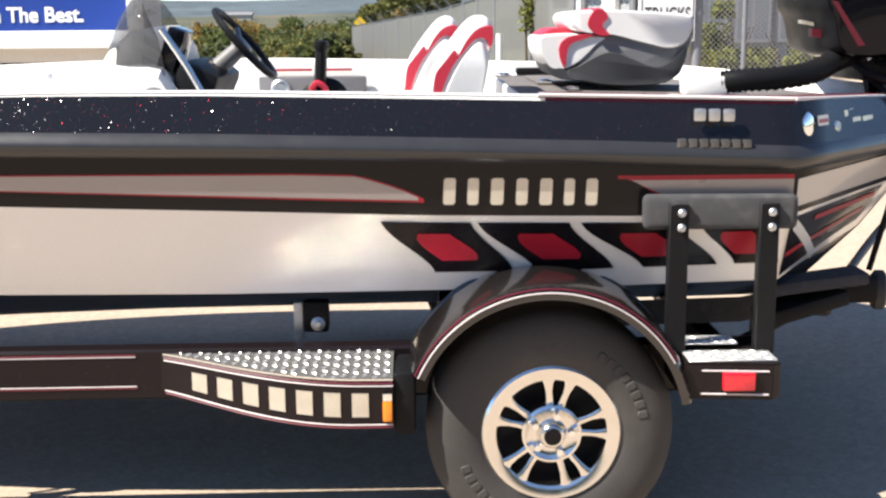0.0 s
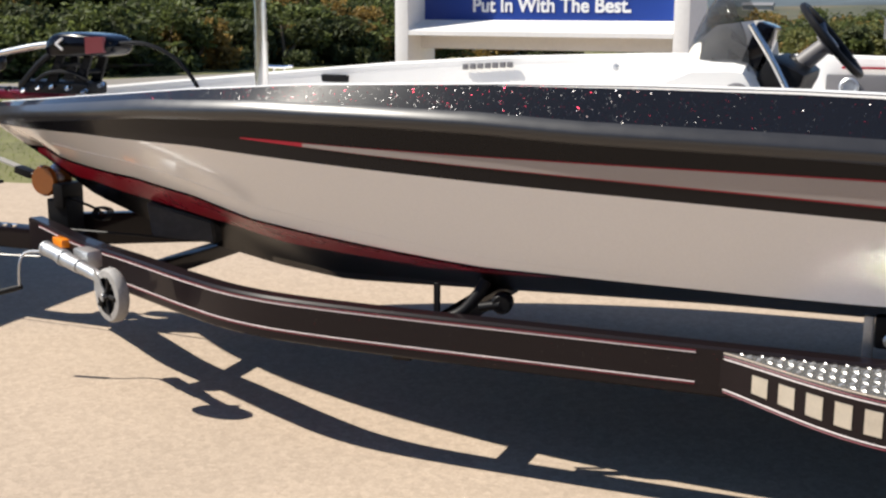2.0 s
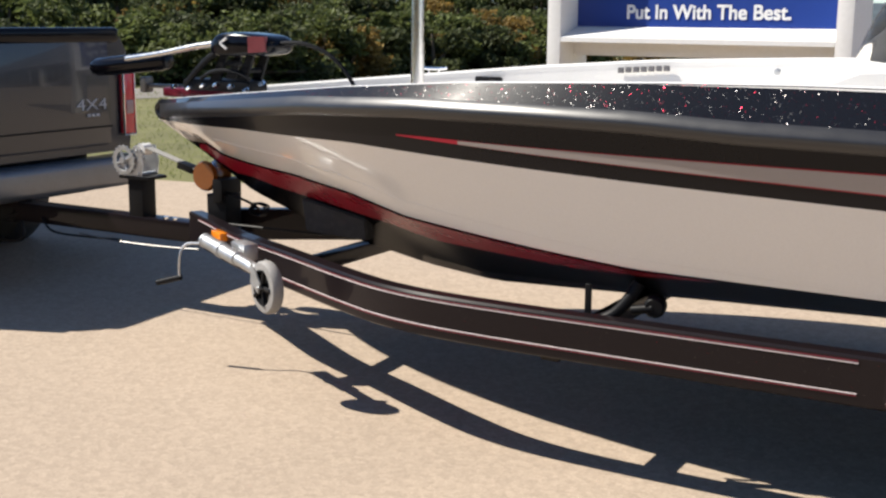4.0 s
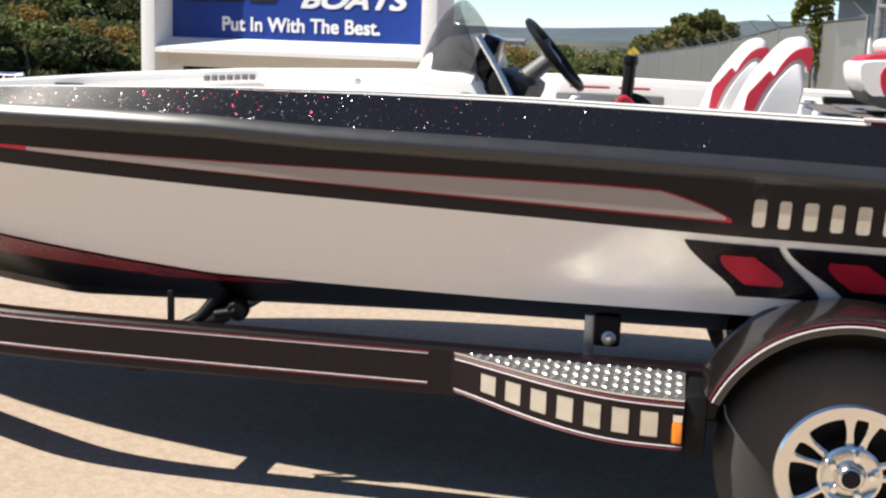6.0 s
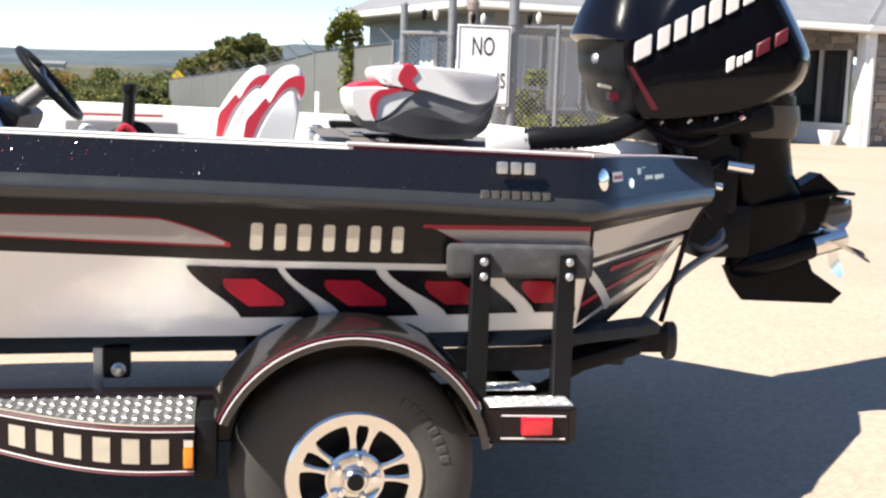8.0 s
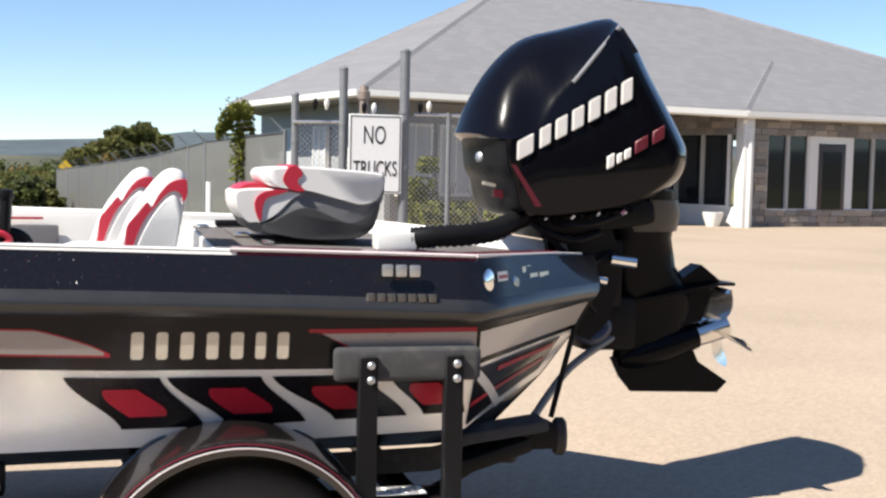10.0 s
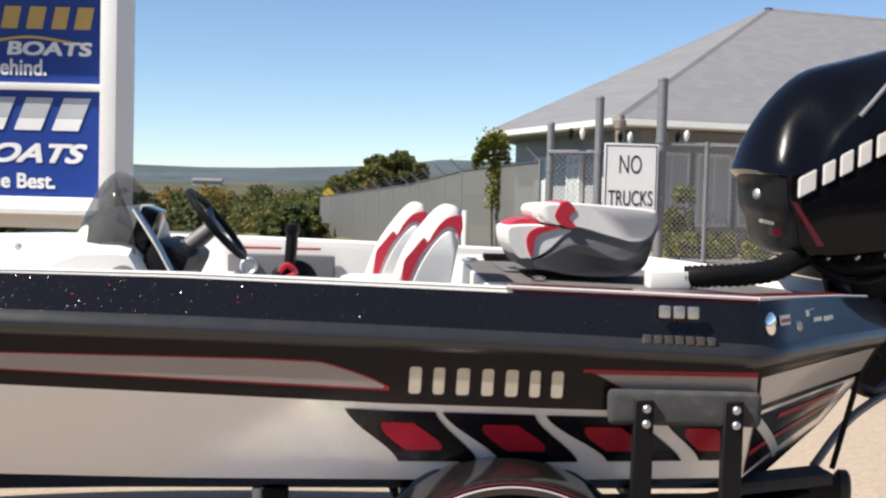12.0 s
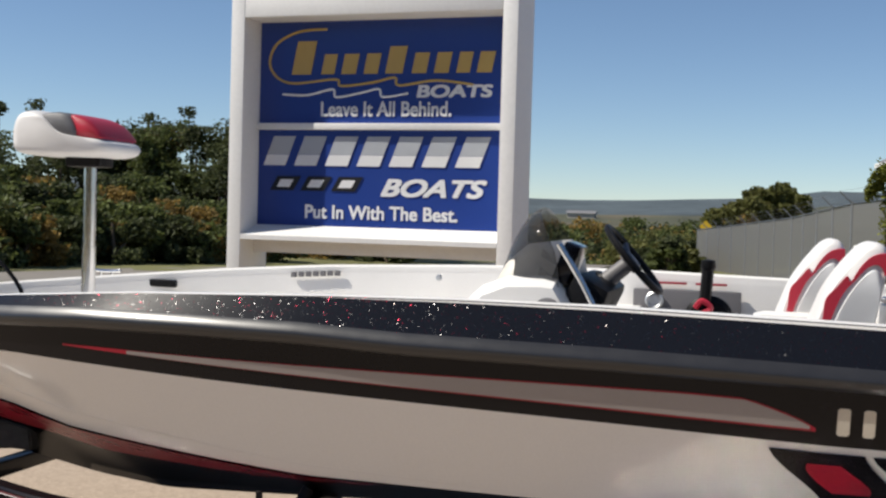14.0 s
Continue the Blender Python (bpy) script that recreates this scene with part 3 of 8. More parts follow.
        xt, tw, xl, w = heart
        slanted("flame_heart", xt, xl, w, 0.24, 0.78, RED_DECAL, "red lozenge decal", 0.007, top_width=tw, taper=0.28)
    # red band on the bow bottom, just under the chine
    bm = B()
    for s in (-1, 1):
        rows = []
        for k in range(60):
            x = -1.25 - 2.95 * k / 59
            lv = levels(x)
            (a, za), (b, zb) = lv[-2], lv[-1]
            f = 0.33 * min(1, k / 12) if x > -3.7 else 0.33 + 0.30 * min(1, (-3.7 - x) / 0.4)
            rows.append([(x, YC + s * (a + (b - a) * f * q / 3) + s * 0.007, za + (zb - za) * f * q / 3 - 0.006) for q in range(4)])
        loft(bm, rows, cap=False, closed=False)
    part("bow_red_band", bm, BOW_RED, boat, "dark red band along the bow chine", 180)
    # moulded knuckle that rises from the chine towards the bow
    for s in (-1, 1):
        bm = B()
        pts = []
        for k in range(40):
            x = -0.75 - 3.0 * k / 39
            z = Z_CHINE(x) + 0.012 + 0.085 * (k / 39) ** 0.8
            y = side_y(x, z)
            pts.append((x, (y + 0.0066) if s < 0 else 2 * YC - y - 0.0066, z))
        tube(bm, pts, 0.0068, 10, 1)
        part("hull_knuckle", bm, WHITE_GEL, boat, "moulded white knuckle line", 80)
    # white letter blocks on the black band (a maker's name kept as plain shapes)
    x = 0.115
    for k, w in enumerate((0.056, 0.052, 0.060, 0.054, 0.058, 0.048, 0.054)):
        zb = Z_DARK(x) + 0.034
        bm = B()
        y = side_y(x + w / 2, zb + 0.04) - 0.006
        prism(bm, [(x + w * 0.12, y, zb), (x + w * 0.74, y, zb), (x + w * 0.80, y, zb + 0.078), (x + w * 0.18, y, zb + 0.078)], (0, 0.004, 0))
        bmesh.ops.bevel(bm, geom=[e for e in bm.edges if abs(e.verts[0].co.y - e.verts[1].co.y) > 0.002], offset=0.004, segments=2, affect="EDGES")
        part("letter_block", bm, SILVER_DECAL, boat, "silver block of the maker's lettering")
        x += w + 0.0145
    # model badge blocks near the stern
    for k in range(3):
        bm = B()
        xx = 0.845 + 0.042 * k
        zz = Z_GUN(xx) - 0.062
        yy = side_y(xx, zz) - 0.012
        box(bm, xx, xx + 0.034, yy, yy + 0.016, zz, zz + 0.036, 0.006)
        part("badge_block", bm, GALV, boat, "metal badge block")
    for k in range(7):
        bm = B()
        xx = 0.80 + 0.0315 * k
        zz = Z_GUN(xx) - 0.137
        yy = YC - levels(xx)[1][0] - 0.004
        box(bm, xx, xx + 0.024, yy - 0.012, yy + 0.006, zz, zz + 0.024, 0.003)
        part("badge_block", bm, DULL_BADGE, boat, "small dark metal badge block")
    # small lights and decals on the stern quarter
    def quarter(s, z):
        a = 1.15 + s * 0.707
        return Vector((a, side_y(a, z) if z < Z_RUB(a) else YC - (levels(a)[0][0] + (levels(a)[1][0] - levels(a)[0][0]) * (Z_GUN(a) - z) / max(0.01, Z_GUN(a) - Z_RUB(a) - 0.03)), z))
    out = Vector((0.70, -0.70, 0.12)).normalized()
    bm = B()
    lathe(bm, quarter(0.07, 1.225), out, [(0.001, 0.010), (0.026, 0.010), (0.035, 0.005), (0.035, 0.0)], 24)
    part("fuel_cap", bm, CHROME, boat, "round chrome fuel filler cap")
    bm = B()
    lathe(bm, quarter(0.26, 1.205), out, [(0.001, 0.008), (0.016, 0.008), (0.02, 0.0)], 18)
    part("vent", bm, CHROME, boat, "small chrome vent")
    for s0, s1, z, hh, mm in ((0.13, 0.20, 1.215, 0.03, WHITE_DECAL), (0.135, 0.195, 1.222, 0.012, RED_DECAL), (0.36, 0.42, 1.232, 0.018, SILVER_DECAL), (0.37, 0.43, 1.208, 0.016, SILVER_DECAL), (0.45, 0.52, 1.205, 0.018, SILVER_DECAL), (0.32, 0.345, 1.225, 0.024, SILVER_DECAL)):
        bm = B()
        p, q = quarter(s0, z) + out * (0.004 if mm is not RED_DECAL else 0.006), quarter(s1, z) + out * (0.004 if mm is not RED_DECAL else 0.006)
        prism(bm, [p, q, q + Vector((-0.1 * hh, 0.1 * hh, hh)), p + Vector((-0.1 * hh, 0.1 * hh, hh))], out * 0.002)
        part("quarter_sticker", bm, mm, boat, "small sticker on the stern quarter")
    # decals carried round the stern quarter: grey band, black panel, red bars
    def q_strip(name, s0, s1, f, g, material, lift=0.004, n=10):
        bm = B()
        rows = []
        for k in range(n + 1):
            s = s0 + (s1 - s0) * k / n
            xx = 1.15 + s * 0.707
            row = []
            for q in range(4):
                z = f(xx, s) + (g(xx, s) - f(xx, s)) * q / 3
                row.append(Vector((xx - 0.5 * (s * 0.707 / 0.67) * (1.16 - z), side_y(xx, z), z)) + out * lift)
            rows.append(row)
        loft(bm, rows, cap=False, closed=False)
        part(name, bm, material, boat, "", 180)
    q_strip("quarter_band", 0.01, 0.9, lambda x, s: Z_DARK(x) + 0.02, lambda x, s: Z_DARK(x) + 0.105, mat("tan_quarter_band", (0.46, 0.42, 0.38), 0.3, vary=0.05, coat=0.5))
    q_strip("quarter_panel", 0.0, 0.80, lambda x, s: Z_CHINE(x) + 0.012 + 0.05 * s, lambda x, s: Z_DARK(x) - 0.014, BLACK_GEL)
    q_strip("quarter_bar", 0.20, 0.76, lambda x, s: Z_DARK(x) - 0.052, lambda x, s: Z_DARK(x) - 0.034, RED_DECAL, 0.007)
    q_strip("quarter_bar", 0.0, 0.74, lambda x, s: Z_CHINE(x) + 0.075 + 0.03 * s, lambda x, s: Z_CHINE(x) + 0.092 + 0.03 * s, RED_DECAL, 0.007)
    q_strip("quarter_slash", 0.015, 0.36, lambda x, s: Z_DARK(x) - 0.055 - 0.5 * (s - 0.015), lambda x, s: Z_DARK(x) - 0.014 - 0.5 * (s - 0.015), WHITE_GEL, 0.009)

    # gunwale cap, inner walls and decks
    def deck_level(x):
        if x > 0.40:
            return Z_GUN(x) - 0.03
        if x > -0.62:
            return 0.82
        return Z_GUN(x) - 0.13

    xs = [x for x in STATIONS if x > -4.3]
    for s, nm in ((-1, "near"), (1, "far")):
        for part_name, material, x0, x1 in (("gunwale_cap", DECK_WHITE, -4.4, 0.42), ("rear_gunwale_cap", MAROON, 0.42, 1.9)):
            bm = B()
            rows = []
            for x in sorted({*[x for x in xs if x0 <= x <= x1], max(x0, -4.29), min(x1, 1.82)}):
                w, z = levels(x)[0]
                wi = max(0.005, w - (0.12 if s > 0 else 0.21 if material is MAROON else 0.085))
                rows.append([(x, YC + s * (w + 0.004), z - 0.012), (x, YC + s * (w + 0.002), z - 0.004), (x, YC + s * (w - 0.010), z + (0.002 if s < 0 else 0.012)), (x, YC + s * (wi + 0.012), z + (0.002 if s < 0 else 0.032)), (x, YC + s * wi, z + (-0.004 if s < 0 else 0.022)), (x, YC + s * (wi - 0.004), z - 0.02)])
            loft(bm, rows, cap=False, closed=False)
            part(part_name, bm, material if s < 0 else DECK_WHITE, boat, "white gelcoat gunwale cap" if material is DECK_WHITE or s > 0 else "maroon glitter gunwale cap")
        bm = B()
        rows = []
        for x in xs:
            w, z = levels(x)[0]
            wi = max(0.004, w - (0.085 if s < 0 else 0.12)) - 0.006
            rows.append([(x, YC + s * wi, z - 0.006), (x, YC + s * (wi - 0.015), deck_level(x))])
        loft(bm, rows, cap=False, closed=False)
        part("inner_wall", bm, DECK_WHITE, boat, "white inner hull wall")
    # white trim line along the near edge of the stern
    bm = B()
    tube(bm, [(x, YC - levels(x)[0][0] - 0.004, Z_GUN(x) + 0.004) for x in (0.40, 0.6, 0.8, 1.0, 1.145)], 0.006, 6)
    tube(bm, [(x, YC - levels(x)[0][0] - 0.004, Z_GUN(x) + 0.004) for x in (1.15, 1.4, 1.6, 1.80)], 0.006, 6)
    part("trim_line", bm, PIN_WHITE, boat, "thin white trim along the gunwale")

    def deck(name, x0, x1, dz, material, label, z=None):
        bm = B()
        rows = []
        n = 24
        for k in range(n + 1):
            x = x0 + (x1 - x0) * k / n
            w = max(0.01, levels(x)[0][0] - 0.10)
            zz = z if z is not None else Z_GUN(x) + dz
            rows.append([(x, YC + w * q, zz) for q in (-1, -0.5, 0, 0.5, 1)])
        loft(bm, rows, cap=False, closed=False)
        part(name, bm, material, boat, label, 180)
    deck("foredeck", -4.28, -0.62, -0.13, DECK_WHITE, "white front casting deck")
    deck("rear_deck", 0.40, 1.80, -0.03, CARPET, "grey carpeted rear deck")
    deck("cockpit_floor", -0.62, 0.40, 0, CARPET, "grey carpeted cockpit floor", 0.82)
    for xx, z0, z1 in ((-0.62, 0.82, 1.20), (0.40, 0.82, 1.285)):
        bm = B()
        box(bm, xx - 0.01, xx + 0.01, YC - 0.96, YC + 0.94, z0, z1, 0.004)
        part("bulkhead", bm, DECK_WHITE, boat, "white bulkhead")
    # rear deck hatch with recessed seams, latch and hinge
    bm = B()
    box(bm, 0.52, 1.02, YC + 0.12, YC + 0.72, 1.286, 1.293, 0.004)
    part("hatch", bm, CARPET, boat, "grey carpeted hatch lid")
    for hx, hy in ((0.56, YC + 0.2), (0.60, YC - 0.28), (0.44, YC + 0.82)):
        bm = B()
        lathe(bm, (hx, hy, 1.29), (0, 0, 1), [(0.03, 0), (0.03, 0.006), (0.02, 0.012), (0.001, 0.012)], 16)
        part("deck_latch", bm, CHROME, boat, "small chrome deck latch")
    bm = B()
    box(bm, 0.50, 0.95, YC + 0.86, YC + 0.93, 1.292, 1.318, 0.008)
    part("rail_step", bm, BLACK_PLASTIC, boat)
    bm = B()
    box(bm, 0.985, 1.135, 3.93, 4.03, 1.27, 1.335, 0.012)
    part("hose_boot", bm, DECK_WHITE, boat, "white moulded cable boot")
    # far wall: grey side panel, speaker, trim strips
    bm = B()
    box(bm, -0.66, -0.175, 5.195, 5.225, 1.02, 1.288, 0.01)
    part("side_panel", bm, GREY_PANEL, boat, "grey panel on the inner wall")
    bm = B()
    lathe(bm, (-0.562, 5.193, 1.235), (0, -1, 0), [(0.042, 0), (0.042, 0.012), (0.034, 0.018), (0.024, 0.006), (0.001, 0.006)], 24)
    part("speaker", bm, GALV, boat, "round white speaker ring")
    for a, b in ((-0.60, -0.42), (-0.38, -0.24)):
        bm = B()
        box(bm, a, b, 5.212, 5.228, 1.312, 1.322, 0.002)
        part("wall_trim", bm, RED_DECAL, boat, "thin red trim strip")
    # letters on the far inner wall kept as bars, cleat, hatch pocket
    for k in range(7):
        bm = B()
        xx = -2.33 + 0.036 * k
        w = levels(xx)[0][0] - 0.12 - 0.02
        box(bm, xx, xx + 0.028, YC + w - 0.008, YC + w + 0.004, Z_GUN(xx) - 0.022, Z_GUN(xx) + 0.004, 0.002)
        part("wall_letter_block", bm, GREY_PANEL, boat, "dull grey block of lettering")
    bm = B()
    xx = -2.95
    w = levels(xx)[0][0] - 0.14
    box(bm, xx - 0.075, xx + 0.075, YC + w - 0.012, YC + w + 0.01, Z_GUN(xx) - 0.044, Z_GUN(xx) - 0.006, 0.010)
    part("rod_pocket", bm, BLACK_PLASTIC, boat, "black recessed pocket in the wall")
    bm = B()
    xx = -3.25
    w = levels(xx)[0][0] - 0.06
    zz = Z_GUN(xx) + 0.03
    for d in (-0.03, 0.03):
        cyl(bm, (xx + d, YC + w, zz - 0.02), (xx + d, YC + w, zz + 0.02), 0.007)
    tube(bm, [(xx - 0.08, YC + w, zz + 0.026), (xx - 0.03, YC + w, zz + 0.022), (xx + 0.03, YC + w, zz + 0.022), (xx + 0.08, YC + w, zz + 0.026)], 0.008)
    part("cleat", bm, CHROME, boat, "chrome mooring cleat")
    bm = B()
    lathe(bm, (-1.58, YC + 0.86, 1.30), (0, -1, 0), [(0.016, 0), (0.014, 0.01), (0.001, 0.012)], 14)
    part("snap_button", bm, GALV, boat)

    # ---- console with windshield, wheel and instruments
    con = B()
    y0, y1 = 3.58, 4.16
    prof = [(-1.16, 1.16), (-1.12, 1.27), (-1.02, 1.365), (-0.93, 1.40), (-0.80, 1.405), (-0.755, 1.40), (-0.66, 1.25), (-0.64, 0.82), (-1.0, 0.82)]
    rings = []
    for y, s in ((y0, 0.90), (y0 + 0.03, 0.975), (y0 + 0.08, 1.0), (y1 - 0.08, 1.0), (y1 - 0.03, 0.975), (y1, 0.90)):
        cx, cz = -0.86, 1.05
        rings.append([Vector((cx + (x - cx) * s, y, cz + (z - cz) * s)) for x, z in prof])
    loft(con, rings)
    console = part("console", con, DECK_WHITE, boat, "white moulded steering console")
    bm = B()
    rows = []
    for k in range(15):
        a = math.pi * (k / 14)
        c, s = math.cos(a), math.sin(a)
        y = 3.87 - 0.27 * c
        row = []
        for q in range(8):
            f = q / 7
            back = -0.745 - 0.03 * f
            front = -1.0 + 0.15 * f ** 1.2
            xx = back + (front - back) * s ** 0.8
            row.append((xx, y + 0.05 * f * c, 1.37 + 0.27 * math.sin(f * 1.45) * (0.45 + 0.55 * s ** 0.7)))
        rows.append(row)
    loft(bm, rows, cap=False, closed=False)
    bmesh.ops.solidify(bm, geom=bm.faces[:], thickness=0.004)
    part("windshield", bm, SMOKE, console, "smoked curved acrylic windshield")
    bm = B()
    tube(bm, [(-0.750, 3.60, 1.515), (-0.675, 3.59, 1.40), (-0.605, 3.585, 1.27)], 0.011)
    part("windshield_post", bm, ALLOY, console, "bright metal edge of the console")
    bm = B()
    hood_rows = []
    for y, e in ((3.66, 0.0), (3.69, 0.75), (3.75, 1.0), (4.02, 1.0), (4.08, 0.75), (4.11, 0.0)):
        hood_rows.append([(-0.98, y, 1.365), (-0.95, y, 1.38 + 0.07 * e), (-0.88, y, 1.395 + 0.115 * e), (-0.77, y, 1.41 + 0.115 * e), (-0.73, y, 1.40 + 0.07 * e), (-0.72, y, 1.385)])
    loft(bm, hood_rows)
    part("dash_hood", bm, mat("pale_grey_dash", (0.60, 0.555, 0.49), 0.5, vary=0.08, fine=300, bump=0.1), console, "grey moulded hood behind the windshield", 60)
    bm = B()
    box(bm, -0.76, -0.70, 3.63, 3.80, 1.38, 1.52, 0.012, pose(-0.73, 3.7, 1.45, 0, 20, 0) @ Matrix.Translation((0.73, -3.7, -1.45)))
    part("gauge_unit", bm, BLACK_GLOSS, console, "black fish-finder screen")
    bm = B()
    box(bm, -0.74, -0.60, 3.62, 4.12, 1.25, 1.40, 0.03, pose(-0.67, 3.87, 1.32, 0, 25, 0) @ Matrix.Translation((0.67, -3.87, -1.32)))
    part("dash", bm, BLACK_PLASTIC, console, "black dashboard")
    axis = Vector((0.76, 0, 0.65)).normalized()
    hub = Vector((-0.535, 3.92, 1.462))
    bm = B()
    a, b = Vector((0, 1, 0)), axis.cross(Vector((0, 1, 0)))
    rings = []
    for k in range(37):
        t = 2 * math.pi * k / 36
        d = a * math.cos(t) + b * math.sin(t)
        rings.append(ring(hub + d * 0.145, d * 0.0125, axis * 0.0125, 8))
    loft(bm, rings, cap=False)
    wheel = part("steering_wheel", bm, BLACK_PLASTIC, console, "black steering wheel")
    bm = B()
    for t in (0.5, 2.6, 4.7):
        d = a * math.cos(t) + b * math.sin(t)
        cyl(bm, hub - axis * 0.02, hub + d * 0.141, 0.013, 0.010, 8)
    lathe(bm, hub - axis * 0.03, axis, [(0.04, 0), (0.045, 0.02), (0.03, 0.035), (0.001, 0.035)], 20)
    cyl(bm, hub - axis * 0.16, hub - axis * 0.02, 0.034, 0.028, 16)
    part("steering_column", bm, GREY_PANEL, console, "grey steering column and spokes")
    bm = B()
    cyl(bm, hub - axis * 0.20, hub - axis * 0.12, 0.05, 0.045, 16)
    part("tilt_boot", bm, BLACK_PLASTIC, console, "black column boot")
    bm = B()
    lathe(bm, (-0.78, 3.575, 1.285), (0, -1, 0.15), [(0.05, 0), (0.05, 0.006), (0.03, 0.012), (0.001, 0.008)], 20)
    part("console_vent", bm, GREY_PANEL, console)
    # throttle with red lanyard on a pedestal by the seat
    bm = B()
    lathe(bm, (-0.270, 3.98, 1.255), (0, -1, 0), [(0.085, -0.05), (0.088, 0.02), (0.07, 0.035), (0.001, 0.035)], 28)
    thr = part("throttle_box", bm, BLACK_PLASTIC, boat, "round black throttle housing")
    bm = B()
    tube(bm, [(-0.292, 3.95, 1.26), (-0.282, 3.94, 1.35), (-0.276, 3.94, 1.455)], 0.021, 8)
    lathe(bm, (-0.276, 3.94, 1.432), (0, 0, 1), [(0.02, 0), (0.027, 0.012), (0.024, 0.035), (0.001, 0.04)], 14)
    part("throttle_lever", bm, BLACK_PLASTIC, thr, "black throttle lever")
    bm = B()
    tube(bm, [(-0.315, 3.93, 1.30), (-0.292, 3.92, 1.325), (-0.262, 3.92, 1.30), (-0.295, 3.915, 1.275), (-0.275, 3.915, 1.245), (-0.292, 3.915, 1.20)], 0.011, 6)
    part("lanyard", bm, VINYL_RED, thr, "red safety lanyard")
    return boat


build_boat()

# ---------------------------------------------------------------- trailer
RAIL = [(1.08, 3.30), (-0.6, 3.30), (-1.4, 3.295), (-2.1, 3.30), (-2.45, 3.345), (-2.75, 3.46), (-3.18, 3.67), (-3.6, 3.87), (-3.97, 4.10), (-4.2, 4.24)]


def sweep_rail(bm, pts, y_in, y_out, z0, z1, mirror=False, n=6):
    """A box section that follows a plan path; y_in and y_out are offsets across it."""
    path = smooth_path([(x, y, 0) for x, y in pts], n)
    rows = []
    for i, p in enumerate(path):
        d = (path[min(i + 1, len(path) - 1)] - path[max(i - 1, 0)]).normalized()
        nrm = Vector((-d.y, d.x, 0))
        if nrm.y > 0:
            nrm = -nrm
        c = 0.008
        prof = [(y_out, z0 + c), (y_out, z1 - c), (y_out - c, z1), (y_in + c, z1), (y_in, z1 - c), (y_in, z0 + c), (y_in + c, z0), (y_out - c, z0)]
        row = [p + nrm * a + Vector((0, 0, z)) for a, z in prof]
        if mirror:
            row = [Vector((v.x, 2 * YC - v.y, v.z)) for v in row]
        rows.append(row)
    return loft(bm, rows)


def wheel_parts(trailer, x, s):
    """A tyre and alloy rim on the near (s=-1) or far side."""
    yf = YC + s * 1.185
    c = Vector((x + 0.004, yf, 0.337))
    ax = Vector((0, s, 0))
    bm = B()
    prof = [(0.195, -0.02), (0.200, 0.004), (0.215, 0.012), (0.25, 0.018), (0.290, 0.017), (0.328, 0.008), (0.350, -0.006), (0.362, -0.022), (0.368, -0.045)]
    prof += [(0.370, -0.10), (0.370, -0.13), (0.367, -0.18), (0.355, -0.205), (0.31, -0.225), (0.25, -0.235), (0.2, -0.22), (0.195, -0.2)]
    lathe(bm, c, ax, prof, 72)
    for v in bm.verts:
        v.co.z = max(v.co.z, 0.002)
    tyre = part("wheel", bm, RUBBER, trailer, "black trailer tyre on a five-spoke alloy rim", 30)
    # raised side-wall lettering kept as small bars
    bm = B()
    for start, n in ((0.55, 8), (3.75, 6)):
        for k in range(n):
            a = start + 0.115 * k
            m = Matrix.Translation(c) @ Matrix.Rotation(a, 4, "Y")
            y0, y1 = sorted((s * 0.012, s * 0.0205))
            box(bm, -0.012, 0.012, y0, y1, 0.258, 0.288, 0.003, m, 1)
    tagged(part("sidewall_relief", bm, RUBBER, tyre), kind="stuff")
    bm = B()
    lathe(bm, c, ax, [(0.205, -0.01), (0.208, 0.008), (0.200, 0.015), (0.176, 0.012), (0.164, 0.005), (0.157, -0.02), (0.156, -0.12)], 64)
    part("rim", bm, ALLOY, tyre, "polished alloy rim")
    bm = B()
    lathe(bm, c, ax, [(0.160, -0.085), (0.05, -0.085), (0.001, -0.085)], 40)
    part("wheel_back", bm, BLACK_PLASTIC, tyre, "dark brake hub behind the spokes")
    bm = B()
    for k in range(5):
        m = Matrix.Translation(c) @ Matrix.Rotation(2 * math.pi * k / 5 + 0.14, 4, "Y")
        for e in (-1, 1):
            mid = [(0.016 * e, 0.050, 0.014), (0.0165 * e, 0.080, 0.0115), (0.020 * e, 0.10, 0.0095), (0.026 * e, 0.125, 0.0095), (0.032 * e, 0.15, 0.014), (0.038 * e, 0.164, 0.024), (0.044 * e, 0.176, 0.036)]
            rows = []
            for a, r, w in mid:
                dep = s * (0.008 - 0.10 * max(0, 0.17 - r))
                rows.append([m @ Vector((a - w, dep - s * 0.004, r)), m @ Vector((a - w * 0.4, dep, r)), m @ Vector((a + w * 0.4, dep, r)), m @ Vector((a + w, dep - s * 0.004, r)), m @ Vector((a + w, dep - s * 0.03, r)), m @ Vector((a - w, dep - s * 0.03, r))])
            loft(bm, rows)
    part("spoke_set", bm, ALLOY, tyre, "five split polished spokes")
    bm = B()
    lathe(bm, c, ax, [(0.090, -0.03), (0.088, 0.010), (0.080, 0.014), (0.066, 0.004), (0.045, 0.004), (0.041, 0.018), (0.038, 0.022), (0.034, 0.034), (0.028, 0.038), (0.001, 0.038)], 40)
    part("hub_cap", bm, ALLOY, tyre, "polished hub cap")
    bm = B()
    lathe(bm, c + ax * 0.0385, ax, [(0.026, 0), (0.024, 0.002), (0.001, 0.002)], 24)
    part("cap_badge", bm, BLACK_GLOSS, tyre, "dark round centre badge")
    for k in range(5):
        a = 2 * math.pi * k / 5 + 0.1
        p = c + Vector((0.057 * math.cos(a), 0, 0.057 * math.sin(a)))
        bm = B()
        cyl(bm, p + ax * 0.0, p + ax * 0.030, 0.0125, 0.010, 6)
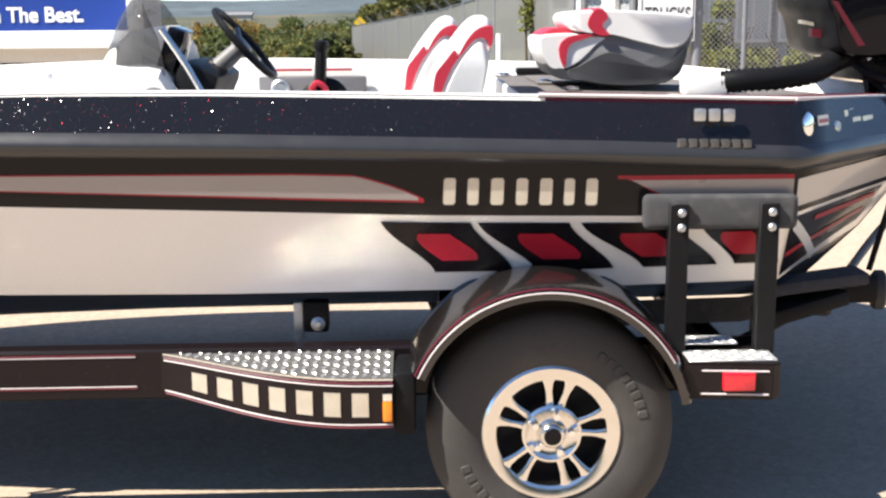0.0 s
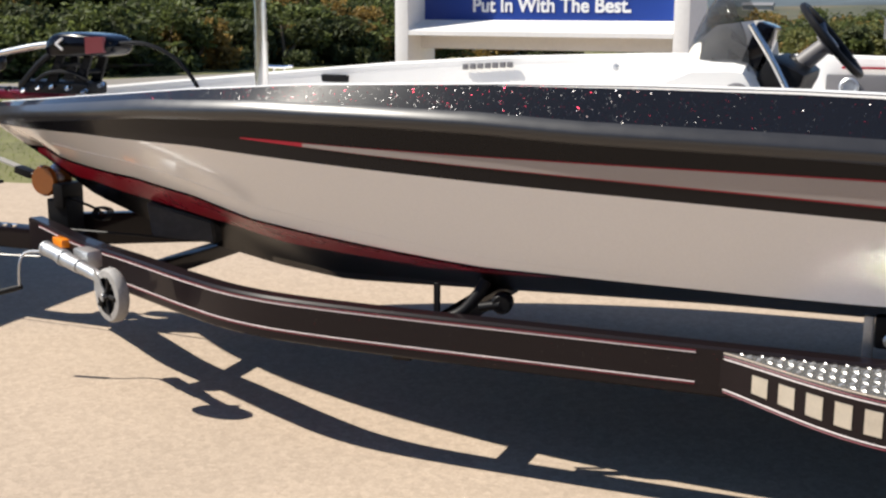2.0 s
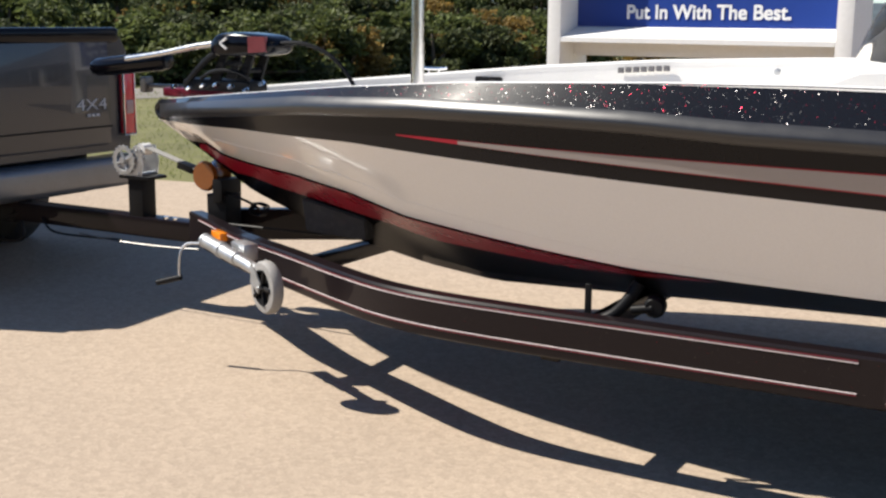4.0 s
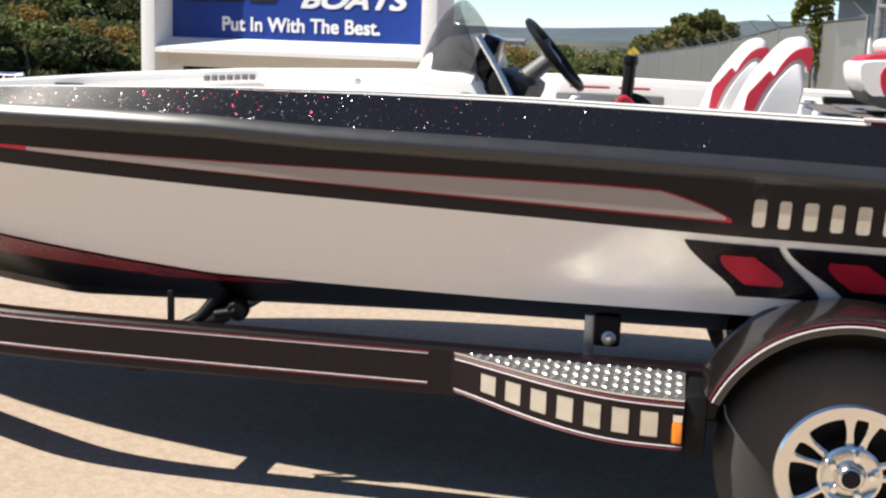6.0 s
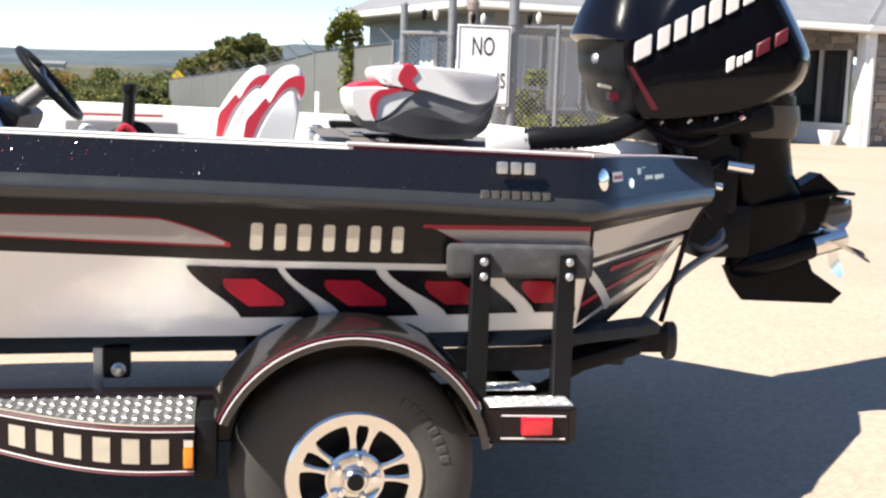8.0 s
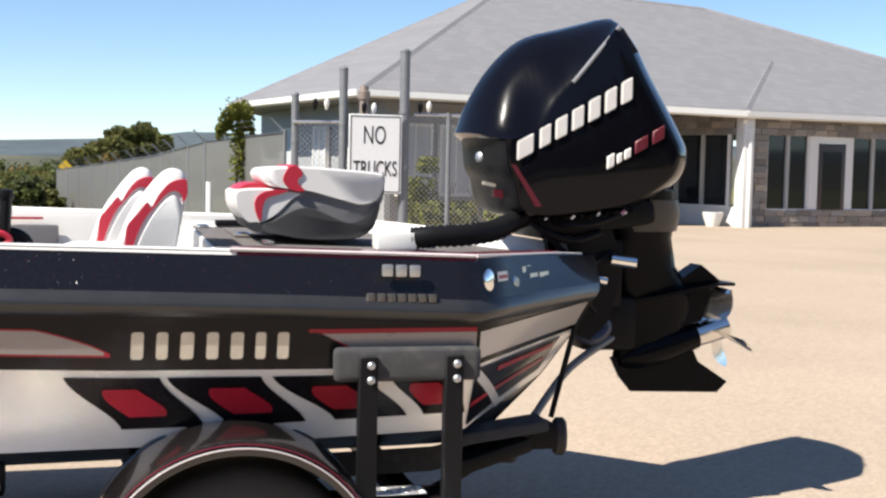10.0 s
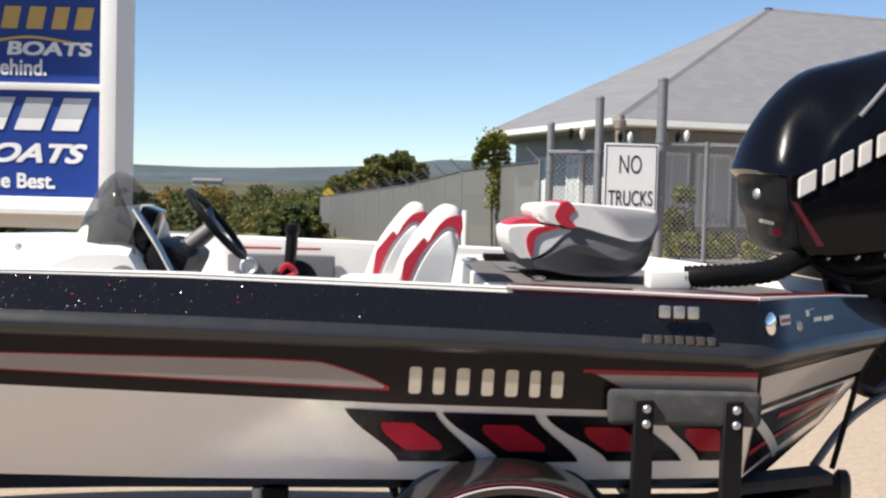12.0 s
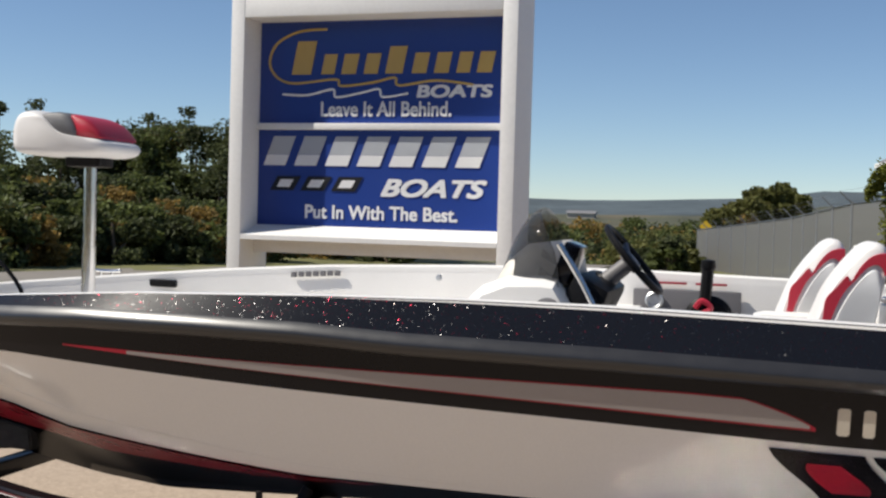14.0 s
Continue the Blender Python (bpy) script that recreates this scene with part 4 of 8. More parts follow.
        part("lug_nut", bm, CHROME, tyre)


def fender_parts(trailer, x, s):
    yi, yo = YC + s * 0.985, YC + s * 1.285
    rows, pin, red = [], [], []
    for k in range(49):
        a = radians(156 - 145 * k / 48)
        up = Vector((math.cos(a), 0, math.sin(a)))
        p = Vector((x - 0.014, 0, 0.375)) + up * 0.428
        prof = [(yi, -0.016), (yi, 0.000), (yi + s * 0.012, 0.006), (yi + s * 0.05, 0.007), (yo - s * 0.08, 0.004), (yo - s * 0.035, -0.001), (yo - s * 0.012, -0.007), (yo, -0.017), (yo, -0.040), (yo - s * 0.006, -0.040), (yo - s * 0.010, -0.024), (yo - s * 0.05, -0.012)]
        rows.append([Vector((p.x, y, p.z)) + up * h for y, h in prof])
        if a > radians(29):
            pin.append(Vector((p.x, yo + s * 0.001, p.z)) + up * -0.0195)
            red.append(Vector((p.x, yo - s * 0.005, p.z)) + up * -0.0095)
    bm = B()
    loft(bm, rows)
    f = part("fender", bm, FENDER, trailer, "glossy black rounded fender with pinstripes", 50)
    bm = B()
    tube(bm, pin, 0.0022, 6, 1)
    part("pinstripe", bm, PIN_WHITE, f, "white pinstripe along the fender edge")
    bm = B()
    tube(bm, red, 0.0022, 6, 1)
    part("pinstripe", bm, PIN_RED, f, "red pinstripe along the fender edge")
    # rolled bead along the inner edge
    bm = B()
    tube(bm, [r[1] + Vector((0, 0, 0.003)) for r in rows], 0.009, 8, 1)
    part("inner_bead", bm, FENDER, f, "rolled inner edge of the fender")


def step_boxes(trailer, s):
    """Front and rear side boxes with tread-plate tops."""
    Y = lambda y: y if s < 0 else 2 * YC - y
    LEAN = 0.115
    # front box: its face flares out to the fender and deepens
    def face(f):
        x = -0.755 + 0.725 * f
        y = 3.275 - 0.215 * math.sin(min(1, f * 1.15) * math.pi / 2) ** 1.25
        z1 = 0.548 - 0.028 * math.sin(f * math.pi / 2)
        z0 = 0.432 - 0.052 * math.sin(min(1, f * 1.2) * math.pi / 2)
        return x, y, z0, z1
    bm = B()
    rows = []
    for k in range(25):
        x, y, z0, z1 = face(k / 24)
        rows.append([(x, Y(3.29), z0), (x, Y(y + 0.006), z0), (x, Y(y), z0 + 0.006), (x, Y(y), z1 - 0.004), (x, Y(y + 0.004), z1), (x, Y(3.29), z1)])
    loft(bm, rows)
    b = part("front_step_box", bm, TRAILER, trailer, "dark side box with pinstripes and block lettering")
    for off, m, nm in ((-0.014, PIN_WHITE, "pinstripe"), (-0.006, PIN_RED, "pinstripe"), (0.010, PIN_WHITE, "pinstripe"), (0.002, PIN_RED, "pinstripe")):
        bm = B()
        pts = []
        for k in range(1, 25):
            x, y, z0, z1 = face(k / 24)
            pts.append((x, Y(y - 0.001), (z1 if off < 0 else z0) + off))
        tube(bm, pts, 0.0022 if m is PIN_WHITE else 0.0024, 5, 1)
        part(nm, bm, m, b, "")
    # plain silver blocks in place of lettering
    f = 0.165
    for k in range(7):
        f1 = f + 0.066
        bm = B()
        pts = []
        for ff in (f, (f + f1) / 2, f1):
            x, y, z0, z1 = face(ff)
            pts.append((x, Y(y - 0.003), z0 + 0.034, z1 - 0.036))
        loft(bm, [[(x, y, a), (x, y, c), (x, y + 0.004 * (-s), c), (x, y + 0.004 * (-s), a)] for x, y, a, c in pts])
        part("letter_block", bm, SILVER_DECAL, b, "polished block of lettering")
        f = f1 + 0.046
    # tread plate
    bm = B()
    rows = []
    for k in range(25):
        x, y, z0, z1 = face(k / 24)
        lift = LEAN * (3.283 - y)
        rows.append([(x, Y(y + 0.002), z1 + 0.001), (x, Y(y + 0.002), z1 + 0.006), (x, Y(3.285), z1 + 0.006 + lift), (x, Y(3.285), z1 + 0.001)])
    loft(bm, rows)
    plate = part("tread_plate", bm, PLATE, b, "bright aluminium diamond tread plate")
    bm = B()
    n = 0
    for i in range(24):
        for j in range(8):
            x = -0.74 + 0.03 * i
            yy = 3.275 - 0.028 * j - (0.014 if i % 2 else 0)
            fx, fy, z0, z1 = face((x + 0.755) / 0.725)
            if yy < fy + 0.012 or x > -0.05:
                continue
            z = z1 + 0.006 + LEAN * (yy - fy)
            m = Matrix.Translation((x, Y(yy), z)) @ Matrix.Rotation(radians(45 if (i + j) % 2 else -45), 4, "Z")
            loft(bm, [[m @ Vector((-0.013, 0, 0)), m @ Vector((0, -0.005, 0)), m @ Vector((0.013, 0, 0)), m @ Vector((0, 0.005, 0))],
                      [m @ Vector((-0.006, 0, 0.003)), m @ Vector((0, -0.002, 0.003)), m @ Vector((0.006, 0, 0.003)), m @ Vector((0, 0.002, 0.003))]])
            n += 1
    tagged(part("tread_pattern", bm, PLATE_KNURL, plate), kind="stuff")
    # amber marker at the box's end
    bm = B()
    box(bm, -0.060, -0.032, *sorted((Y(3.045), Y(3.075))), 0.402, 0.462, 0.006)
    lamp = part("marker_light", bm, AMBER, b, "amber side marker light")
    bm = B()
    box(bm, -0.060, -0.032, *sorted((Y(3.046), Y(3.075))), 0.463, 0.490, 0.005)
    part("marker_base", bm, CHROME, b, "bright base of the marker light")
    bm = B()
    box(bm, -0.030, 0.035, *sorted((Y(3.07), Y(3.29))), 0.35, 0.54, 0.02)
    part("mud_guard", bm, BLACK_PLASTIC, b)
    # rear box
    bm = B()
    z0, z1 = 0.458, 0.566
    pts = [(0.80, 3.045), (1.055, 3.02), (1.085, 3.04), (1.085, 3.29), (0.80, 3.29)]
    loft(bm, [[(x, Y(y), z0) for x, y in pts], [(x, Y(y), z1) for x, y in pts]])
    bmesh.ops.bevel(bm, geom=bm.edges[:], offset=0.006, segments=2, affect="EDGES")
    rb = part("rear_step_box", bm, TRAILER, trailer, "dark rear side box with a red marker light")
    for zz in (z0 + 0.017, z1 - 0.022):
        bm = B()
        cyl(bm, (0.855, Y(3.0385), zz), (1.045, Y(3.0195), zz), 0.0028, seg=6)
        part("pinstripe", bm, PIN_WHITE, rb)
    bm = B()
    box(bm, 0.912, 1.004, *sorted((Y(3.008), Y(3.035))), 0.490, 0.542, 0.006)
    part("marker_light", bm, RED_LENS, rb, "red side marker light")
    for y0, y1, x0, x1, zz in ((3.045, 3.15, 0.82, 1.075, 0.567), (3.165, 3.25, 0.80, 0.99, 0.585)):
        bm = B()
        box(bm, x0, x1, *sorted((Y(y0), Y(y1))), zz, zz + 0.006, 0.002, seg=1)
        tp = part("tread_plate", bm, PLATE_KNURL, rb, "bright aluminium diamond tread plate")
        bm = B()
        for i in range(9):
            for j in range(4):
                x, yy = x0 + 0.015 + 0.027 * i, y0 + 0.014 + 0.024 * j
                if x > x1 - 0.012 or yy > y1 - 0.01:
                    continue
                m = Matrix.Translation((x, Y(yy), zz + 0.006)) @ Matrix.Rotation(radians(45 if (i + j) % 2 else -45), 4, "Z")
                loft(bm, [[m @ Vector((-0.012, 0, 0)), m @ Vector((0, -0.005, 0)), m @ Vector((0.012, 0, 0)), m @ Vector((0, 0.005, 0))],
                          [m @ Vector((-0.006, 0, 0.003)), m @ Vector((0, -0.002, 0.003)), m @ Vector((0.006, 0, 0.003)), m @ Vector((0, 0.002, 0.003))]])
        tagged(part("tread_pattern", bm, PLATE_KNURL, tp), kind="stuff")


GUIDE = mat("grey_guide_carpet", (0.060, 0.060, 0.063), 1.0, vary=0.25, scale=30, fine=700, bump=0.9, dirt=((0.18, 0.17, 0.16), 25, 0.3))


def guide_parts(trailer, s):
    """Upright guide: two black channel posts and a carpeted board."""
    Y = lambda y: y if s < 0 else 2 * YC - y
    for x in (0.800, 1.062):
        bm = B()
        for y0, y1, x0, x1 in ((3.135, 3.143, x - 0.028, x + 0.028), (3.143, 3.175, x + 0.021, x + 0.028), (3.143, 3.175, x - 0.028, x - 0.021)):
            box(bm, x0, x1, *sorted((Y(y0), Y(y1))), 0.55, 1.01, 0.002, seg=1)
        p = part("guide_post", bm, BLACK_PLASTIC, trailer, "black steel channel post")
        for zz in (0.942, 0.986):
            bm = B()
            lathe(bm, (x + 0.006, Y(3.134), zz), (0, s, 0), [(0.0125, 0), (0.012, 0.005), (0.007, 0.009), (0.001, 0.009)], 12)
            part("bolt", bm, GALV, p, "galvanised bolt head")
    bm = B()
    box(bm, 0.700, 1.150, *sorted((Y(3.150), Y(3.20))), 0.932, 1.035, 0.022, seg=3)
    for v in bm.verts:
        v.co += Vector((0.004 * noise.noise(v.co * 14), 0, 0.004 * noise.noise(v.co * 17 + Vector((5, 0, 0)))))
    part("guide_board", bm, GUIDE, trailer, "grey carpeted guide board")


def build_trailer():
    tr = thing("boat_trailer", (0.43, YC, 0.0), "dark glitter-painted single-axle boat trailer with pinstripes", "trailer")
    for mirror in (False, True):
        bm = B()
        sweep_rail(bm, RAIL, -0.045, 0.03, 0.408, 0.565, mirror)
        rail = part("frame_rail", bm, TRAILER, tr, "dark curved frame rail")
        for z, m, r in ((0.543, PIN_WHITE, 0.0019), (0.549, PIN_RED, 0.002), (0.450, PIN_WHITE, 0.0019), (0.444, PIN_RED, 0.002)):
            path = smooth_path([(x, y, 0) for x, y in RAIL[1:]], 6)
            pts = []
            for i, p in enumerate(path):
                d = (path[min(i + 1, len(path) - 1)] - path[max(i - 1, 0)]).normalized()
                nrm = Vector((-d.y, d.x, 0))
                nrm = -nrm if nrm.y > 0 else nrm
                q = p + nrm * 0.0305
                if -4.1 < q.x < -0.78:
                    pts.append((q.x, 2 * YC - q.y if mirror else q.y, z))
            bm = B()
            tube(bm, pts, r, 5, 1)
            part("pinstripe", bm, m, rail, "")
    bm = B()
    box(bm, -5.75, -3.95, YC - 0.055, YC + 0.055, 0.395, 0.50, 0.01)
    part("tongue", bm, TRAILER, tr, "dark trailer tongue")
    for x, z in ((1.03, 0.42), (0.43, 0.33), (0.16, 0.38), (-1.82, 0.38), (-3.3, 0.40)):
        hw = 0.98 if x > -2.5 else 0.52
        bm = B()
        box(bm, x - 0.035, x + 0.035, YC - hw, YC + hw, z, z + 0.07, 0.008)
        part("cross_member", bm, TRAILER, tr)
    for s in (-1, 1):
        wheel_parts(tr, 0.43, s)
        fender_parts(tr, 0.43, s)
        step_boxes(tr, s)
        guide_parts(tr, s)
        # carpeted bunks under the hull
        y = YC + s * 0.62
        bm = B()
        rows = []
        for k in range(12):
            x = 1.45 - 1.20 * k / 11
            w, z = levels(min(x, 1.7))[-2]
            zk = Z_KEEL(x)
            zz = zk + (z - zk) * 0.62 / max(0.7, w) - 0.045
            rows.append([(x, y - 0.06, zz - 0.062), (x, y + 0.06, zz - 0.062), (x, y + 0.06, zz + (0.03 if s > 0 else -0.03) * 0.8), (x, y - 0.06, zz - (0.03 if s > 0 else -0.03) * 0.8)])
        loft(bm, rows)
        part("bunk", bm, BUNK, tr, "grey carpeted bunk board")
        for x in (1.2, 0.5):
            bm = B()
            box(bm, x - 0.02, x + 0.02, y - 0.03, y + 0.03, 0.36, 0.545, 0.004)
            part("bunk_bracket", bm, BLACK_PLASTIC, tr)
        # carpeted pad under the bow flare
        bm = B()
        yy = lambda v: YC + s * v
        rim = [(-3.29, 0.395, 0.748), (-2.955, 0.395, 0.685), (-2.965, 0.365, 0.585), (-3.29, 0.365, 0.594)]
        loft(bm, [[(x, yy(d), z) for x, d, z in rim], [(x, yy(d - 0.06), z) for x, d, z in rim]])
        bmesh.ops.bevel(bm, geom=bm.edges[:], offset=0.008, segments=2, affect="EDGES")
        part("bow_pad", bm, BUNK, tr, "grey carpeted bow pad")
        # rollers with curved arms on the near and far rails
        bm = B()
        tube(bm, [(-1.68, YC + s * 0.95, 0.53), (-1.61, YC + s * 0.94, 0.565), (-1.565, YC + s * 0.92, 0.62), (-1.54, YC + s * 0.90, 0.67)], 0.021, 10)
        arm = part("roller_arm", bm, BLACK_PLASTIC, tr, "black curved roller arm")
        bm = B()
        lathe(bm, (-1.478, YC + s * 0.91, 0.603), (0.2, s, 0), [(0.001, -0.03), (0.028, -0.03), (0.036, -0.02), (0.036, 0.02), (0.028, 0.03), (0.001, 0.03)], 24)
        cyl(bm, (-1.55, YC + s * 0.93, 0.585), (-1.478, YC + s * 0.93, 0.60), 0.016, seg=10)
        part("roller", bm, BLACK_PLASTIC, arm, "black rubber roller")
        bm = B()
        box(bm, -1.717, -1.695, YC + s * 0.93 - 0.006, YC + s * 0.93 + 0.006, 0.55, 0.655, 0.002, seg=1)
        part("pad_post", bm, BLACK_PLASTIC, tr, "thin steel pad post")
        bm = B()
        box(bm, -0.348, -0.318, YC + s * 0.85 - 0.012, YC + s * 0.85 + 0.012, 0.40, 0.665, 0.004)
        ax = part("suspension_bracket", bm, GALV, tr, "galvanised upright bracket")
        bm = B()
        box(bm, -0.315, -0.235, YC + s * 0.87 - 0.03, YC + s * 0.87 + 0.03, 0.575, 0.675, 0.012)
        part("roller_housing", bm, BLACK_PLASTIC, ax, "black roller housing")
        bm = B()
        lathe(bm, (-0.268, YC + s * 0.90, 0.605), (0, s, 0), [(0.001, 0), (0.020, 0), (0.022, 0.006), (0.013, 0.010), (0.009, 0.016), (0.001, 0.016)], 20)
        part("bolt", bm, GALV, ax, "bright bolt head")
    bm = B()
    cyl(bm, (0.43, YC - 1.15, 0.35), (0.43, YC + 1.15, 0.35), 0.035)
    part("axle", bm, BLACK_PLASTIC, tr, "black axle tube")
    # stern roller bar with keel rollers
    bm = B()
    tube(bm, [(1.06, YC - 0.93, 0.54), (1.20, YC - 0.90, 0.60), (1.40, YC - 0.78, 0.68), (1.56, YC - 0.65, 0.64)], 0.018, 8)
    box(bm, 1.42, 1.57, YC - 0.72, YC - 0.58, 0.60, 0.685, 0.015)
    box(bm, 1.12, 1.40, YC - 0.93, YC - 0.80, 0.61, 0.66, 0.012, pose(1.26, YC - 0.86, 0.63, 0, -12, 12) @ Matrix.Translation((-1.26, -YC + 0.86, -0.63)))
    part("stern_arm", bm, BLACK_PLASTIC, tr)
    bm = B()
    lathe(bm, (1.36, YC - 0.66, 0.60), (1, -0.35, 0), [(0.001, 0), (0.04, 0), (0.05, 0.012), (0.05, 0.06), (0.04, 0.072), (0.001, 0.072)], 24)
    part("stern_roller", bm, RUBBER, tr, "black rubber stern roller")
    bm = B()
    lathe(bm, (1.575, YC - 0.64, 0.63), (1, -0.25, 0), [(0.001, 0), (0.055, 0), (0.067, 0.010), (0.067, 0.036), (0.055, 0.046), (0.001, 0.046)], 28)
    part("stern_roller", bm, RUBBER, tr, "black rubber stern roller")
    bm = B()
    box(bm, 1.16, 1.46, YC - 0.93, YC - 0.80, 0.705, 0.745, 0.012, pose(1.4, YC - 0.7, 0.69, 0, -7, 0) @ Matrix.Translation((-1.4, -YC + 0.7, -0.69)))
    part("stern_pad", bm, BUNK, tr, "dark carpeted stern pad")
    # winch stand, winch, strap and bow roller
    bm = B()
    box(bm, -4.66, -4.56, YC - 0.05, YC + 0.05, 0.49, 0.70, 0.008)
    box(bm, -4.70, -4.50, YC - 0.07, YC + 0.07, 0.695, 0.712, 0.004)
    part("winch_post", bm, BLACK_PLASTIC, tr, "black winch post")
    bm = B()
    for y in (YC - 0.075, YC + 0.067):
        # spoked gear and handle disc: a toothed rim, a hub and four arms
        lathe(bm, (-4.66, y, 0.79), (0, 1, 0), [(0.054, 0), (0.072, 0), (0.074, 0.004), (0.072, 0.008), (0.054, 0.008), (0.052, 0.004), (0.054, 0)], 28)
        for k in range(4):
            t = math.pi * k / 2 + 0.4
            cyl(bm, (-4.66, y + 0.004, 0.79), (-4.66 + 0.056 * math.cos(t), y + 0.004, 0.79 + 0.056 * math.sin(t)), 0.007, seg=8)
        for k in range(18):
            t = 2 * math.pi * k / 18
            box(bm, -0.005, 0.005, -0.004, 0.004, 0.071, 0.079, 0.001, pose(-4.66, y + 0.004, 0.79, 0, math.degrees(t), 0))
    cyl(bm, (-4.66, YC - 0.085, 0.79), (-4.66, YC + 0.085, 0.79), 0.016, seg=14)
    for y in (YC - 0.06, YC + 0.054):
        prism(bm, [(-4.71, y, 0.71), (-4.55, y, 0.71), (-4.54, y, 0.78), (-4.56, y, 0.865), (-4.60, y, 0.865), (-4.63, y, 0.82), (-4.70, y, 0.80)], (0, 0.006, 0))
    for x, z in ((-4.69, 0.725), (-4.57, 0.725), (-4.58, 0.845)):
        cyl(bm, (x, YC - 0.068, z), (x, YC + 0.068, z), 0.008, seg=6)
    w = part("winch", bm, GALV, tr, "galvanised hand winch")
    bm = B()
    lathe(bm, (-4.58, YC - 0.03, 0.845), (0, 1, 0), [(0.001, 0), (0.03, 0), (0.032, 0.06), (0.001, 0.06)], 16)
    part("strap_reel", bm, DECK_WHITE, w, "white wound strap")
    bm = B()
    loft(bm, [[(-4.60, YC - 0.025, 0.872), (-4.60, YC + 0.025, 0.872), (-4.60, YC + 0.025, 0.866), (-4.60, YC - 0.025, 0.866)],
              [(-4.16, YC - 0.025, 0.752), (-4.16, YC + 0.025, 0.752), (-4.16, YC + 0.025, 0.746), (-4.16, YC - 0.025, 0.746)]])
    part("winch_strap", bm, STRAP, w, "grey webbing winch strap")
    bm = B()
    box(bm, -4.34, -4.24, YC - 0.03, YC + 0.03, 0.755, 0.79, 0.006, pose(-4.29, YC, 0.77, 0, 15, 0) @ Matrix.Translation((4.29, -YC, -0.77)))
    part("strap_hook", bm, BLACK_PLASTIC, w, "black strap hook")
    bm = B()
    box(bm, -4.12, -4.00, YC - 0.06, YC + 0.06, 0.45, 0.66, 0.006)
    box(bm, -4.07, -4.01, YC - 0.075, YC + 0.075, 0.62, 0.735, 0.006)
    st = part("bow_stand", bm, BLACK_PLASTIC, tr, "black bow stop stand")
    bm = B()
    lathe(bm, (-4.13, YC - 0.07, 0.745), (0, 1, 0), [(0.001, 0), (0.066, 0), (0.076, 0.02), (0.062, 0.05), (0.058, 0.07), (0.062, 0.09), (0.076, 0.12), (0.066, 0.14), (0.001, 0.14)], 28)
    part("bow_roller", bm, AMBER_ROLLER, st, "amber polymer bow roller")
    bm = B()
    tube(bm, [(-4.02, YC - 0.03, 0.67), (-3.93, YC - 0.05, 0.655), (-3.86, YC - 0.04, 0.63), (-3.82, YC - 0.02, 0.60)], 0.007, 6)
    for k in range(3):
        c = Vector((-3.83 + 0.004 * k, YC - 0.03 + 0.012 * k, 0.60))
        tube(bm, [c + Vector((0.045 * math.cos(t), 0.01 * math.sin(3 * t), 0.032 * math.sin(t))) for t in [2 * math.pi * q / 10 for q in range(11)]], 0.005, 5, 3)
    part("safety_cable", bm, BLACK_PLASTIC, tr, "coiled black safety cable")
    bm = B()
    cyl(bm, (-4.02, YC - 0.07, 0.52), (-3.35, YC - 0.1, 0.53), 0.006, seg=6)
    part("cable_line", bm, BLACK_PLASTIC, tr)
    for k, x in enumerate((-4.42, -4.36, -4.24)):
        bm = B()
        lathe(bm, (x, YC - 0.03, 0.50), (0, 0, 1), [(0.016, 0), (0.016, 0.012), (0.001, 0.012)], 6)
        part("bolt", bm, CHROME, tr, "bright bolt on the tongue")
    bm = B()
    tube(bm, [(-5.5, YC - 0.05, 0.44), (-5.62, YC - 0.10, 0.38), (-5.55, YC - 0.13, 0.30), (-5.42, YC - 0.10, 0.31), (-5.45, YC - 0.07, 0.40)], 0.010, 6)
    tube(bm, [(-5.3, YC - 0.06, 0.43), (-5.2, YC - 0.08, 0.37), (-5.0, YC - 0.07, 0.36), (-4.7, YC - 0.07, 0.37)], 0.006, 6)
    part("wiring", bm, BLACK_PLASTIC, tr, "looped black trailer wiring")
    bm = B()
    tube(bm, [(-5.0, YC - 0.075, 0.375), (-4.7, YC - 0.08, 0.362), (-4.4, YC - 0.085, 0.366), (-4.15, YC - 0.09, 0.378)], 0.0045, 6)
    part("brake_line", bm, DULL_BADGE, tr)
    bm = B()
    box(bm, -5.95, -5.70, YC - 0.06, YC + 0.06, 0.42, 0.53, 0.02)
    part("coupler", bm, GALV, tr, "steel ball coupler")
    # marker light on the near rail's front
    bm = B()
    box(bm, -3.82, -3.70, 3.89, 3.93, 0.515, 0.553, 0.006, pose(-3.76, 3.91, 0.53, 0, 0, -30) @ Matrix.Translation((3.76, -3.91, -0.53)))
    part("marker_light", bm, AMBER, tr, "amber marker light")
    # swivel jack stowed along the near rail
    p0, p1 = Vector((-3.60, 3.64, 0.565)), Vector((-3.16, 3.44, 0.52))
    bm = B()
    cyl(bm, p0, p0.lerp(p1, 0.62), 0.030, seg=18)
    cyl(bm, p0.lerp(p1, 0.60), p1, 0.024, seg=18)
    cyl(bm, p0.lerp(p1, 0.28), p0.lerp(p1, 0.34), 0.035, seg=18)
    cyl(bm, p0.lerp(p1, -0.03), p0, 0.033, seg=18)
    jack = part("jack", bm, GALV, tr, "galvanised swivel jack folded along the rail")
    bm = B()
    box(bm, -3.45, -3.32, 3.60, 3.67, 0.51, 0.585, 0.012, pose(-3.39, 3.64, 0.55, 0, 0, -25) @ Matrix.Translation((3.39, -3.64, -0.55)))
    part("jack_bracket", bm, GALV, jack, "galvanised bracket")
    axis = Vector((0.42, 0.9, 0)).normalized()
    c = Vector((-3.085, 3.40, 0.470))
    bm = B()
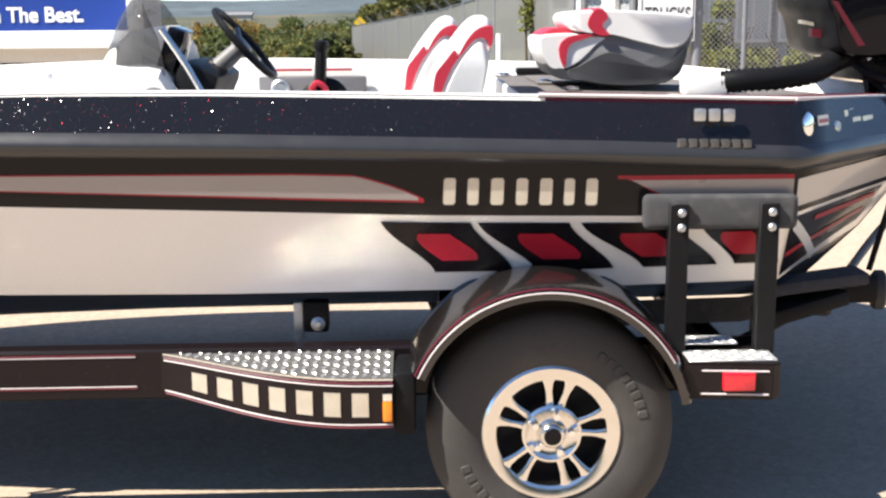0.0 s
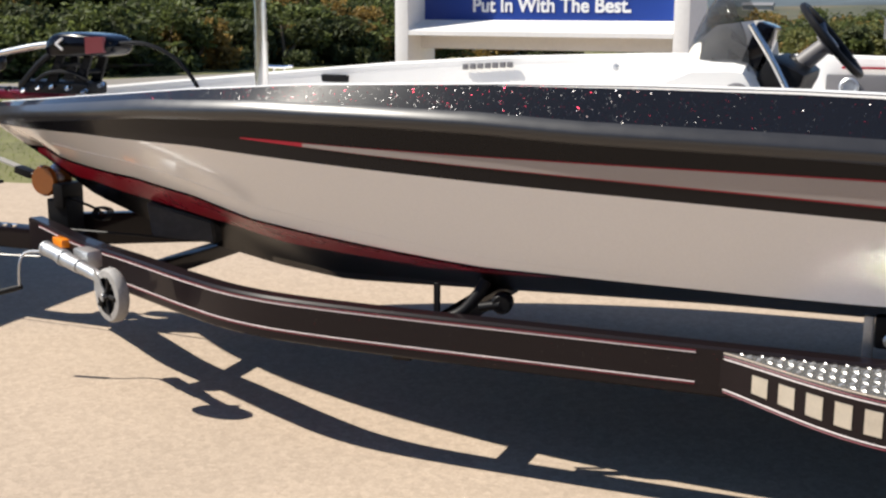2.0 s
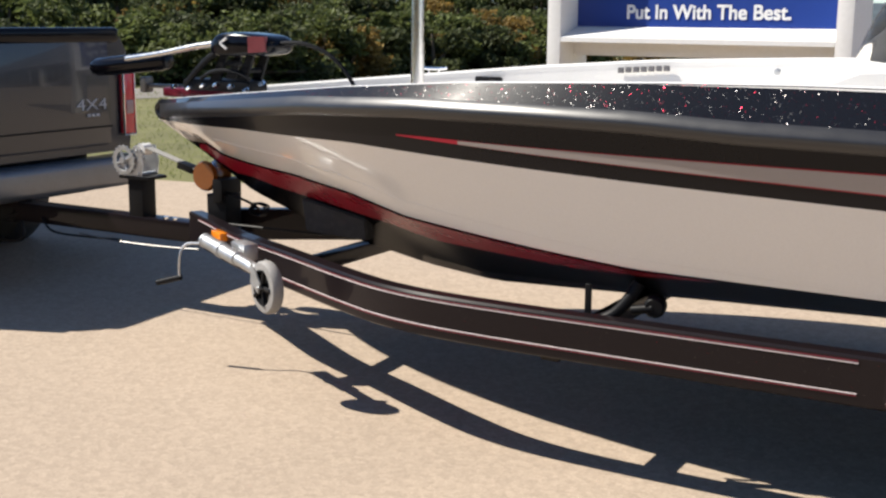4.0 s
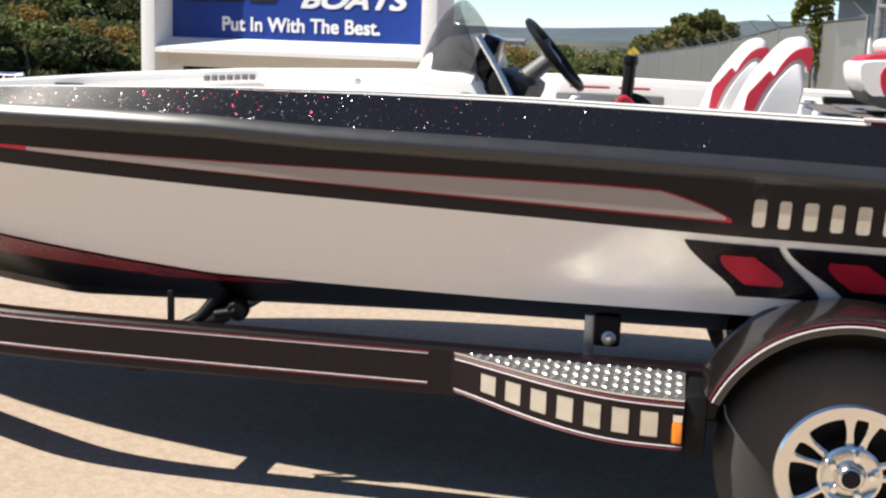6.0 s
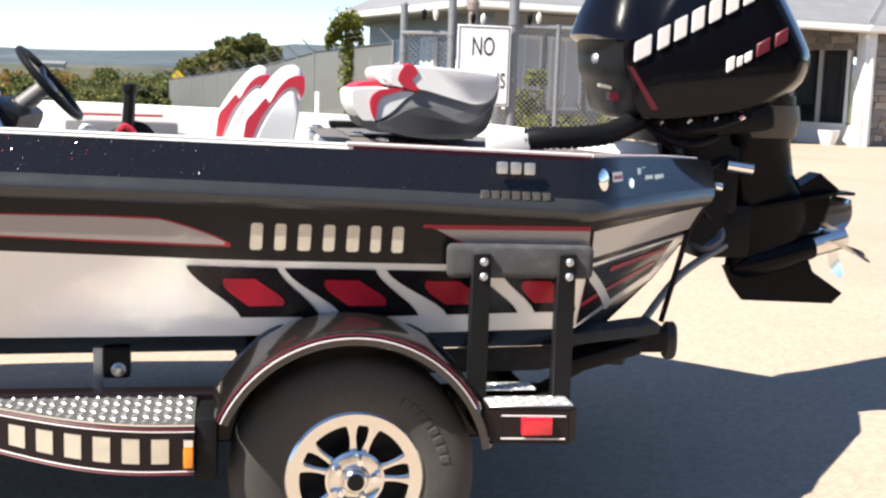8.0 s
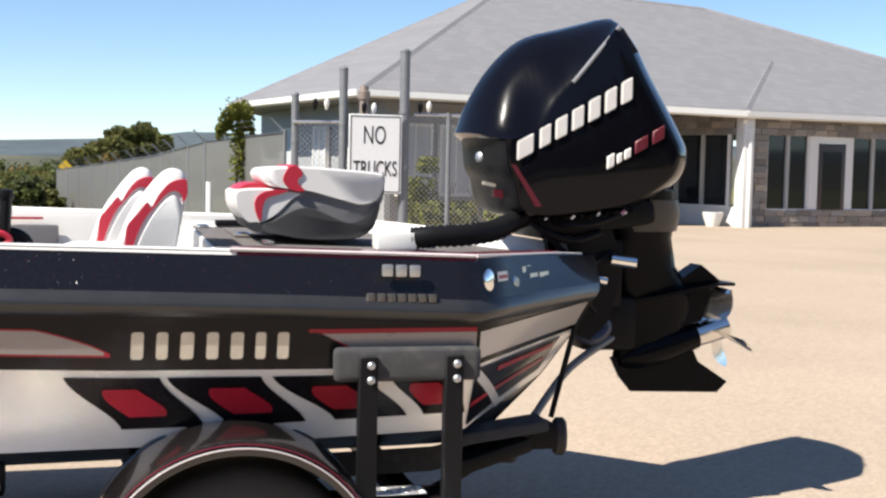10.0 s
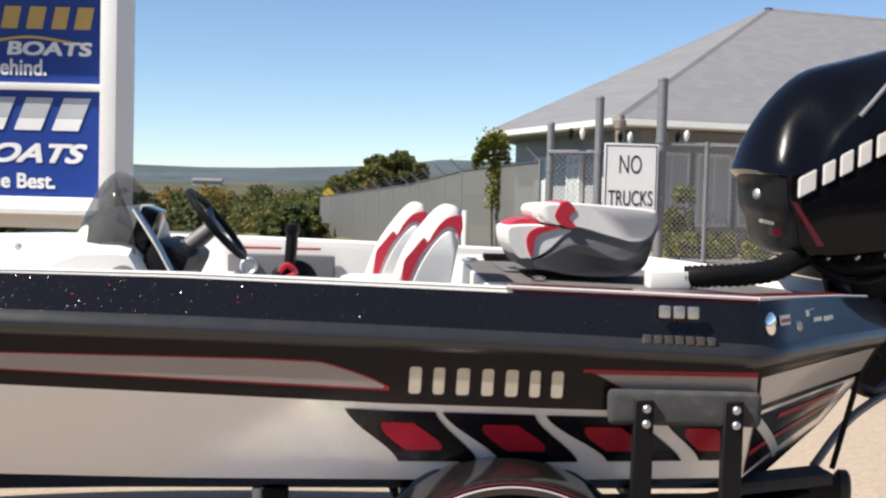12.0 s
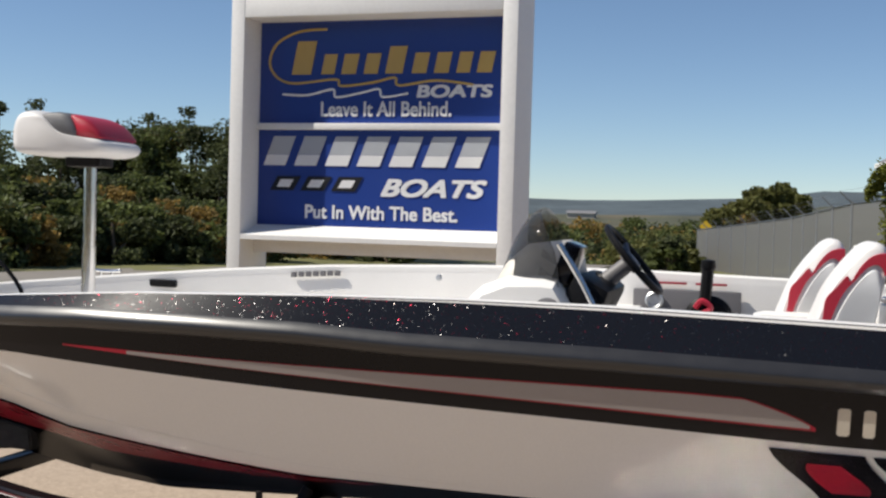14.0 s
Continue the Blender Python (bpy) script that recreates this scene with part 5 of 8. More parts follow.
    lathe(bm, c - axis * 0.026, axis, [(0.072, 0), (0.098, 0.003), (0.106, 0.012), (0.107, 0.026), (0.106, 0.040), (0.098, 0.049), (0.072, 0.052)], 40)
    jw = part("jack_wheel", bm, mat("grey_poly_tyre", (0.26, 0.25, 0.24), 0.7, vary=0.2, scale=20, fine=150), jack, "grey poly jack wheel")
    bm = B()
    lathe(bm, c - axis * 0.02, axis, [(0.076, 0), (0.060, 0.004), (0.055, 0.018), (0.022, 0.02), (0.02, -0.006), (0.001, -0.006)], 32)
    lathe(bm, c + axis * 0.02, -axis, [(0.076, 0), (0.060, 0.004), (0.055, 0.018), (0.022, 0.02), (0.02, -0.006), (0.001, -0.006)], 32)
    u = axis.cross(Vector((0, 0, 1)))
    for k in range(5):
        t = 2 * math.pi * k / 5
        d = u * math.cos(t) + Vector((0, 0, 1)) * math.sin(t)
        cyl(bm, c - axis * 0.021 + d * 0.02, c - axis * 0.021 + d * 0.075, 0.009, 0.012, 6)
    part("jack_hub", bm, BLACK_PLASTIC, jw, "black spoked wheel hub")
    bm = B()
    for e in (-1, 1):
        q = c + axis * 0.036 * e
        loft(bm, [[p1 + axis * 0.030 * e + Vector((0, 0, 0.045)), p1 + axis * 0.036 * e + Vector((0, 0, 0.045)), p1 + axis * 0.036 * e + Vector((0, 0, -0.045)), p1 + axis * 0.030 * e + Vector((0, 0, -0.045))],
                  [q + Vector((0.01, 0, 0.02)), q + axis * 0.006 * e + Vector((0.01, 0, 0.02)), q + axis * 0.006 * e + Vector((0.0, 0, -0.02)), q + Vector((0.0, 0, -0.02))]])
    cyl(bm, c - axis * 0.045, c + axis * 0.045, 0.008)
    part("jack_fork", bm, GALV, jw, "galvanised wheel fork")
    bm = B()
    tube(bm, [(-3.62, 3.63, 0.555), (-3.70, 3.62, 0.545), (-3.72, 3.60, 0.50), (-3.725, 3.595, 0.40)], 0.006, 8)
    part("crank", bm, GALV, jack, "bent jack crank")
    bm = B()
    cyl(bm, (-3.72, 3.60, 0.40), (-3.84, 3.58, 0.365), 0.013, seg=12)
    part("crank_grip", bm, BLACK_PLASTIC, jack, "black crank grip")
    return tr


build_trailer()


# ---------------------------------------------------------------- outboard motor
LEG_BLACK = mat("black_leg_paint", (0.0035, 0.004, 0.006), 0.26, vary=0.2, scale=6, spec=0.10)
DULL_RED = mat("dull_red_decal", (0.10, 0.008, 0.018), 0.35, vary=0.1)


def build_outboard():
    om = thing("outboard_motor", (1.95, YC, 0.63), "large black outboard motor tilted up on the boat's transom", "outboard motor")
    # cowling: a full middle outline that rolls over to flat sides below a shoulder line
    middle = [(1.373, 1.712), (1.409, 1.819), (1.477, 1.939), (1.566, 2.041), (1.656, 2.101), (1.787, 2.138), (1.893, 2.168), (1.974, 2.188), (2.015, 2.160), (2.086, 2.081), (2.158, 1.956), (2.246, 1.818),
              (2.305, 1.717), (2.332, 1.653), (2.323, 1.588), (2.283, 1.529), (2.175, 1.457), (2.066, 1.417), (1.89, 1.389), (1.756, 1.375), (1.69, 1.374), (1.584, 1.385), (1.517, 1.422), (1.488, 1.522), (1.448, 1.571), (1.439, 1.671)]
    flank = [(1.379, 1.684), (1.43, 1.690), (1.50, 1.700), (1.571, 1.715), (1.657, 1.805), (1.749, 1.911), (1.842, 2.022), (1.895, 2.085), (1.925, 2.115), (1.985, 2.045), (2.050, 1.930), (2.130, 1.800),
             (2.186, 1.705), (2.210, 1.65), (2.200, 1.594), (2.165, 1.542), (2.065, 1.474), (1.965, 1.438), (1.81, 1.412), (1.69, 1.398), (1.625, 1.396), (1.53, 1.405), (1.468, 1.438), (1.436, 1.527), (1.396, 1.575), (1.385, 1.664)]
    smooth = lambda side: [(p.x, p.y) for p in smooth_path([(a, b, 0) for a, b in side + side[:1]], 3)[:-1]]
    mid_line, flank_line = smooth(middle), smooth(flank)
    half = [(-0.292, 0.0, 0.94), (-0.288, 0.0, 0.988), (-0.276, 0.06, 1.0), (-0.255, 0.22, 1.0), (-0.22, 0.45, 1.0), (-0.17, 0.70, 1.0), (-0.10, 0.92, 1.0), (0.0, 1.0, 1.0)]
    bm = B()
    rings = []
    for y, f, k in half + [(-y, f, k) for y, f, k in reversed(half[:-1])]:
        row = []
        for (xm, zm), (xf, zf) in zip(mid_line, flank_line):
            x, z = xf + (xm - xf) * f, zf + (zm - zf) * f
            x, z = 1.82 + (x - 1.82) * k, 1.72 + (z - 1.72) * k
            # the front rounds back towards both sides
            x += 0.105 * (abs(y) / 0.29) ** 1.6 * max(0.0, min(1.0, (1.68 - x) / 0.28))
            row.append(Vector((x, YC + y, z)))
        rings.append(row)
    loft(bm, rings)
    cowl = part("cowling", bm, BLACK_GLOSS, om, "glossy black engine cowling", 42)
    # matt black cover over the lower front
    span = [k for k, (x, z) in enumerate(mid_line) if x < 1.56 and z < 1.695]
    bm = B()
    loft(bm, [[r[k] + Vector((-0.004, 0.004 * (1 if r[k].y > YC else -1), 0)) for k in span] for r in rings[1:-1]], cap=False, closed=False)
    part("front_cover", bm, BLACK_PLASTIC, cowl, "matt black front cover")
    # bright-edged crease that runs up to the rear scoop on each side
    for s in (-1, 1):
        bm = B()
        tube(bm, [(1.752, YC + s * 0.288, 1.905), (1.80, YC + s * 0.288, 1.962), (1.865, YC + s * 0.284, 2.040), (1.945, YC + s * 0.268, 2.128)], 0.009, 8)
        part("cowl_crease", bm, mat("grey_cowl_edge", (0.20, 0.20, 0.21), 0.25, vary=0.1, coat=0.5), cowl, "raised grey crease on the cowling")
        bm = B()
        loft(bm, [[(1.79, YC + s * 0.286, 1.935), (1.80, YC + s * 0.288, 1.925), (1.80, YC + s * 0.270, 1.925)], [(1.955, YC + s * 0.276, 2.125), (2.02, YC + s * 0.282, 2.035), (1.99, YC + s * 0.25, 2.06)]])
        part("scoop_panel", bm, BLACK_GEL, cowl, "sunk panel behind the crease")
    # maker's name on the near side as plain upright blocks along a rising line
    along = Vector((0.8816, 0, 0.472))
    up = Vector((0, 0, 1))
    o = Vector((1.527, YC - 0.300, 1.600))
    pos = 0.0
    for k, w in enumerate((0.102, 0.070, 0.074, 0.074, 0.074, 0.074, 0.072)):
        bm = B()
        p = o + along * pos
        hh = 0.074 + 0.0022 * k
        prism(bm, [p + along * w * 0.06, p + along * w * 0.78, p + along * w * 0.78 + up * hh, p + along * w * 0.06 + up * hh], (0, 0.015, 0))
        bmesh.ops.bevel(bm, geom=bm.edges[:], offset=0.004, segments=2, affect="EDGES")
        part("name_block", bm, WHITE_DECAL, cowl, "white block of the maker's lettering")
        pos += w + 0.001
    o = Vector((1.898, YC - 0.299, 1.578))
    for at, w, hh, m in ((0.0, 0.040, 0.050, WHITE_DECAL), (0.046, 0.028, 0.036, WHITE_DECAL), (0.080, 0.036, 0.036, WHITE_DECAL), (0.130, 0.070, 0.050, DULL_RED), (0.212, 0.066, 0.052, DULL_RED)):
        bm = B()
        p = o + along * at
        prism(bm, [p, p + along * w * 0.85, p + along * w * 0.85 + up * hh, p + up * hh], (0, 0.015, 0))
        bmesh.ops.bevel(bm, geom=bm.edges[:], offset=0.003, segments=1, affect="EDGES")
        part("model_block", bm, m, cowl, "small block of lettering")
    # front face: chrome latch, small marks and a slanted dull red stripe
    bm = B()
    lathe(bm, (1.424, YC - 0.175, 1.616), (-1, -0.45, 0), [(0.018, 0), (0.02, 0.008), (0.012, 0.014), (0.001, 0.014)], 16)
    part("cowl_latch", bm, GALV, cowl, "chrome cowl latch")
    for pts, y, m in ((((1.440, 1.512), (1.485, 1.502), (1.485, 1.514), (1.440, 1.524)), YC - 0.19, SILVER_DECAL), (((1.478, 1.466), (1.515, 1.458), (1.515, 1.490), (1.478, 1.494)), YC - 0.19, DULL_RED),
                      (((1.510, 1.592), (1.530, 1.587), (1.637, 1.434), (1.612, 1.431)), YC - 0.296, DULL_RED)):
        bm = B()
        prism(bm, [(a, y, b) for a, b in pts], (0, 0.04 if y > YC - 0.25 else 0.012, 0))
        part("cowl_mark", bm, m, cowl)
    # underside pan with fittings
    bm = B()
    box(bm, 1.66, 2.16, YC - 0.20, YC + 0.20, 1.33, 1.43, 0.03, pose(1.9, YC, 1.38, 0, -8, 0) @ Matrix.Translation((-1.9, -YC, -1.38)))
    part("engine_pan", bm, BLACK_PLASTIC, om, "black lower engine pan")
    bm = B()
    rnd = random.Random(4)
    for k in range(14):
        p = Vector((1.58 + 0.035 * k, YC - 0.20 - 0.02 * rnd.random(), 1.365 + 0.012 * rnd.random() + 0.003 * k))
        bm = B()
        cyl(bm, p, p + Vector((0.012, -0.012, 0.012)), 0.008 + 0.005 * rnd.random(), seg=8)
        part("fitting", bm, CHROME if k % 3 == 0 else BLACK_PLASTIC, om)
    # hoses and cables under the cowling
    for pts, r in (([(1.60, YC - 0.17, 1.40), (1.68, YC - 0.24, 1.33), (1.80, YC - 0.23, 1.30), (1.92, YC - 0.20, 1.33)], 0.014),
                   ([(1.64, YC - 0.15, 1.39), (1.74, YC - 0.22, 1.27), (1.86, YC - 0.22, 1.21), (1.98, YC - 0.18, 1.25)], 0.011),
                   ([(1.70, YC - 0.16, 1.38), (1.76, YC - 0.25, 1.36), (1.88, YC - 0.25, 1.37), (2.02, YC - 0.21, 1.41)], 0.010),
                   ([(1.78, YC - 0.14, 1.36), (1.82, YC - 0.21, 1.18), (1.88, YC - 0.19, 1.05), (1.96, YC - 0.14, 0.98)], 0.009)):
        bm = B()
        tube(bm, pts, r, 8)
        part("hose", bm, BLACK_PLASTIC, om, "thin black hose")
    # midsection
    def leg(c, hx, hy, n=16):
        return [Vector((c[0] + hx * math.cos(t), YC + hy * math.sin(t), c[1])) for t in [2 * math.pi * k / n for k in range(n)]]
    bm = B()
    loft(bm, [leg((2.12, 1.50), 0.20, 0.15), leg((2.14, 1.40), 0.19, 0.14), leg((2.16, 1.30), 0.155, 0.10), leg((2.19, 1.18), 0.15, 0.085), leg((2.24, 1.09), 0.17, 0.075), leg((2.26, 1.0), 0.17, 0.06), leg((2.24, 0.90), 0.16, 0.05), leg((2.22, 0.80), 0.15, 0.05)])
    part("midsection", bm, LEG_BLACK, om, "black midsection leg", 60)
    bm = B()
    loft(bm, [leg((2.13, 1.46), 0.205, 0.155), leg((2.15, 1.40), 0.197, 0.147), leg((2.17, 1.33), 0.165, 0.115)])
    part("leg_collar", bm, mat("warm_grey_collar", (0.05, 0.047, 0.045), 0.4, 0.3, 0.1), om, "grey leg collar")
    # clamp bracket, swivel, steering and trim rams
    bm = B()
    for s in (-1, 1):
        prism(bm, [(1.80, YC + s * 0.17, 1.36), (1.98, YC + s * 0.17, 1.34), (2.03, YC + s * 0.17, 1.22), (1.98, YC + s * 0.17, 0.98), (1.90, YC + s * 0.17, 0.90), (1.84, YC + s * 0.17, 0.92), (1.82, YC + s * 0.17, 1.20)], (0, -s * 0.06, 0))
    box(bm, 1.84, 2.06, YC - 0.12, YC + 0.12, 1.02, 1.30, 0.03)
    box(bm, 1.90, 2.14, YC - 0.09, YC + 0.09, 0.84, 1.06, 0.03)
    part("clamp_bracket", bm, BLACK_PLASTIC, om, "black transom clamp bracket")
    bm = B()
    cyl(bm, (1.965, YC - 0.20, 1.225), (2.065, YC - 0.215, 1.212), 0.025, seg=18)
    cyl(bm, (1.87, YC - 0.205, 1.155), (1.945, YC - 0.205, 1.138), 0.019, seg=16)
    part("steering_ram", bm, CHROME, om, "chrome steering cylinder")
    bm = B()
    tube(bm, [(1.86, YC - 0.12, 0.93), (1.92, YC - 0.14, 0.90), (1.98, YC - 0.13, 0.94), (1.95, YC - 0.12, 1.0)], 0.028, 8)
    part("pump_body", bm, mat("dark_blue_pump", (0.03, 0.04, 0.08), 0.35, vary=0.1), om, "dark blue pump body")
    bm = B()
    tube(bm, [(1.58, YC - 0.43, 0.66), (1.80, YC - 0.22, 0.80), (2.08, YC - 0.05, 0.91)], 0.016, 8)
    part("transom_saver", bm, POST, om, "dull metal support bar under the motor")
    bm = B()
    cyl(bm, (1.74, YC - 0.46, 1.08), (1.63, YC - 0.47, 0.66), 0.011, seg=8)
    part("tie_strap", bm, BLACK_PLASTIC, om, "black tie-down strap")
    # gearcase, plates and skeg
    ax = Vector((0.94, 0, 0.27)).normalized()
    g0 = Vector((2.06, YC, 0.775))
    bm = B()
    lathe(bm, g0, ax, [(0.001, 0.03), (0.028, 0.04), (0.052, 0.08), (0.066, 0.15), (0.068, 0.26), (0.06, 0.36), (0.055, 0.40), (0.001, 0.40)], 24)
    part("gearcase", bm, LEG_BLACK, om, "black torpedo gearcase")
    bm = B()
    prism(bm, [(2.06, YC - 0.008, 0.80), (2.10, YC - 0.008, 0.72), (2.155, YC - 0.008, 0.655), (2.555, YC - 0.008, 0.640), (2.60, YC - 0.008, 0.685), (2.46, YC - 0.008, 0.775), (2.42, YC - 0.008, 0.86)], (0, 0.016, 0))
    part("skeg", bm, LEG_BLACK, om, "black skeg fin")
    bm = B()
    rows = []
    for k, (x, z, w) in enumerate(((2.08, 1.02, 0.03), (2.20, 1.05, 0.10), (2.36, 1.085, 0.13), (2.50, 1.105, 0.10), (2.60, 1.10, 0.05))):
        rows.append([(x, YC - w, z), (x, YC + w, z), (x, YC + w, z + 0.014), (x, YC - w, z + 0.014)])
    loft(bm, rows)
    prism(bm, [(2.30, YC - 0.05, 1.10), (2.44, YC - 0.05, 1.19), (2.52, YC - 0.05, 1.13), (2.55, YC - 0.05, 1.10)], (0, 0.10, 0))
    prism(bm, [(2.32, YC - 0.03, 1.08), (2.50, YC - 0.03, 1.09), (2.46, YC - 0.03, 0.95), (2.34, YC - 0.03, 0.92)], (0, 0.06, 0))
    part("anti_ventilation_plate", bm, LEG_BLACK, om, "black anti-ventilation plate")
    # propeller
    pc = g0 + ax * 0.48
    bm = B()
    lathe(bm, pc, ax, [(0.001, -0.08), (0.05, -0.08), (0.052, -0.03), (0.052, 0.04), (0.054, 0.065), (0.045, 0.065), (0.043, 0.02), (0.001, 0.02)], 24)
    prop = part("propeller", bm, ALLOY, om, "polished steel propeller hub")
    u = Vector((0, 1, 0))
    v = ax.cross(u)
    for k in range(4):
        t = 2 * math.pi * k / 4 + 0.35
        d = u * math.cos(t) + v * math.sin(t)
        e = ax.cross(d)
        bm = B()
        rows = []
        for q in range(7):
            f = q / 6
            r = 0.05 + 0.135 * f
            wdt = 0.055 + 0.085 * math.sin(math.pi * (0.15 + 0.75 * f))
            tw = 0.9 - 0.35 * f
            cd = e * math.cos(tw) + ax * math.sin(tw)
            c = pc + d * r + ax * (0.02 + 0.045 * f * f)
            th = ax.cross(cd).normalized() * 0 + cd.cross(d).normalized() * 0.004
            rows.append([c - cd * wdt / 2, c - th, c + cd * wdt / 2, c + th])
        loft(bm, rows)
        part("blade", bm, ALLOY, prop, "polished propeller blade", 60)
    return om


build_outboard()
# black corrugated rigging hose from the deck to the motor
hose = B()
tube(hose, [(1.12, 3.97, 1.312), (1.20, 3.95, 1.320), (1.32, 3.96, 1.325), (1.46, 4.03, 1.34), (1.57, 4.10, 1.38), (1.68, 4.16, 1.41)], 0.037, 16, 9, wave=0.16)
single("rigging_hose", hose, BLACK_PLASTIC, "black corrugated rigging hose from the rear deck to the motor", "hose", angle=80)


# ---------------------------------------------------------------- seats
def cushion(bm, outline, y0, y1, round_y=0.05, seg=5, soft=0.25):
    """A padded slab: a rounded side outline (x, z), swollen across y."""
    path = smooth_path([(a, b, 0) for a, b in outline + outline[:1]], 4)[:-1]
    cx = sum(p.x for p in path) / len(path)
    cz = sum(p.y for p in path) / len(path)
    rings = []
    for k in range(2 * seg + 1):
        f = k / (2 * seg)
        y = y0 + (y1 - y0) * f
        e = min(y - y0, y1 - y)
        s = 1.0 if e >= round_y else math.sqrt(max(0.0, 1 - (1 - e / round_y) ** 2)) * soft + 1 - soft
        rings.append([Vector((cx + (p.x - cx) * s, y, cz + (p.y - cz) * s)) for p in path])
    # finer rings near both faces
    for y in (y0 + round_y * 0.15, y0 + round_y * 0.45, y1 - round_y * 0.45, y1 - round_y * 0.15):
        e = min(y - y0, y1 - y)
        s = math.sqrt(max(0.0, 1 - (1 - e / round_y) ** 2)) * soft + 1 - soft
        rings.append([Vector((cx + (p.x - cx) * s, y, cz + (p.y - cz) * s)) for p in path])
    rings.sort(key=lambda r: r[0].y)
    return loft(bm, rings)


def seat_pair():
    """Two cockpit seats, each with cushions, stripe panels and a base."""
    made = []
    for x, y in ((0.068, 4.02), (-0.03, 4.62)):
        st = thing("cockpit_seat", (x, y, 0.82), "white vinyl boat seat with a red stripe on its backrest", "boat seat", "cockpit seats")
        q = lambda pts: [(x + a, z) for a, z in pts]
        bm = B()
        cushion(bm, q([(-0.10, 0.96), (-0.05, 1.10), (-0.015, 1.21), (0.012, 1.284), (0.046, 1.372), (0.09, 1.443), (0.142, 1.510), (0.175, 1.541), (0.206, 1.550), (0.232, 1.535), (0.245, 1.494), (0.239, 1.442), (0.225, 1.375), (0.209, 1.282), (0.185, 1.15), (0.15, 0.98)]), y - 0.20, y + 0.24, 0.07, soft=0.12)
        back = part("backrest", bm, VINYL, st, "padded white backrest", 60)
        bm = B()
        cushion(bm, q([(0.240, 1.514), (0.215, 1.515), (0.181, 1.501), (0.148, 1.463), (0.121, 1.417), (0.110, 1.437), (0.078, 1.398), (0.050, 1.366), (0.040, 1.335), (0.036, 1.285), (0.020, 1.20), (0.040, 1.20), (0.062, 1.285), (0.087, 1.352), (0.109, 1.392), (0.135, 1.422), (0.172, 1.465), (0.202, 1.478), (0.224, 1.462), (0.229, 1.439), (0.242, 1.468)]), y - 0.207, y - 0.05, 0.02, soft=0.02)
        part("stripe", bm, VINYL_RED, back, "red zigzag stripe", 60)
        bm = B()
        cushion(bm, q([(0.035, 1.16), (0.073, 1.285), (0.117, 1.378), (0.162, 1.440), (0.197, 1.464), (0.219, 1.436), (0.218, 1.375), (0.203, 1.282), (0.18, 1.14)]), y - 0.215, y - 0.06, 0.04, soft=0.08)
        part("bolster", bm, mat("pale_grey_vinyl", (0.56, 0.56, 0.56), 0.45, vary=0.05, fine=400, bump=0.1), back, "pale grey side bolster", 60)
        bm = B()
        cushion(bm, q([(-0.48, 0.98), (-0.46, 1.05), (-0.25, 1.06), (0.02, 1.03), (0.04, 0.97), (-0.2, 0.93)]), y - 0.22, y + 0.24, 0.09)
        part("seat", bm, VINYL, st, "white seat cushion", 60)
        bm = B()
        box(bm, x - 0.42, x + 0.12, y - 0.19, y + 0.21, 0.82, 0.95, 0.03)
        part("seat_base", bm, DECK_WHITE, st, "white moulded seat base")
        made.append(st)
    # step block between the seats
    bm = B()
    box(bm, -0.13, 0.30, 4.30, 4.42, 0.82, 1.27, 0.05)
    single("seat_console", bm, DECK_WHITE, "white moulded block between the cockpit seats", "boat seat box")


seat_pair()


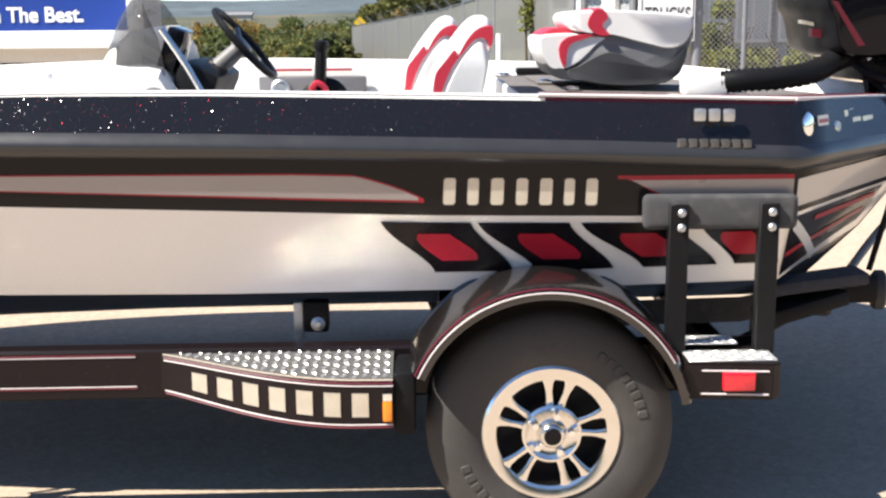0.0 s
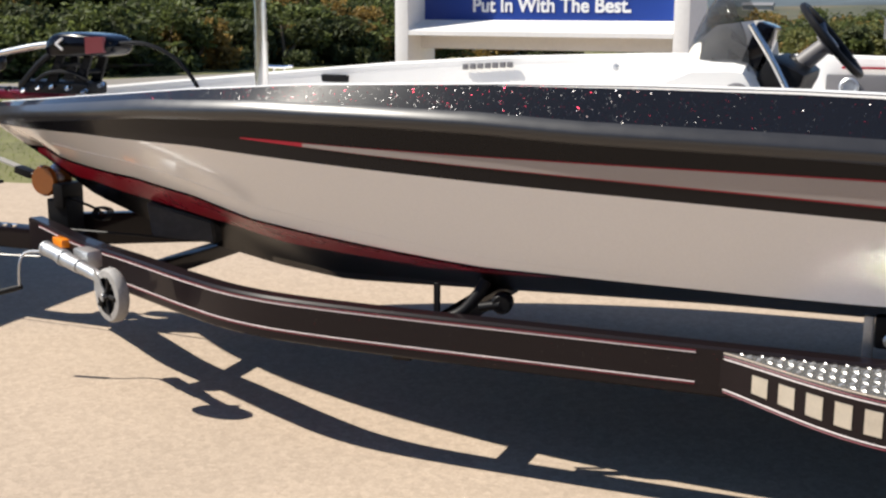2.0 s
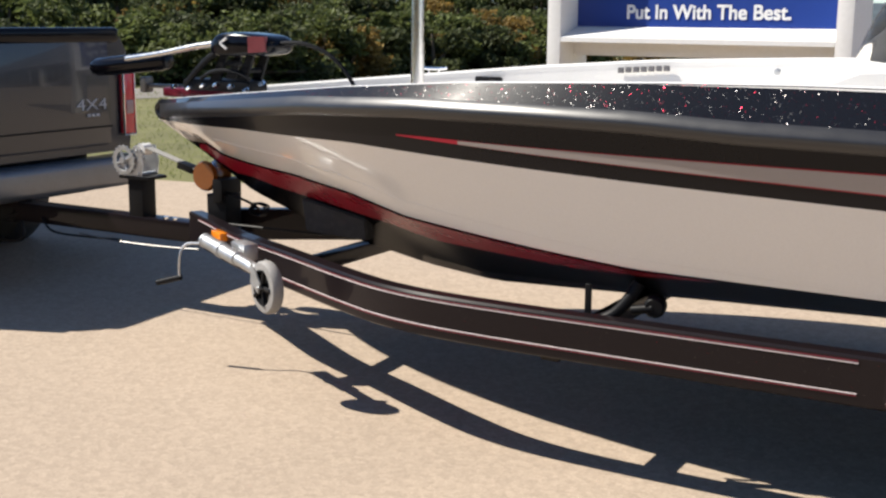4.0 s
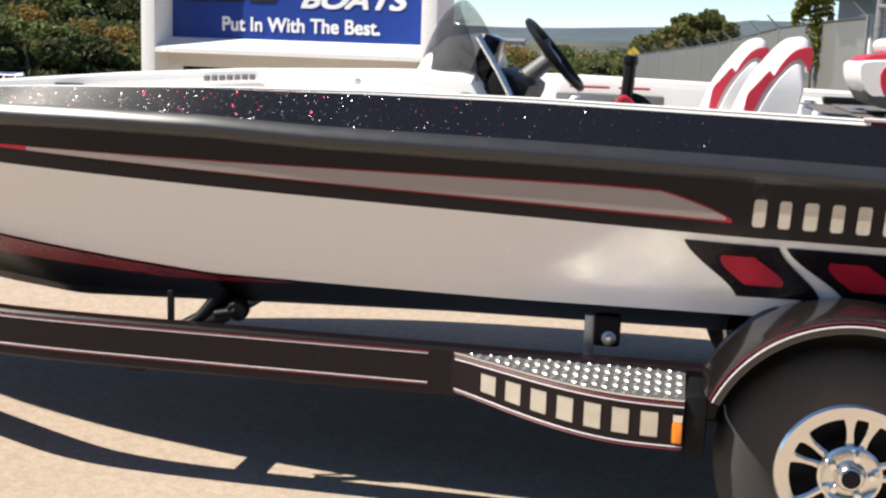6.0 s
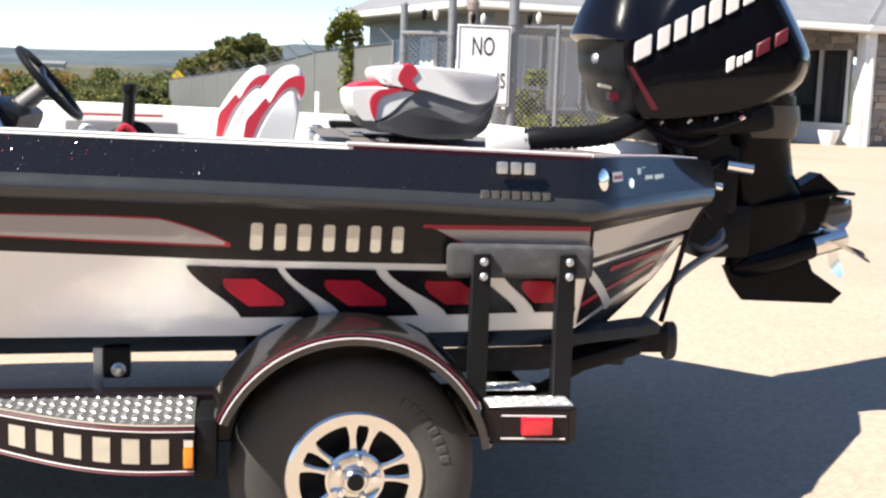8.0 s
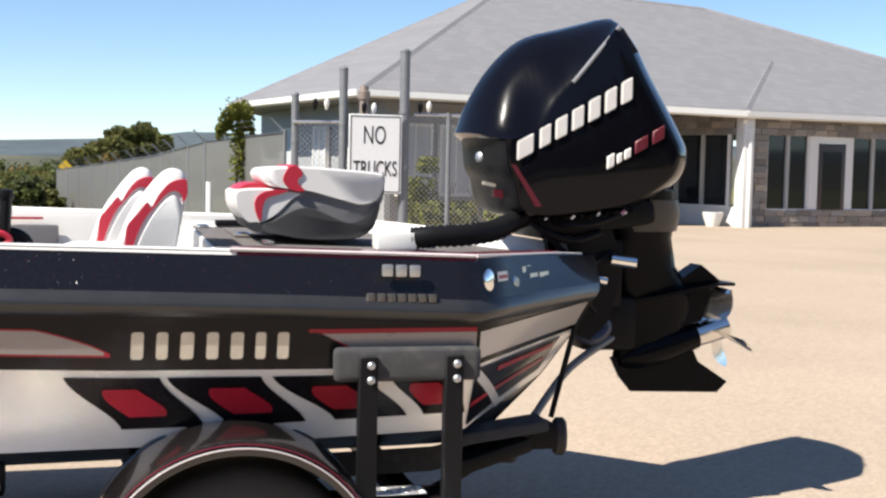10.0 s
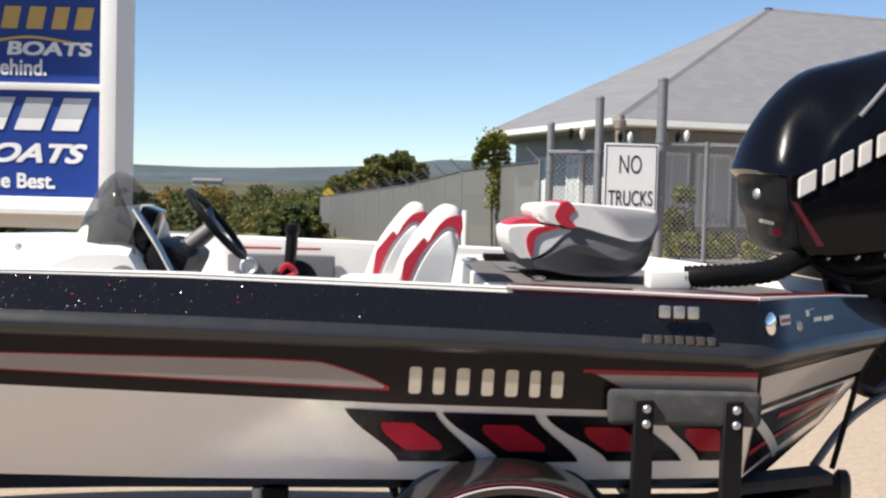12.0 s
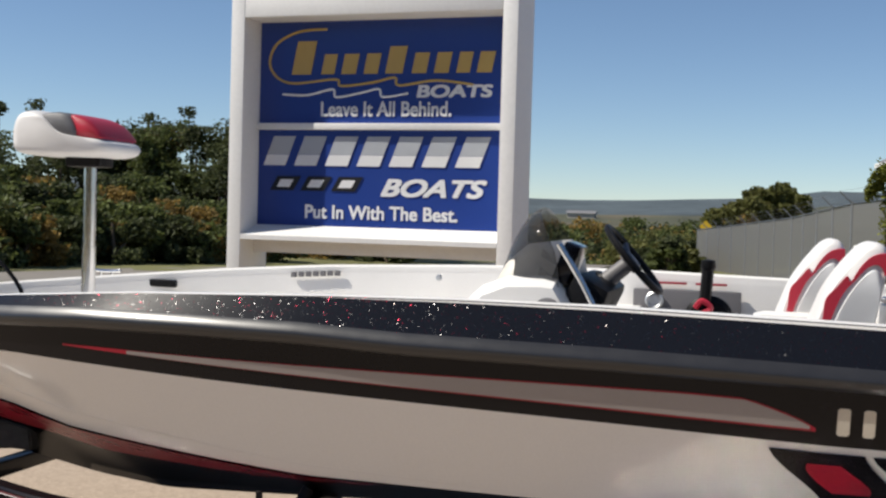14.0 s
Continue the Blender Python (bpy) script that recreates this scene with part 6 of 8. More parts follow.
def folded_seat():
    st = thing("folding_fishing_seat", (0.82, 4.30, 1.285), "white and grey vinyl fishing seat folded shut on the rear deck", "boat seat")
    y0, y1 = 4.07, 4.51
    bm = B()
    cushion(bm, [(0.577, 1.358), (0.614, 1.366), (0.686, 1.406), (0.738, 1.420), (0.781, 1.412), (0.823, 1.394), (0.898, 1.365), (0.941, 1.365), (0.983, 1.388), (1.030, 1.435), (1.012, 1.354), (0.976, 1.317), (0.921, 1.300), (0.814, 1.295), (0.709, 1.301), (0.636, 1.315), (0.581, 1.322)], y0 - 0.006, y1 + 0.006, 0.07, soft=0.08)
    part("seat_shell", bm, VINYL_DARK, st, "dark grey padded seat shell", 60)
    bm = B()
    cushion(bm, [(0.62, 1.36), (0.70, 1.40), (0.74, 1.41), (0.79, 1.40), (0.85, 1.37), (0.90, 1.35), (0.95, 1.35), (1.00, 1.385), (1.038, 1.44), (1.046, 1.50), (1.02, 1.47), (0.95, 1.445), (0.85, 1.46), (0.76, 1.478), (0.68, 1.472), (0.63, 1.43)], y0 + 0.004, y1 - 0.004, 0.06, soft=0.08)
    part("side_panel", bm, VINYL_GREY, st, "grey vinyl side panel", 60)
    bm = B()
    cushion(bm, [(0.486, 1.451), (0.489, 1.470), (0.516, 1.480), (0.603, 1.484), (0.680, 1.478), (0.735, 1.470), (0.70, 1.445), (0.65, 1.395), (0.60, 1.362), (0.577, 1.356), (0.562, 1.345), (0.530, 1.357), (0.505, 1.390), (0.490, 1.420)], y0, y1, 0.07, soft=0.08)
    part("seat", bm, VINYL, st, "white seat cushion", 60)
    bm = B()
    cushion(bm, [(0.512, 1.380), (0.530, 1.350), (0.545, 1.333), (0.580, 1.320), (0.600, 1.335), (0.575, 1.362), (0.540, 1.362)], y0 - 0.003, y1 + 0.003, 0.05, soft=0.08)
    part("front_lip", bm, VINYL_DARK, st, "dark grey front lip", 60)
    bm = B()
    cushion(bm, [(0.557, 1.430), (0.570, 1.458), (0.610, 1.478), (0.690, 1.482), (0.650, 1.466), (0.605, 1.450), (0.588, 1.420), (0.580, 1.362), (0.562, 1.395)], y0 - 0.008, y0 + 0.20, 0.04, soft=0.06)
    part("stripe", bm, VINYL_RED, st, "red vinyl stripe", 60)
    bm = B()
    cushion(bm, [(0.500, 1.478), (0.524, 1.494), (0.561, 1.503), (0.614, 1.500), (0.680, 1.484), (0.62, 1.478), (0.55, 1.474)], y0 + 0.08, y1 - 0.02, 0.05, soft=0.1)
    part("front_panel", bm, VINYL_RED, st, "red front panel", 60)
    bm = B()
    cushion(bm, [(0.580, 1.535), (0.598, 1.558), (0.685, 1.566), (0.748, 1.566), (0.896, 1.558), (1.025, 1.548), (1.048, 1.530), (1.046, 1.495), (1.026, 1.453), (0.995, 1.431), (0.952, 1.426), (0.898, 1.438), (0.834, 1.454), (0.792, 1.466), (0.737, 1.478), (0.686, 1.481), (0.634, 1.488), (0.594, 1.508)], y0 - 0.010, y1 + 0.010, 0.08, soft=0.10)
    part("backrest", bm, VINYL, st, "white folded backrest", 60)
    bm = B()
    cushion(bm, [(0.663, 1.540), (0.684, 1.569), (0.715, 1.569), (0.734, 1.540), (0.715, 1.519), (0.716, 1.502), (0.742, 1.474), (0.702, 1.474), (0.674, 1.489), (0.657, 1.514)], y0 - 0.016, y1 - 0.02, 0.06, soft=0.08)
    part("back_stripe", bm, VINYL_RED, st, "red stripe across the backrest", 60)
    bm = B()
    lathe(bm, (0.80, 4.29, 1.284), (0, 0, 1), [(0.07, 0), (0.07, 0.012), (0.045, 0.02), (0.045, 0.03)], 20)
    part("seat_mount", bm, BLACK_PLASTIC, st, "black swivel mount")


folded_seat()


def bow_seat():
    st = thing("bow_fishing_seat", (-2.94, 4.30, 1.11), "white and red saddle seat on a metal pole on deck", "boat seat")
    bm = B()
    cyl(bm, (-2.94, 4.30, 1.10), (-2.94, 4.30, 1.42), 0.030, seg=20)
    cyl(bm, (-2.94, 4.30, 1.40), (-2.94, 4.30, 1.775), 0.027, seg=20)
    part("pole", bm, ALLOY, st, "satin metal seat pole")
    bm = B()
    lathe(bm, (-2.94, 4.30, 1.105), (0, 0, 1), [(0.09, 0), (0.09, 0.012), (0.04, 0.025), (0.034, 0.05)], 24)
    part("pole_base", bm, BLACK_PLASTIC, st)
    bm = B()
    box(bm, -3.03, -2.86, 4.24, 4.36, 1.765, 1.815, 0.012)
    part("seat_mount", bm, BLACK_PLASTIC, st, "black seat mount")
    bm = B()
    cushion(bm, [(-3.238, 1.84), (-3.189, 1.812), (-2.992, 1.806), (-2.828, 1.806), (-2.766, 1.822), (-2.756, 1.855), (-2.795, 1.878), (-2.893, 1.89), (-2.992, 1.915), (-3.074, 1.985), (-3.148, 2.004), (-3.213, 1.985), (-3.240, 1.92)], 4.12, 4.46, 0.10)
    part("seat", bm, VINYL, st, "white saddle-shaped cushion", 60)
    bm = B()
    cushion(bm, [(-3.090, 1.985), (-3.041, 1.915), (-2.975, 1.888), (-2.910, 1.884), (-2.910, 1.93), (-2.951, 1.982), (-3.016, 1.995)], 4.13, 4.45, 0.05)
    part("side_panel", bm, VINYL_GREY, st, "grey vinyl panel", 60)
    bm = B()
    cushion(bm, [(-2.935, 1.89), (-2.861, 1.882), (-2.791, 1.88), (-2.828, 1.93), (-2.877, 1.966), (-2.951, 1.985), (-2.926, 1.93)], 4.14, 4.45, 0.05)
    part("stripe", bm, VINYL_RED, st, "dark red vinyl panel", 60)


bow_seat()


# ---------------------------------------------------------------- trolling motor
def trolling_motor():
    tm = thing("trolling_motor", (-4.1, 4.30, 1.10), "black electric trolling motor folded down on the bow deck", "trolling motor")
    bm = B()
    ax = Vector((1, 0.02, 0.10)).normalized()
    lathe(bm, (-4.88, 4.27, 1.255), ax, [(0.001, -0.02), (0.035, 0), (0.046, 0.03), (0.048, 0.12), (0.048, 0.46), (0.042, 0.50), (0.02, 0.51), (0.001, 0.51)], 24)
    part("motor_pod", bm, BLACK_GLOSS, tm, "black motor pod")
    bm = B()
    tube(bm, [(-4.62, 4.24, 1.305), (-4.40, 4.24, 1.335), (-4.18, 4.25, 1.375), (-4.06, 4.25, 1.39)], 0.016, 10)
    part("shaft", bm, ALLOY, tm, "bright metal shaft")
    bm = B()
    cushion(bm, [(-4.03, 1.375), (-4.0, 1.425), (-3.94, 1.447), (-3.80, 1.447), (-3.68, 1.43), (-3.645, 1.385), (-3.69, 1.345), (-3.85, 1.335), (-3.96, 1.335), (-4.015, 1.345)], 4.16, 4.38, 0.07)
    head = part("motor_head", bm, BLACK_GLOSS, tm, "glossy black control head", 60)
    bm = B()
    prism(bm, [(-3.77, 4.153, 1.355), (-3.675, 4.16, 1.362), (-3.675, 4.16, 1.432), (-3.77, 4.153, 1.430)], (0, 0.02, 0))
    part("red_panel", bm, mat("dull_red_panel", (0.16, 0.03, 0.035), 0.4, vary=0.15), head, "dull red panel")
    bm = B()
    for a, b in (((-3.90, 1.372), (-3.935, 1.397)), ((-3.935, 1.397), (-3.895, 1.422))):
        cyl(bm, (a[0], 4.154, a[1]), (b[0], 4.154, b[1]), 0.006, seg=8)
    part("arrow_mark", bm, WHITE_DECAL, head, "white arrow mark")
    bm = B()
    box(bm, -4.22, -3.80, 4.20, 4.34, 1.165, 1.225, 0.02)
    tube(bm, [(-4.20, 4.21, 1.20), (-4.08, 4.20, 1.30), (-3.98, 4.21, 1.36), (-3.90, 4.24, 1.36)], 0.017, 8)
    for x0, x1 in ((-4.02, -3.96), (-3.86, -3.80)):
        for y in (4.215, 4.325):
            prism(bm, [(x0 - 0.03, y - 0.008, 1.22), (x0 + 0.03, y - 0.008, 1.22), (x1 + 0.02, y - 0.008, 1.345), (x1 - 0.02, y - 0.008, 1.345)], (0, 0.016, 0))
    cyl(bm, (-3.97, 4.20, 1.30), (-3.97, 4.34, 1.30), 0.016, seg=12)
    cyl(bm, (-3.83, 4.20, 1.27), (-3.83, 4.34, 1.27), 0.013, seg=12)
    tube(bm, [(-4.10, 4.20, 1.225), (-4.02, 4.195, 1.262), (-3.90, 4.195, 1.268), (-3.80, 4.20, 1.232)], 0.010, 8)
    part("mount", bm, BLACK_PLASTIC, tm, "black folding mount")
    bm = B()
    box(bm, -4.36, -3.98, 4.21, 4.33, 1.13, 1.175, 0.012)
    part("base_plate", bm, MAROON, tm, "dark red base plate")
    bm = B()
    box(bm, -4.55, -4.51, 4.25, 4.31, 1.14, 1.22, 0.010)
    box(bm, -4.56, -4.30, 4.265, 4.305, 1.165, 1.185, 0.006)
    part("shaft_rest", bm, DULL_BADGE, tm, "metal shaft rest")
    bm = B()
    tube(bm, [(-3.66, 4.25, 1.40), (-3.52, 4.26, 1.40), (-3.38, 4.28, 1.34), (-3.28, 4.30, 1.22), (-3.27, 4.30, 1.13)], 0.010, 8)
    part("power_cable", bm, BLACK_PLASTIC, tm, "black power cable")
    bm = B()
    lathe(bm, (-3.30, 4.30, 1.09), (0, 0, 1), [(0.11, 0), (0.11, 0.05), (0.09, 0.07), (0.001, 0.07)], 20)
    part("foot_pedal", bm, BLACK_PLASTIC, tm, "black foot pedal")
    rnd = random.Random(7)
    for k in range(7):
        bm = B()
        p = Vector((-4.28 + 0.09 * k, 4.19 + 0.02 * rnd.random(), 1.17 + 0.05 * rnd.random()))
        cyl(bm, p, p + Vector((0.03, -0.01, 0.01)), 0.011, seg=8)
        part("bolt", bm, CHROME, tm, "small bright bolt")


trolling_motor()

# ---------------------------------------------------------------- roadside sign
def build_sign():
    a = radians(-4.0)
    M = Matrix.Translation((-4.585, 9.811, 0)) @ Matrix.Rotation(a, 4, "Z")
    g = ground_z(-3.5, 10)
    sg = thing("roadside_sign", (-3.5, 10.1, g), "large white-framed sign with two blue boat-maker panels", "sign")
    W, Z0, Z1 = 2.40, 1.465, 3.312
    for u0, u1 in ((-0.13, 0.0), (W, W + 0.13)):
        bm = B()
        box(bm, u0, u1, -0.32, 0.20, g - 0.05, 3.50, 0.005, M)
        part("post", bm, SIGN_WHITE, sg, "square white post")
    bm = B()
    box(bm, 0.002, W - 0.002, -0.318, 0.20, Z1, 3.495, 0.005, M)
    part("top_beam", bm, SIGN_WHITE, sg, "white top beam")
    bm = B()
    prism(bm, [M @ Vector(p) for p in ((0.06, 0.0, 3.497), (W - 0.06, 0.0, 3.497), (W - 0.10, 0.0, 3.86), (0.10, 0.0, 3.86))], M.to_3x3() @ Vector((0, -0.22, 0)))
    part("crown", bm, SIGN_WHITE, sg, "white crown board")
    bm = B()
    prism(bm, [M @ Vector(p) for p in ((0.002, -0.318, 1.335), (0.002, -0.318, 1.375), (0.002, 0.0, 1.468), (0.002, 0.15, 1.468), (0.002, 0.15, 1.335))], M.to_3x3() @ Vector((W - 0.004, 0, 0)))
    part("ledge", bm, SIGN_WHITE, sg, "sloping white ledge below the panels")
    bm = B()
    box(bm, 0.002, W - 0.002, -0.06, 0.12, 1.215, 1.334, 0.006, M)
    part("lower_beam", bm, SIGN_WHITE, sg)
    bm = B()
    box(bm, 0.0, W, 0.03, 0.10, Z0, Z1, 0, M)
    part("back_board", bm, SIGN_WHITE, sg)
    for z0, z1, nm in ((2.395, Z1, "upper"), (Z0, 2.335, "lower")):
        bm = B()
        box(bm, 0.002, W - 0.002, 0.0, 0.029, z0, z1, 0, M)
        part("panel", bm, SIGN_BLUE, sg, "glossy blue sign panel")
    bm = B()
    box(bm, 0.002, W - 0.002, -0.05, 0.03, 2.336, 2.394, 0.006, M)
    part("mid_rail", bm, SIGN_WHITE, sg, "white rail between the panels")
    F = M @ pose(0, -0.004, 0, 90, 0, 0) @ Matrix.Diagonal((1.072, 1, 1, 1))

    def words(txt, u, z, h, w, m, shear=0.0, off=0.0):
        text_mesh("lettering", txt, h, F @ Matrix.Translation((u, z, 0)), m, sg, shear, w, 0.002, off * 0.7)

    def block(u, z, w, h, m, sh=0.0, name="name_block", lift=0.0):
        bm = B()
        pts = [(u, z), (u + w, z), (u + w + sh * h, z + h), (u + sh * h, z + h)]
        prism(bm, [F @ Vector((p, q, 0.001 + lift)) for p, q in pts], M.to_3x3() @ Vector((0, -0.003, 0)))
        part(name, bm, m, sg, "plain block of sign lettering")

    words("BOATS", 1.76, 2.62, 0.112, 0.65, SIGN_INK, 0.12, 0.045)
    words("Leave It All Behind.", 1.16, 2.455, 0.135, 1.16, SIGN_INK, 0.0, 0.03)
    words("BOATS", 1.60, 1.745, 0.16, 0.92, SIGN_INK, 0.35, 0.045)
    words("Put In With The Best.", 1.135, 1.535, 0.125, 1.36, SIGN_INK, 0.0, 0.035)
    # gold and silver maker's names as plain slanted blocks
    u = 0.30
    for w, h in ((0.27, 0.30), (0.18, 0.18), (0.20, 0.18), (0.19, 0.18), (0.23, 0.24), (0.19, 0.18), (0.19, 0.18), (0.17, 0.18), (0.19, 0.18)):
        block(u, 2.835, w * 0.66, h, SIGN_GOLD, 0.18)
        u += w * 1.015
    u = 0.09
    for k in range(7):
        block(u, 2.113, 0.205, 0.165, SIGN_SILVER, 0.36)
        block(u - 0.036, 2.012, 0.205, 0.098, SIGN_INK, 0.36)
        u += 0.288
    for k in range(3):
        block(0.12 + 0.285 * k, 1.785, 0.22, 0.13, SIGN_BLACK, 0.55, "mark")
        block(0.185 + 0.285 * k, 1.815, 0.12, 0.07, SIGN_INK, 0.55, "mark", 0.004)
    # swoosh lines
    for m, pts, r in ((SIGN_GOLD, [(0.62, 3.24), (0.35, 3.22), (0.14, 3.10), (0.10, 2.90), (0.28, 2.76), (0.70, 2.79), (0.76, 2.73), (1.05, 2.76), (1.24, 2.80), (1.28, 2.73), (1.60, 2.77), (1.92, 2.73)], 0.012),
                      (SIGN_INK, [(0.22, 2.66), (0.45, 2.65), (0.68, 2.70), (0.72, 2.63), (0.95, 2.67), (1.10, 2.70), (1.14, 2.63), (1.36, 2.66)], 0.011)):
        bm = B()
        tube(bm, [F @ Vector((p, q, 0.0)) for p, q in pts], r, 6)
        part("swoosh", bm, m, sg, "thin swoosh line")


build_sign()


# ---------------------------------------------------------------- fences
def chain_link(bm, p, q, z0, z1, g, wire):
    """Crossed slanted wires between two posts."""
    p, q = Vector(p), Vector(q)
    L = (q - p).length
    d = (q - p) / L
    n = Vector((-d.y, d.x, 0)) * wire
    H = z1 - z0
    for e in (-1, 1):
        k = -H
        while k < L:
            a, b = max(0.0, k), min(L, k + H)
            if b > a:
                za, zb = (a - k, b - k) if e > 0 else (H - (a - k), H - (b - k))
                A, Bq = p + d * a + Vector((0, 0, z0 + za)), p + d * b + Vector((0, 0, z0 + zb))
                w = Vector((0, 0, wire * 1.2))
                vs = [bm.verts.new(v) for v in (A - w + n * e, A + w + n * e, Bq + w + n * e, Bq - w + n * e)]
                bm.faces.new(vs)
            k += g


def build_fence():
    near = thing("chain_link_gate", (5.5, 23.0, 0.3), "galvanised chain-link gate panel beside tall steel posts", "fence")
    g = 0.29
    for x, y, h, r in ((5.51, 23.0, 3.92, 0.10), (4.29, 23.1, 3.53, 0.085), (3.36, 23.3, 3.0, 0.075)):
        bm = B()
        cyl(bm, (x, y, g), (x, y, h), r, seg=20)
        lathe(bm, (x, y, h), (0, 0, 1), [(r * 1.08, -0.03), (r * 1.08, 0.0), (r * 0.7, 0.035), (0.001, 0.05)], 20)
        p = part("post", bm, POST, near, "tall round galvanised post")
        for z in (h * 0.68, h * 0.40):
            bm = B()
            lathe(bm, (x, y, z), (0, 0, 1), [(r * 1.15, 0), (r * 1.15, 0.06), (r, 0.065)], 20)
            part("clamp", bm, POST, p, "band clamp")
    for x in (6.46, 9.2):
        bm = B()
        cyl(bm, (x, 23.1, g), (x, 23.1, 2.72), 0.05, seg=14)
        part("gate_post", bm, POST, near)
    for z in (2.67, 0.36):
        bm = B()
        cyl(bm, (5.75, 23.1, z), (9.2, 23.1, z), 0.035, seg=10)
        part("rail", bm, GALV, near, "galvanised fence rail")
    bm = B()
    chain_link(bm, (5.62, 23.08, 0), (9.2, 23.08, 0), 0.38, 2.64, 0.105, 0.0055)
    tagged(part("mesh", bm, GALV, near, "woven chain-link wire"), kind="stuff")
    bm = B()
    cyl(bm, (3.3, 23.2, 2.45), (5.4, 23.05, 2.50), 0.035, seg=10)
    part("cross_rail", bm, GALV, near)
    bm = B()
    chain_link(bm, (3.36, 23.25, 0), (5.45, 23.03, 0), 0.38, 2.42, 0.105, 0.0055)
    tagged(part("mesh", bm, GALV, near, "woven chain-link wire"), kind="stuff")
    # small white and dark fittings along the top rail
    for x, z in ((5.85, 2.83), (6.03, 2.85), (3.72, 2.83), (3.95, 2.84), (4.7, 2.79), (4.9, 2.78)):
        bm = B()
        lathe(bm, (x, 23.05, z), (0, -0.3, 1), [(0.02, -0.14), (0.05, -0.05), (0.055, 0.03), (0.02, 0.09), (0.001, 0.1)], 12)
        part("end_cap", bm, SIGN_WHITE if x in (6.03, 4.9, 3.95) else BLACK_PLASTIC, near, "small post fitting")
    # long fence running away, with slatted mesh and raked barbed-wire arms
    pts = [(3.2, 23.6), (1.95, 28.5), (0.9, 39.0), (-0.6, 47.0), (-3.05, 60.0)]
    lf = thing("boundary_fence", (0.5, 40, 0.29), "long grey slatted chain-link fence with barbed-wire arms", "fence")
    path = []
    for (x0, y0), (x1, y1) in zip(pts, pts[1:]):
        n = max(1, round(math.hypot(x1 - x0, y1 - y0) / 3.0))
        path += [(x0 + (x1 - x0) * k / n, y0 + (y1 - y0) * k / n) for k in range(n)]
    path.append(pts[-1])
    zg = lambda x, y: ground_z(x, y)
    top = lambda x, y: 2.25 - 1.05 * max(0, (y - 24)) / 36
    for x, y in path:
        bm = B()
        cyl(bm, (x, y, zg(x, y) - 0.1), (x, y, top(x, y) + 0.05), 0.035, seg=10)
        cyl(bm, (x, y, top(x, y)), (x - 0.28, y + 0.05, top(x, y) + 0.28), 0.018, seg=8)
        part("post", bm, POST, lf, "fence post with a raked arm")
    bm = B()
    for (x0, y0), (x1, y1) in zip(path, path[1:]):
        loft(bm, [[(x0, y0, zg(x0, y0) - 0.05), (x0, y0, top(x0, y0)), (x0 + 0.02, y0, top(x0, y0)), (x0 + 0.02, y0, zg(x0, y0) - 0.05)],
                  [(x1, y1, zg(x1, y1) - 0.05), (x1, y1, top(x1, y1)), (x1 + 0.02, y1, top(x1, y1)), (x1 + 0.02, y1, zg(x1, y1) - 0.05)]])
    part("slat_screen", bm, glass_mat("woven_slat_grey", (0.17, 0.168, 0.162), 0.6, 0.66), lf, "grey privacy screen of the fence")
    bm = B()
    for f in (0.33, 0.66, 1.0):
        for (x0, y0), (x1, y1) in zip(path, path[1:]):
            cyl(bm, (x0 - 0.28 * f, y0, top(x0, y0) + 0.28 * f), (x1 - 0.28 * f, y1, top(x1, y1) + 0.28 * f), 0.003, seg=5)
    part("barbed_wire", bm, POST, lf, "strands of barbed wire")
    bm = B()
    tube(bm, [(x, y, top(x, y)) for x, y in path], 0.022, 8, 1)
    part("top_rail", bm, POST, lf)
    # yellow diamond sign at the far end
    ys = thing("warning_sign", (-2.7, 59.5, ground_z(-2.7, 59.5)), "yellow diamond warning sign on a post by the fence", "traffic sign")
    bm = B()
    prism(bm, [(-2.65, 59.4, 1.06), (-2.34, 59.4, 1.37), (-2.65, 59.4, 1.68), (-2.96, 59.4, 1.37)], (0, 0.02, 0))
    part("sign_face", bm, TRAFFIC_YELLOW, ys, "yellow diamond sheet")
    bm = B()
    cyl(bm, (-2.65, 59.46, ground_z(-2.7, 59.5) - 0.2), (-2.65, 59.46, 1.6), 0.04)
    part("post", bm, GALV, ys)
    # NO TRUCKS board on the tall posts
    nt = thing("no_trucks_sign", (4.9, 22.86, 1.07), "white rectangular NO TRUCKS sign fixed to steel posts", "traffic sign")
    bm = B()
    box(bm, 4.365, 5.435, 22.86, 22.875, 1.07, 2.635, 0.007, seg=1)
    part("sign_face", bm, SIGN_INK, nt, "white sheet")
    bm = B()
    for x0, x1, z0, z1 in ((4.395, 5.405, 2.585, 2.602), (4.395, 5.405, 1.10, 1.117), (4.395, 4.412, 1.117, 2.585), (5.388, 5.405, 1.117, 2.585)):
        box(bm, x0, x1, 22.854, 22.862, z0, z1)
    part("border", bm, SIGN_BLACK, nt, "black border line")
    text_mesh("lettering", "NO", 0.36, pose(4.885, 22.857, 2.05, 90, 0, 0), SIGN_BLACK, nt, width=0.44)
    text_mesh("lettering", "TRUCKS", 0.30, pose(4.90, 22.857, 1.42, 90, 0, 0), SIGN_BLACK, nt, width=0.88, bold=0.003)
    # short white bollard and the red notice behind the gate
    bm = B()
    cyl(bm, (1.75, 24.0, 0.25), (1.75, 24.0, 1.23), 0.07, seg=16)
    single("bollard", bm, SIGN_WHITE, "short white marker post by the fence", "bollard")
    # pipe stack
    bm = B()
    cyl(bm, (4.98, 24.5, 0.29), (4.98, 24.5, 3.1), 0.10, seg=16)
    lathe(bm, (4.98, 24.5, 3.0), (0, 0, 1), [(0.10, 0), (0.13, 0.02), (0.13, 0.18), (0.10, 0.2), (0.09, 0.30), (0.001, 0.33)], 16)
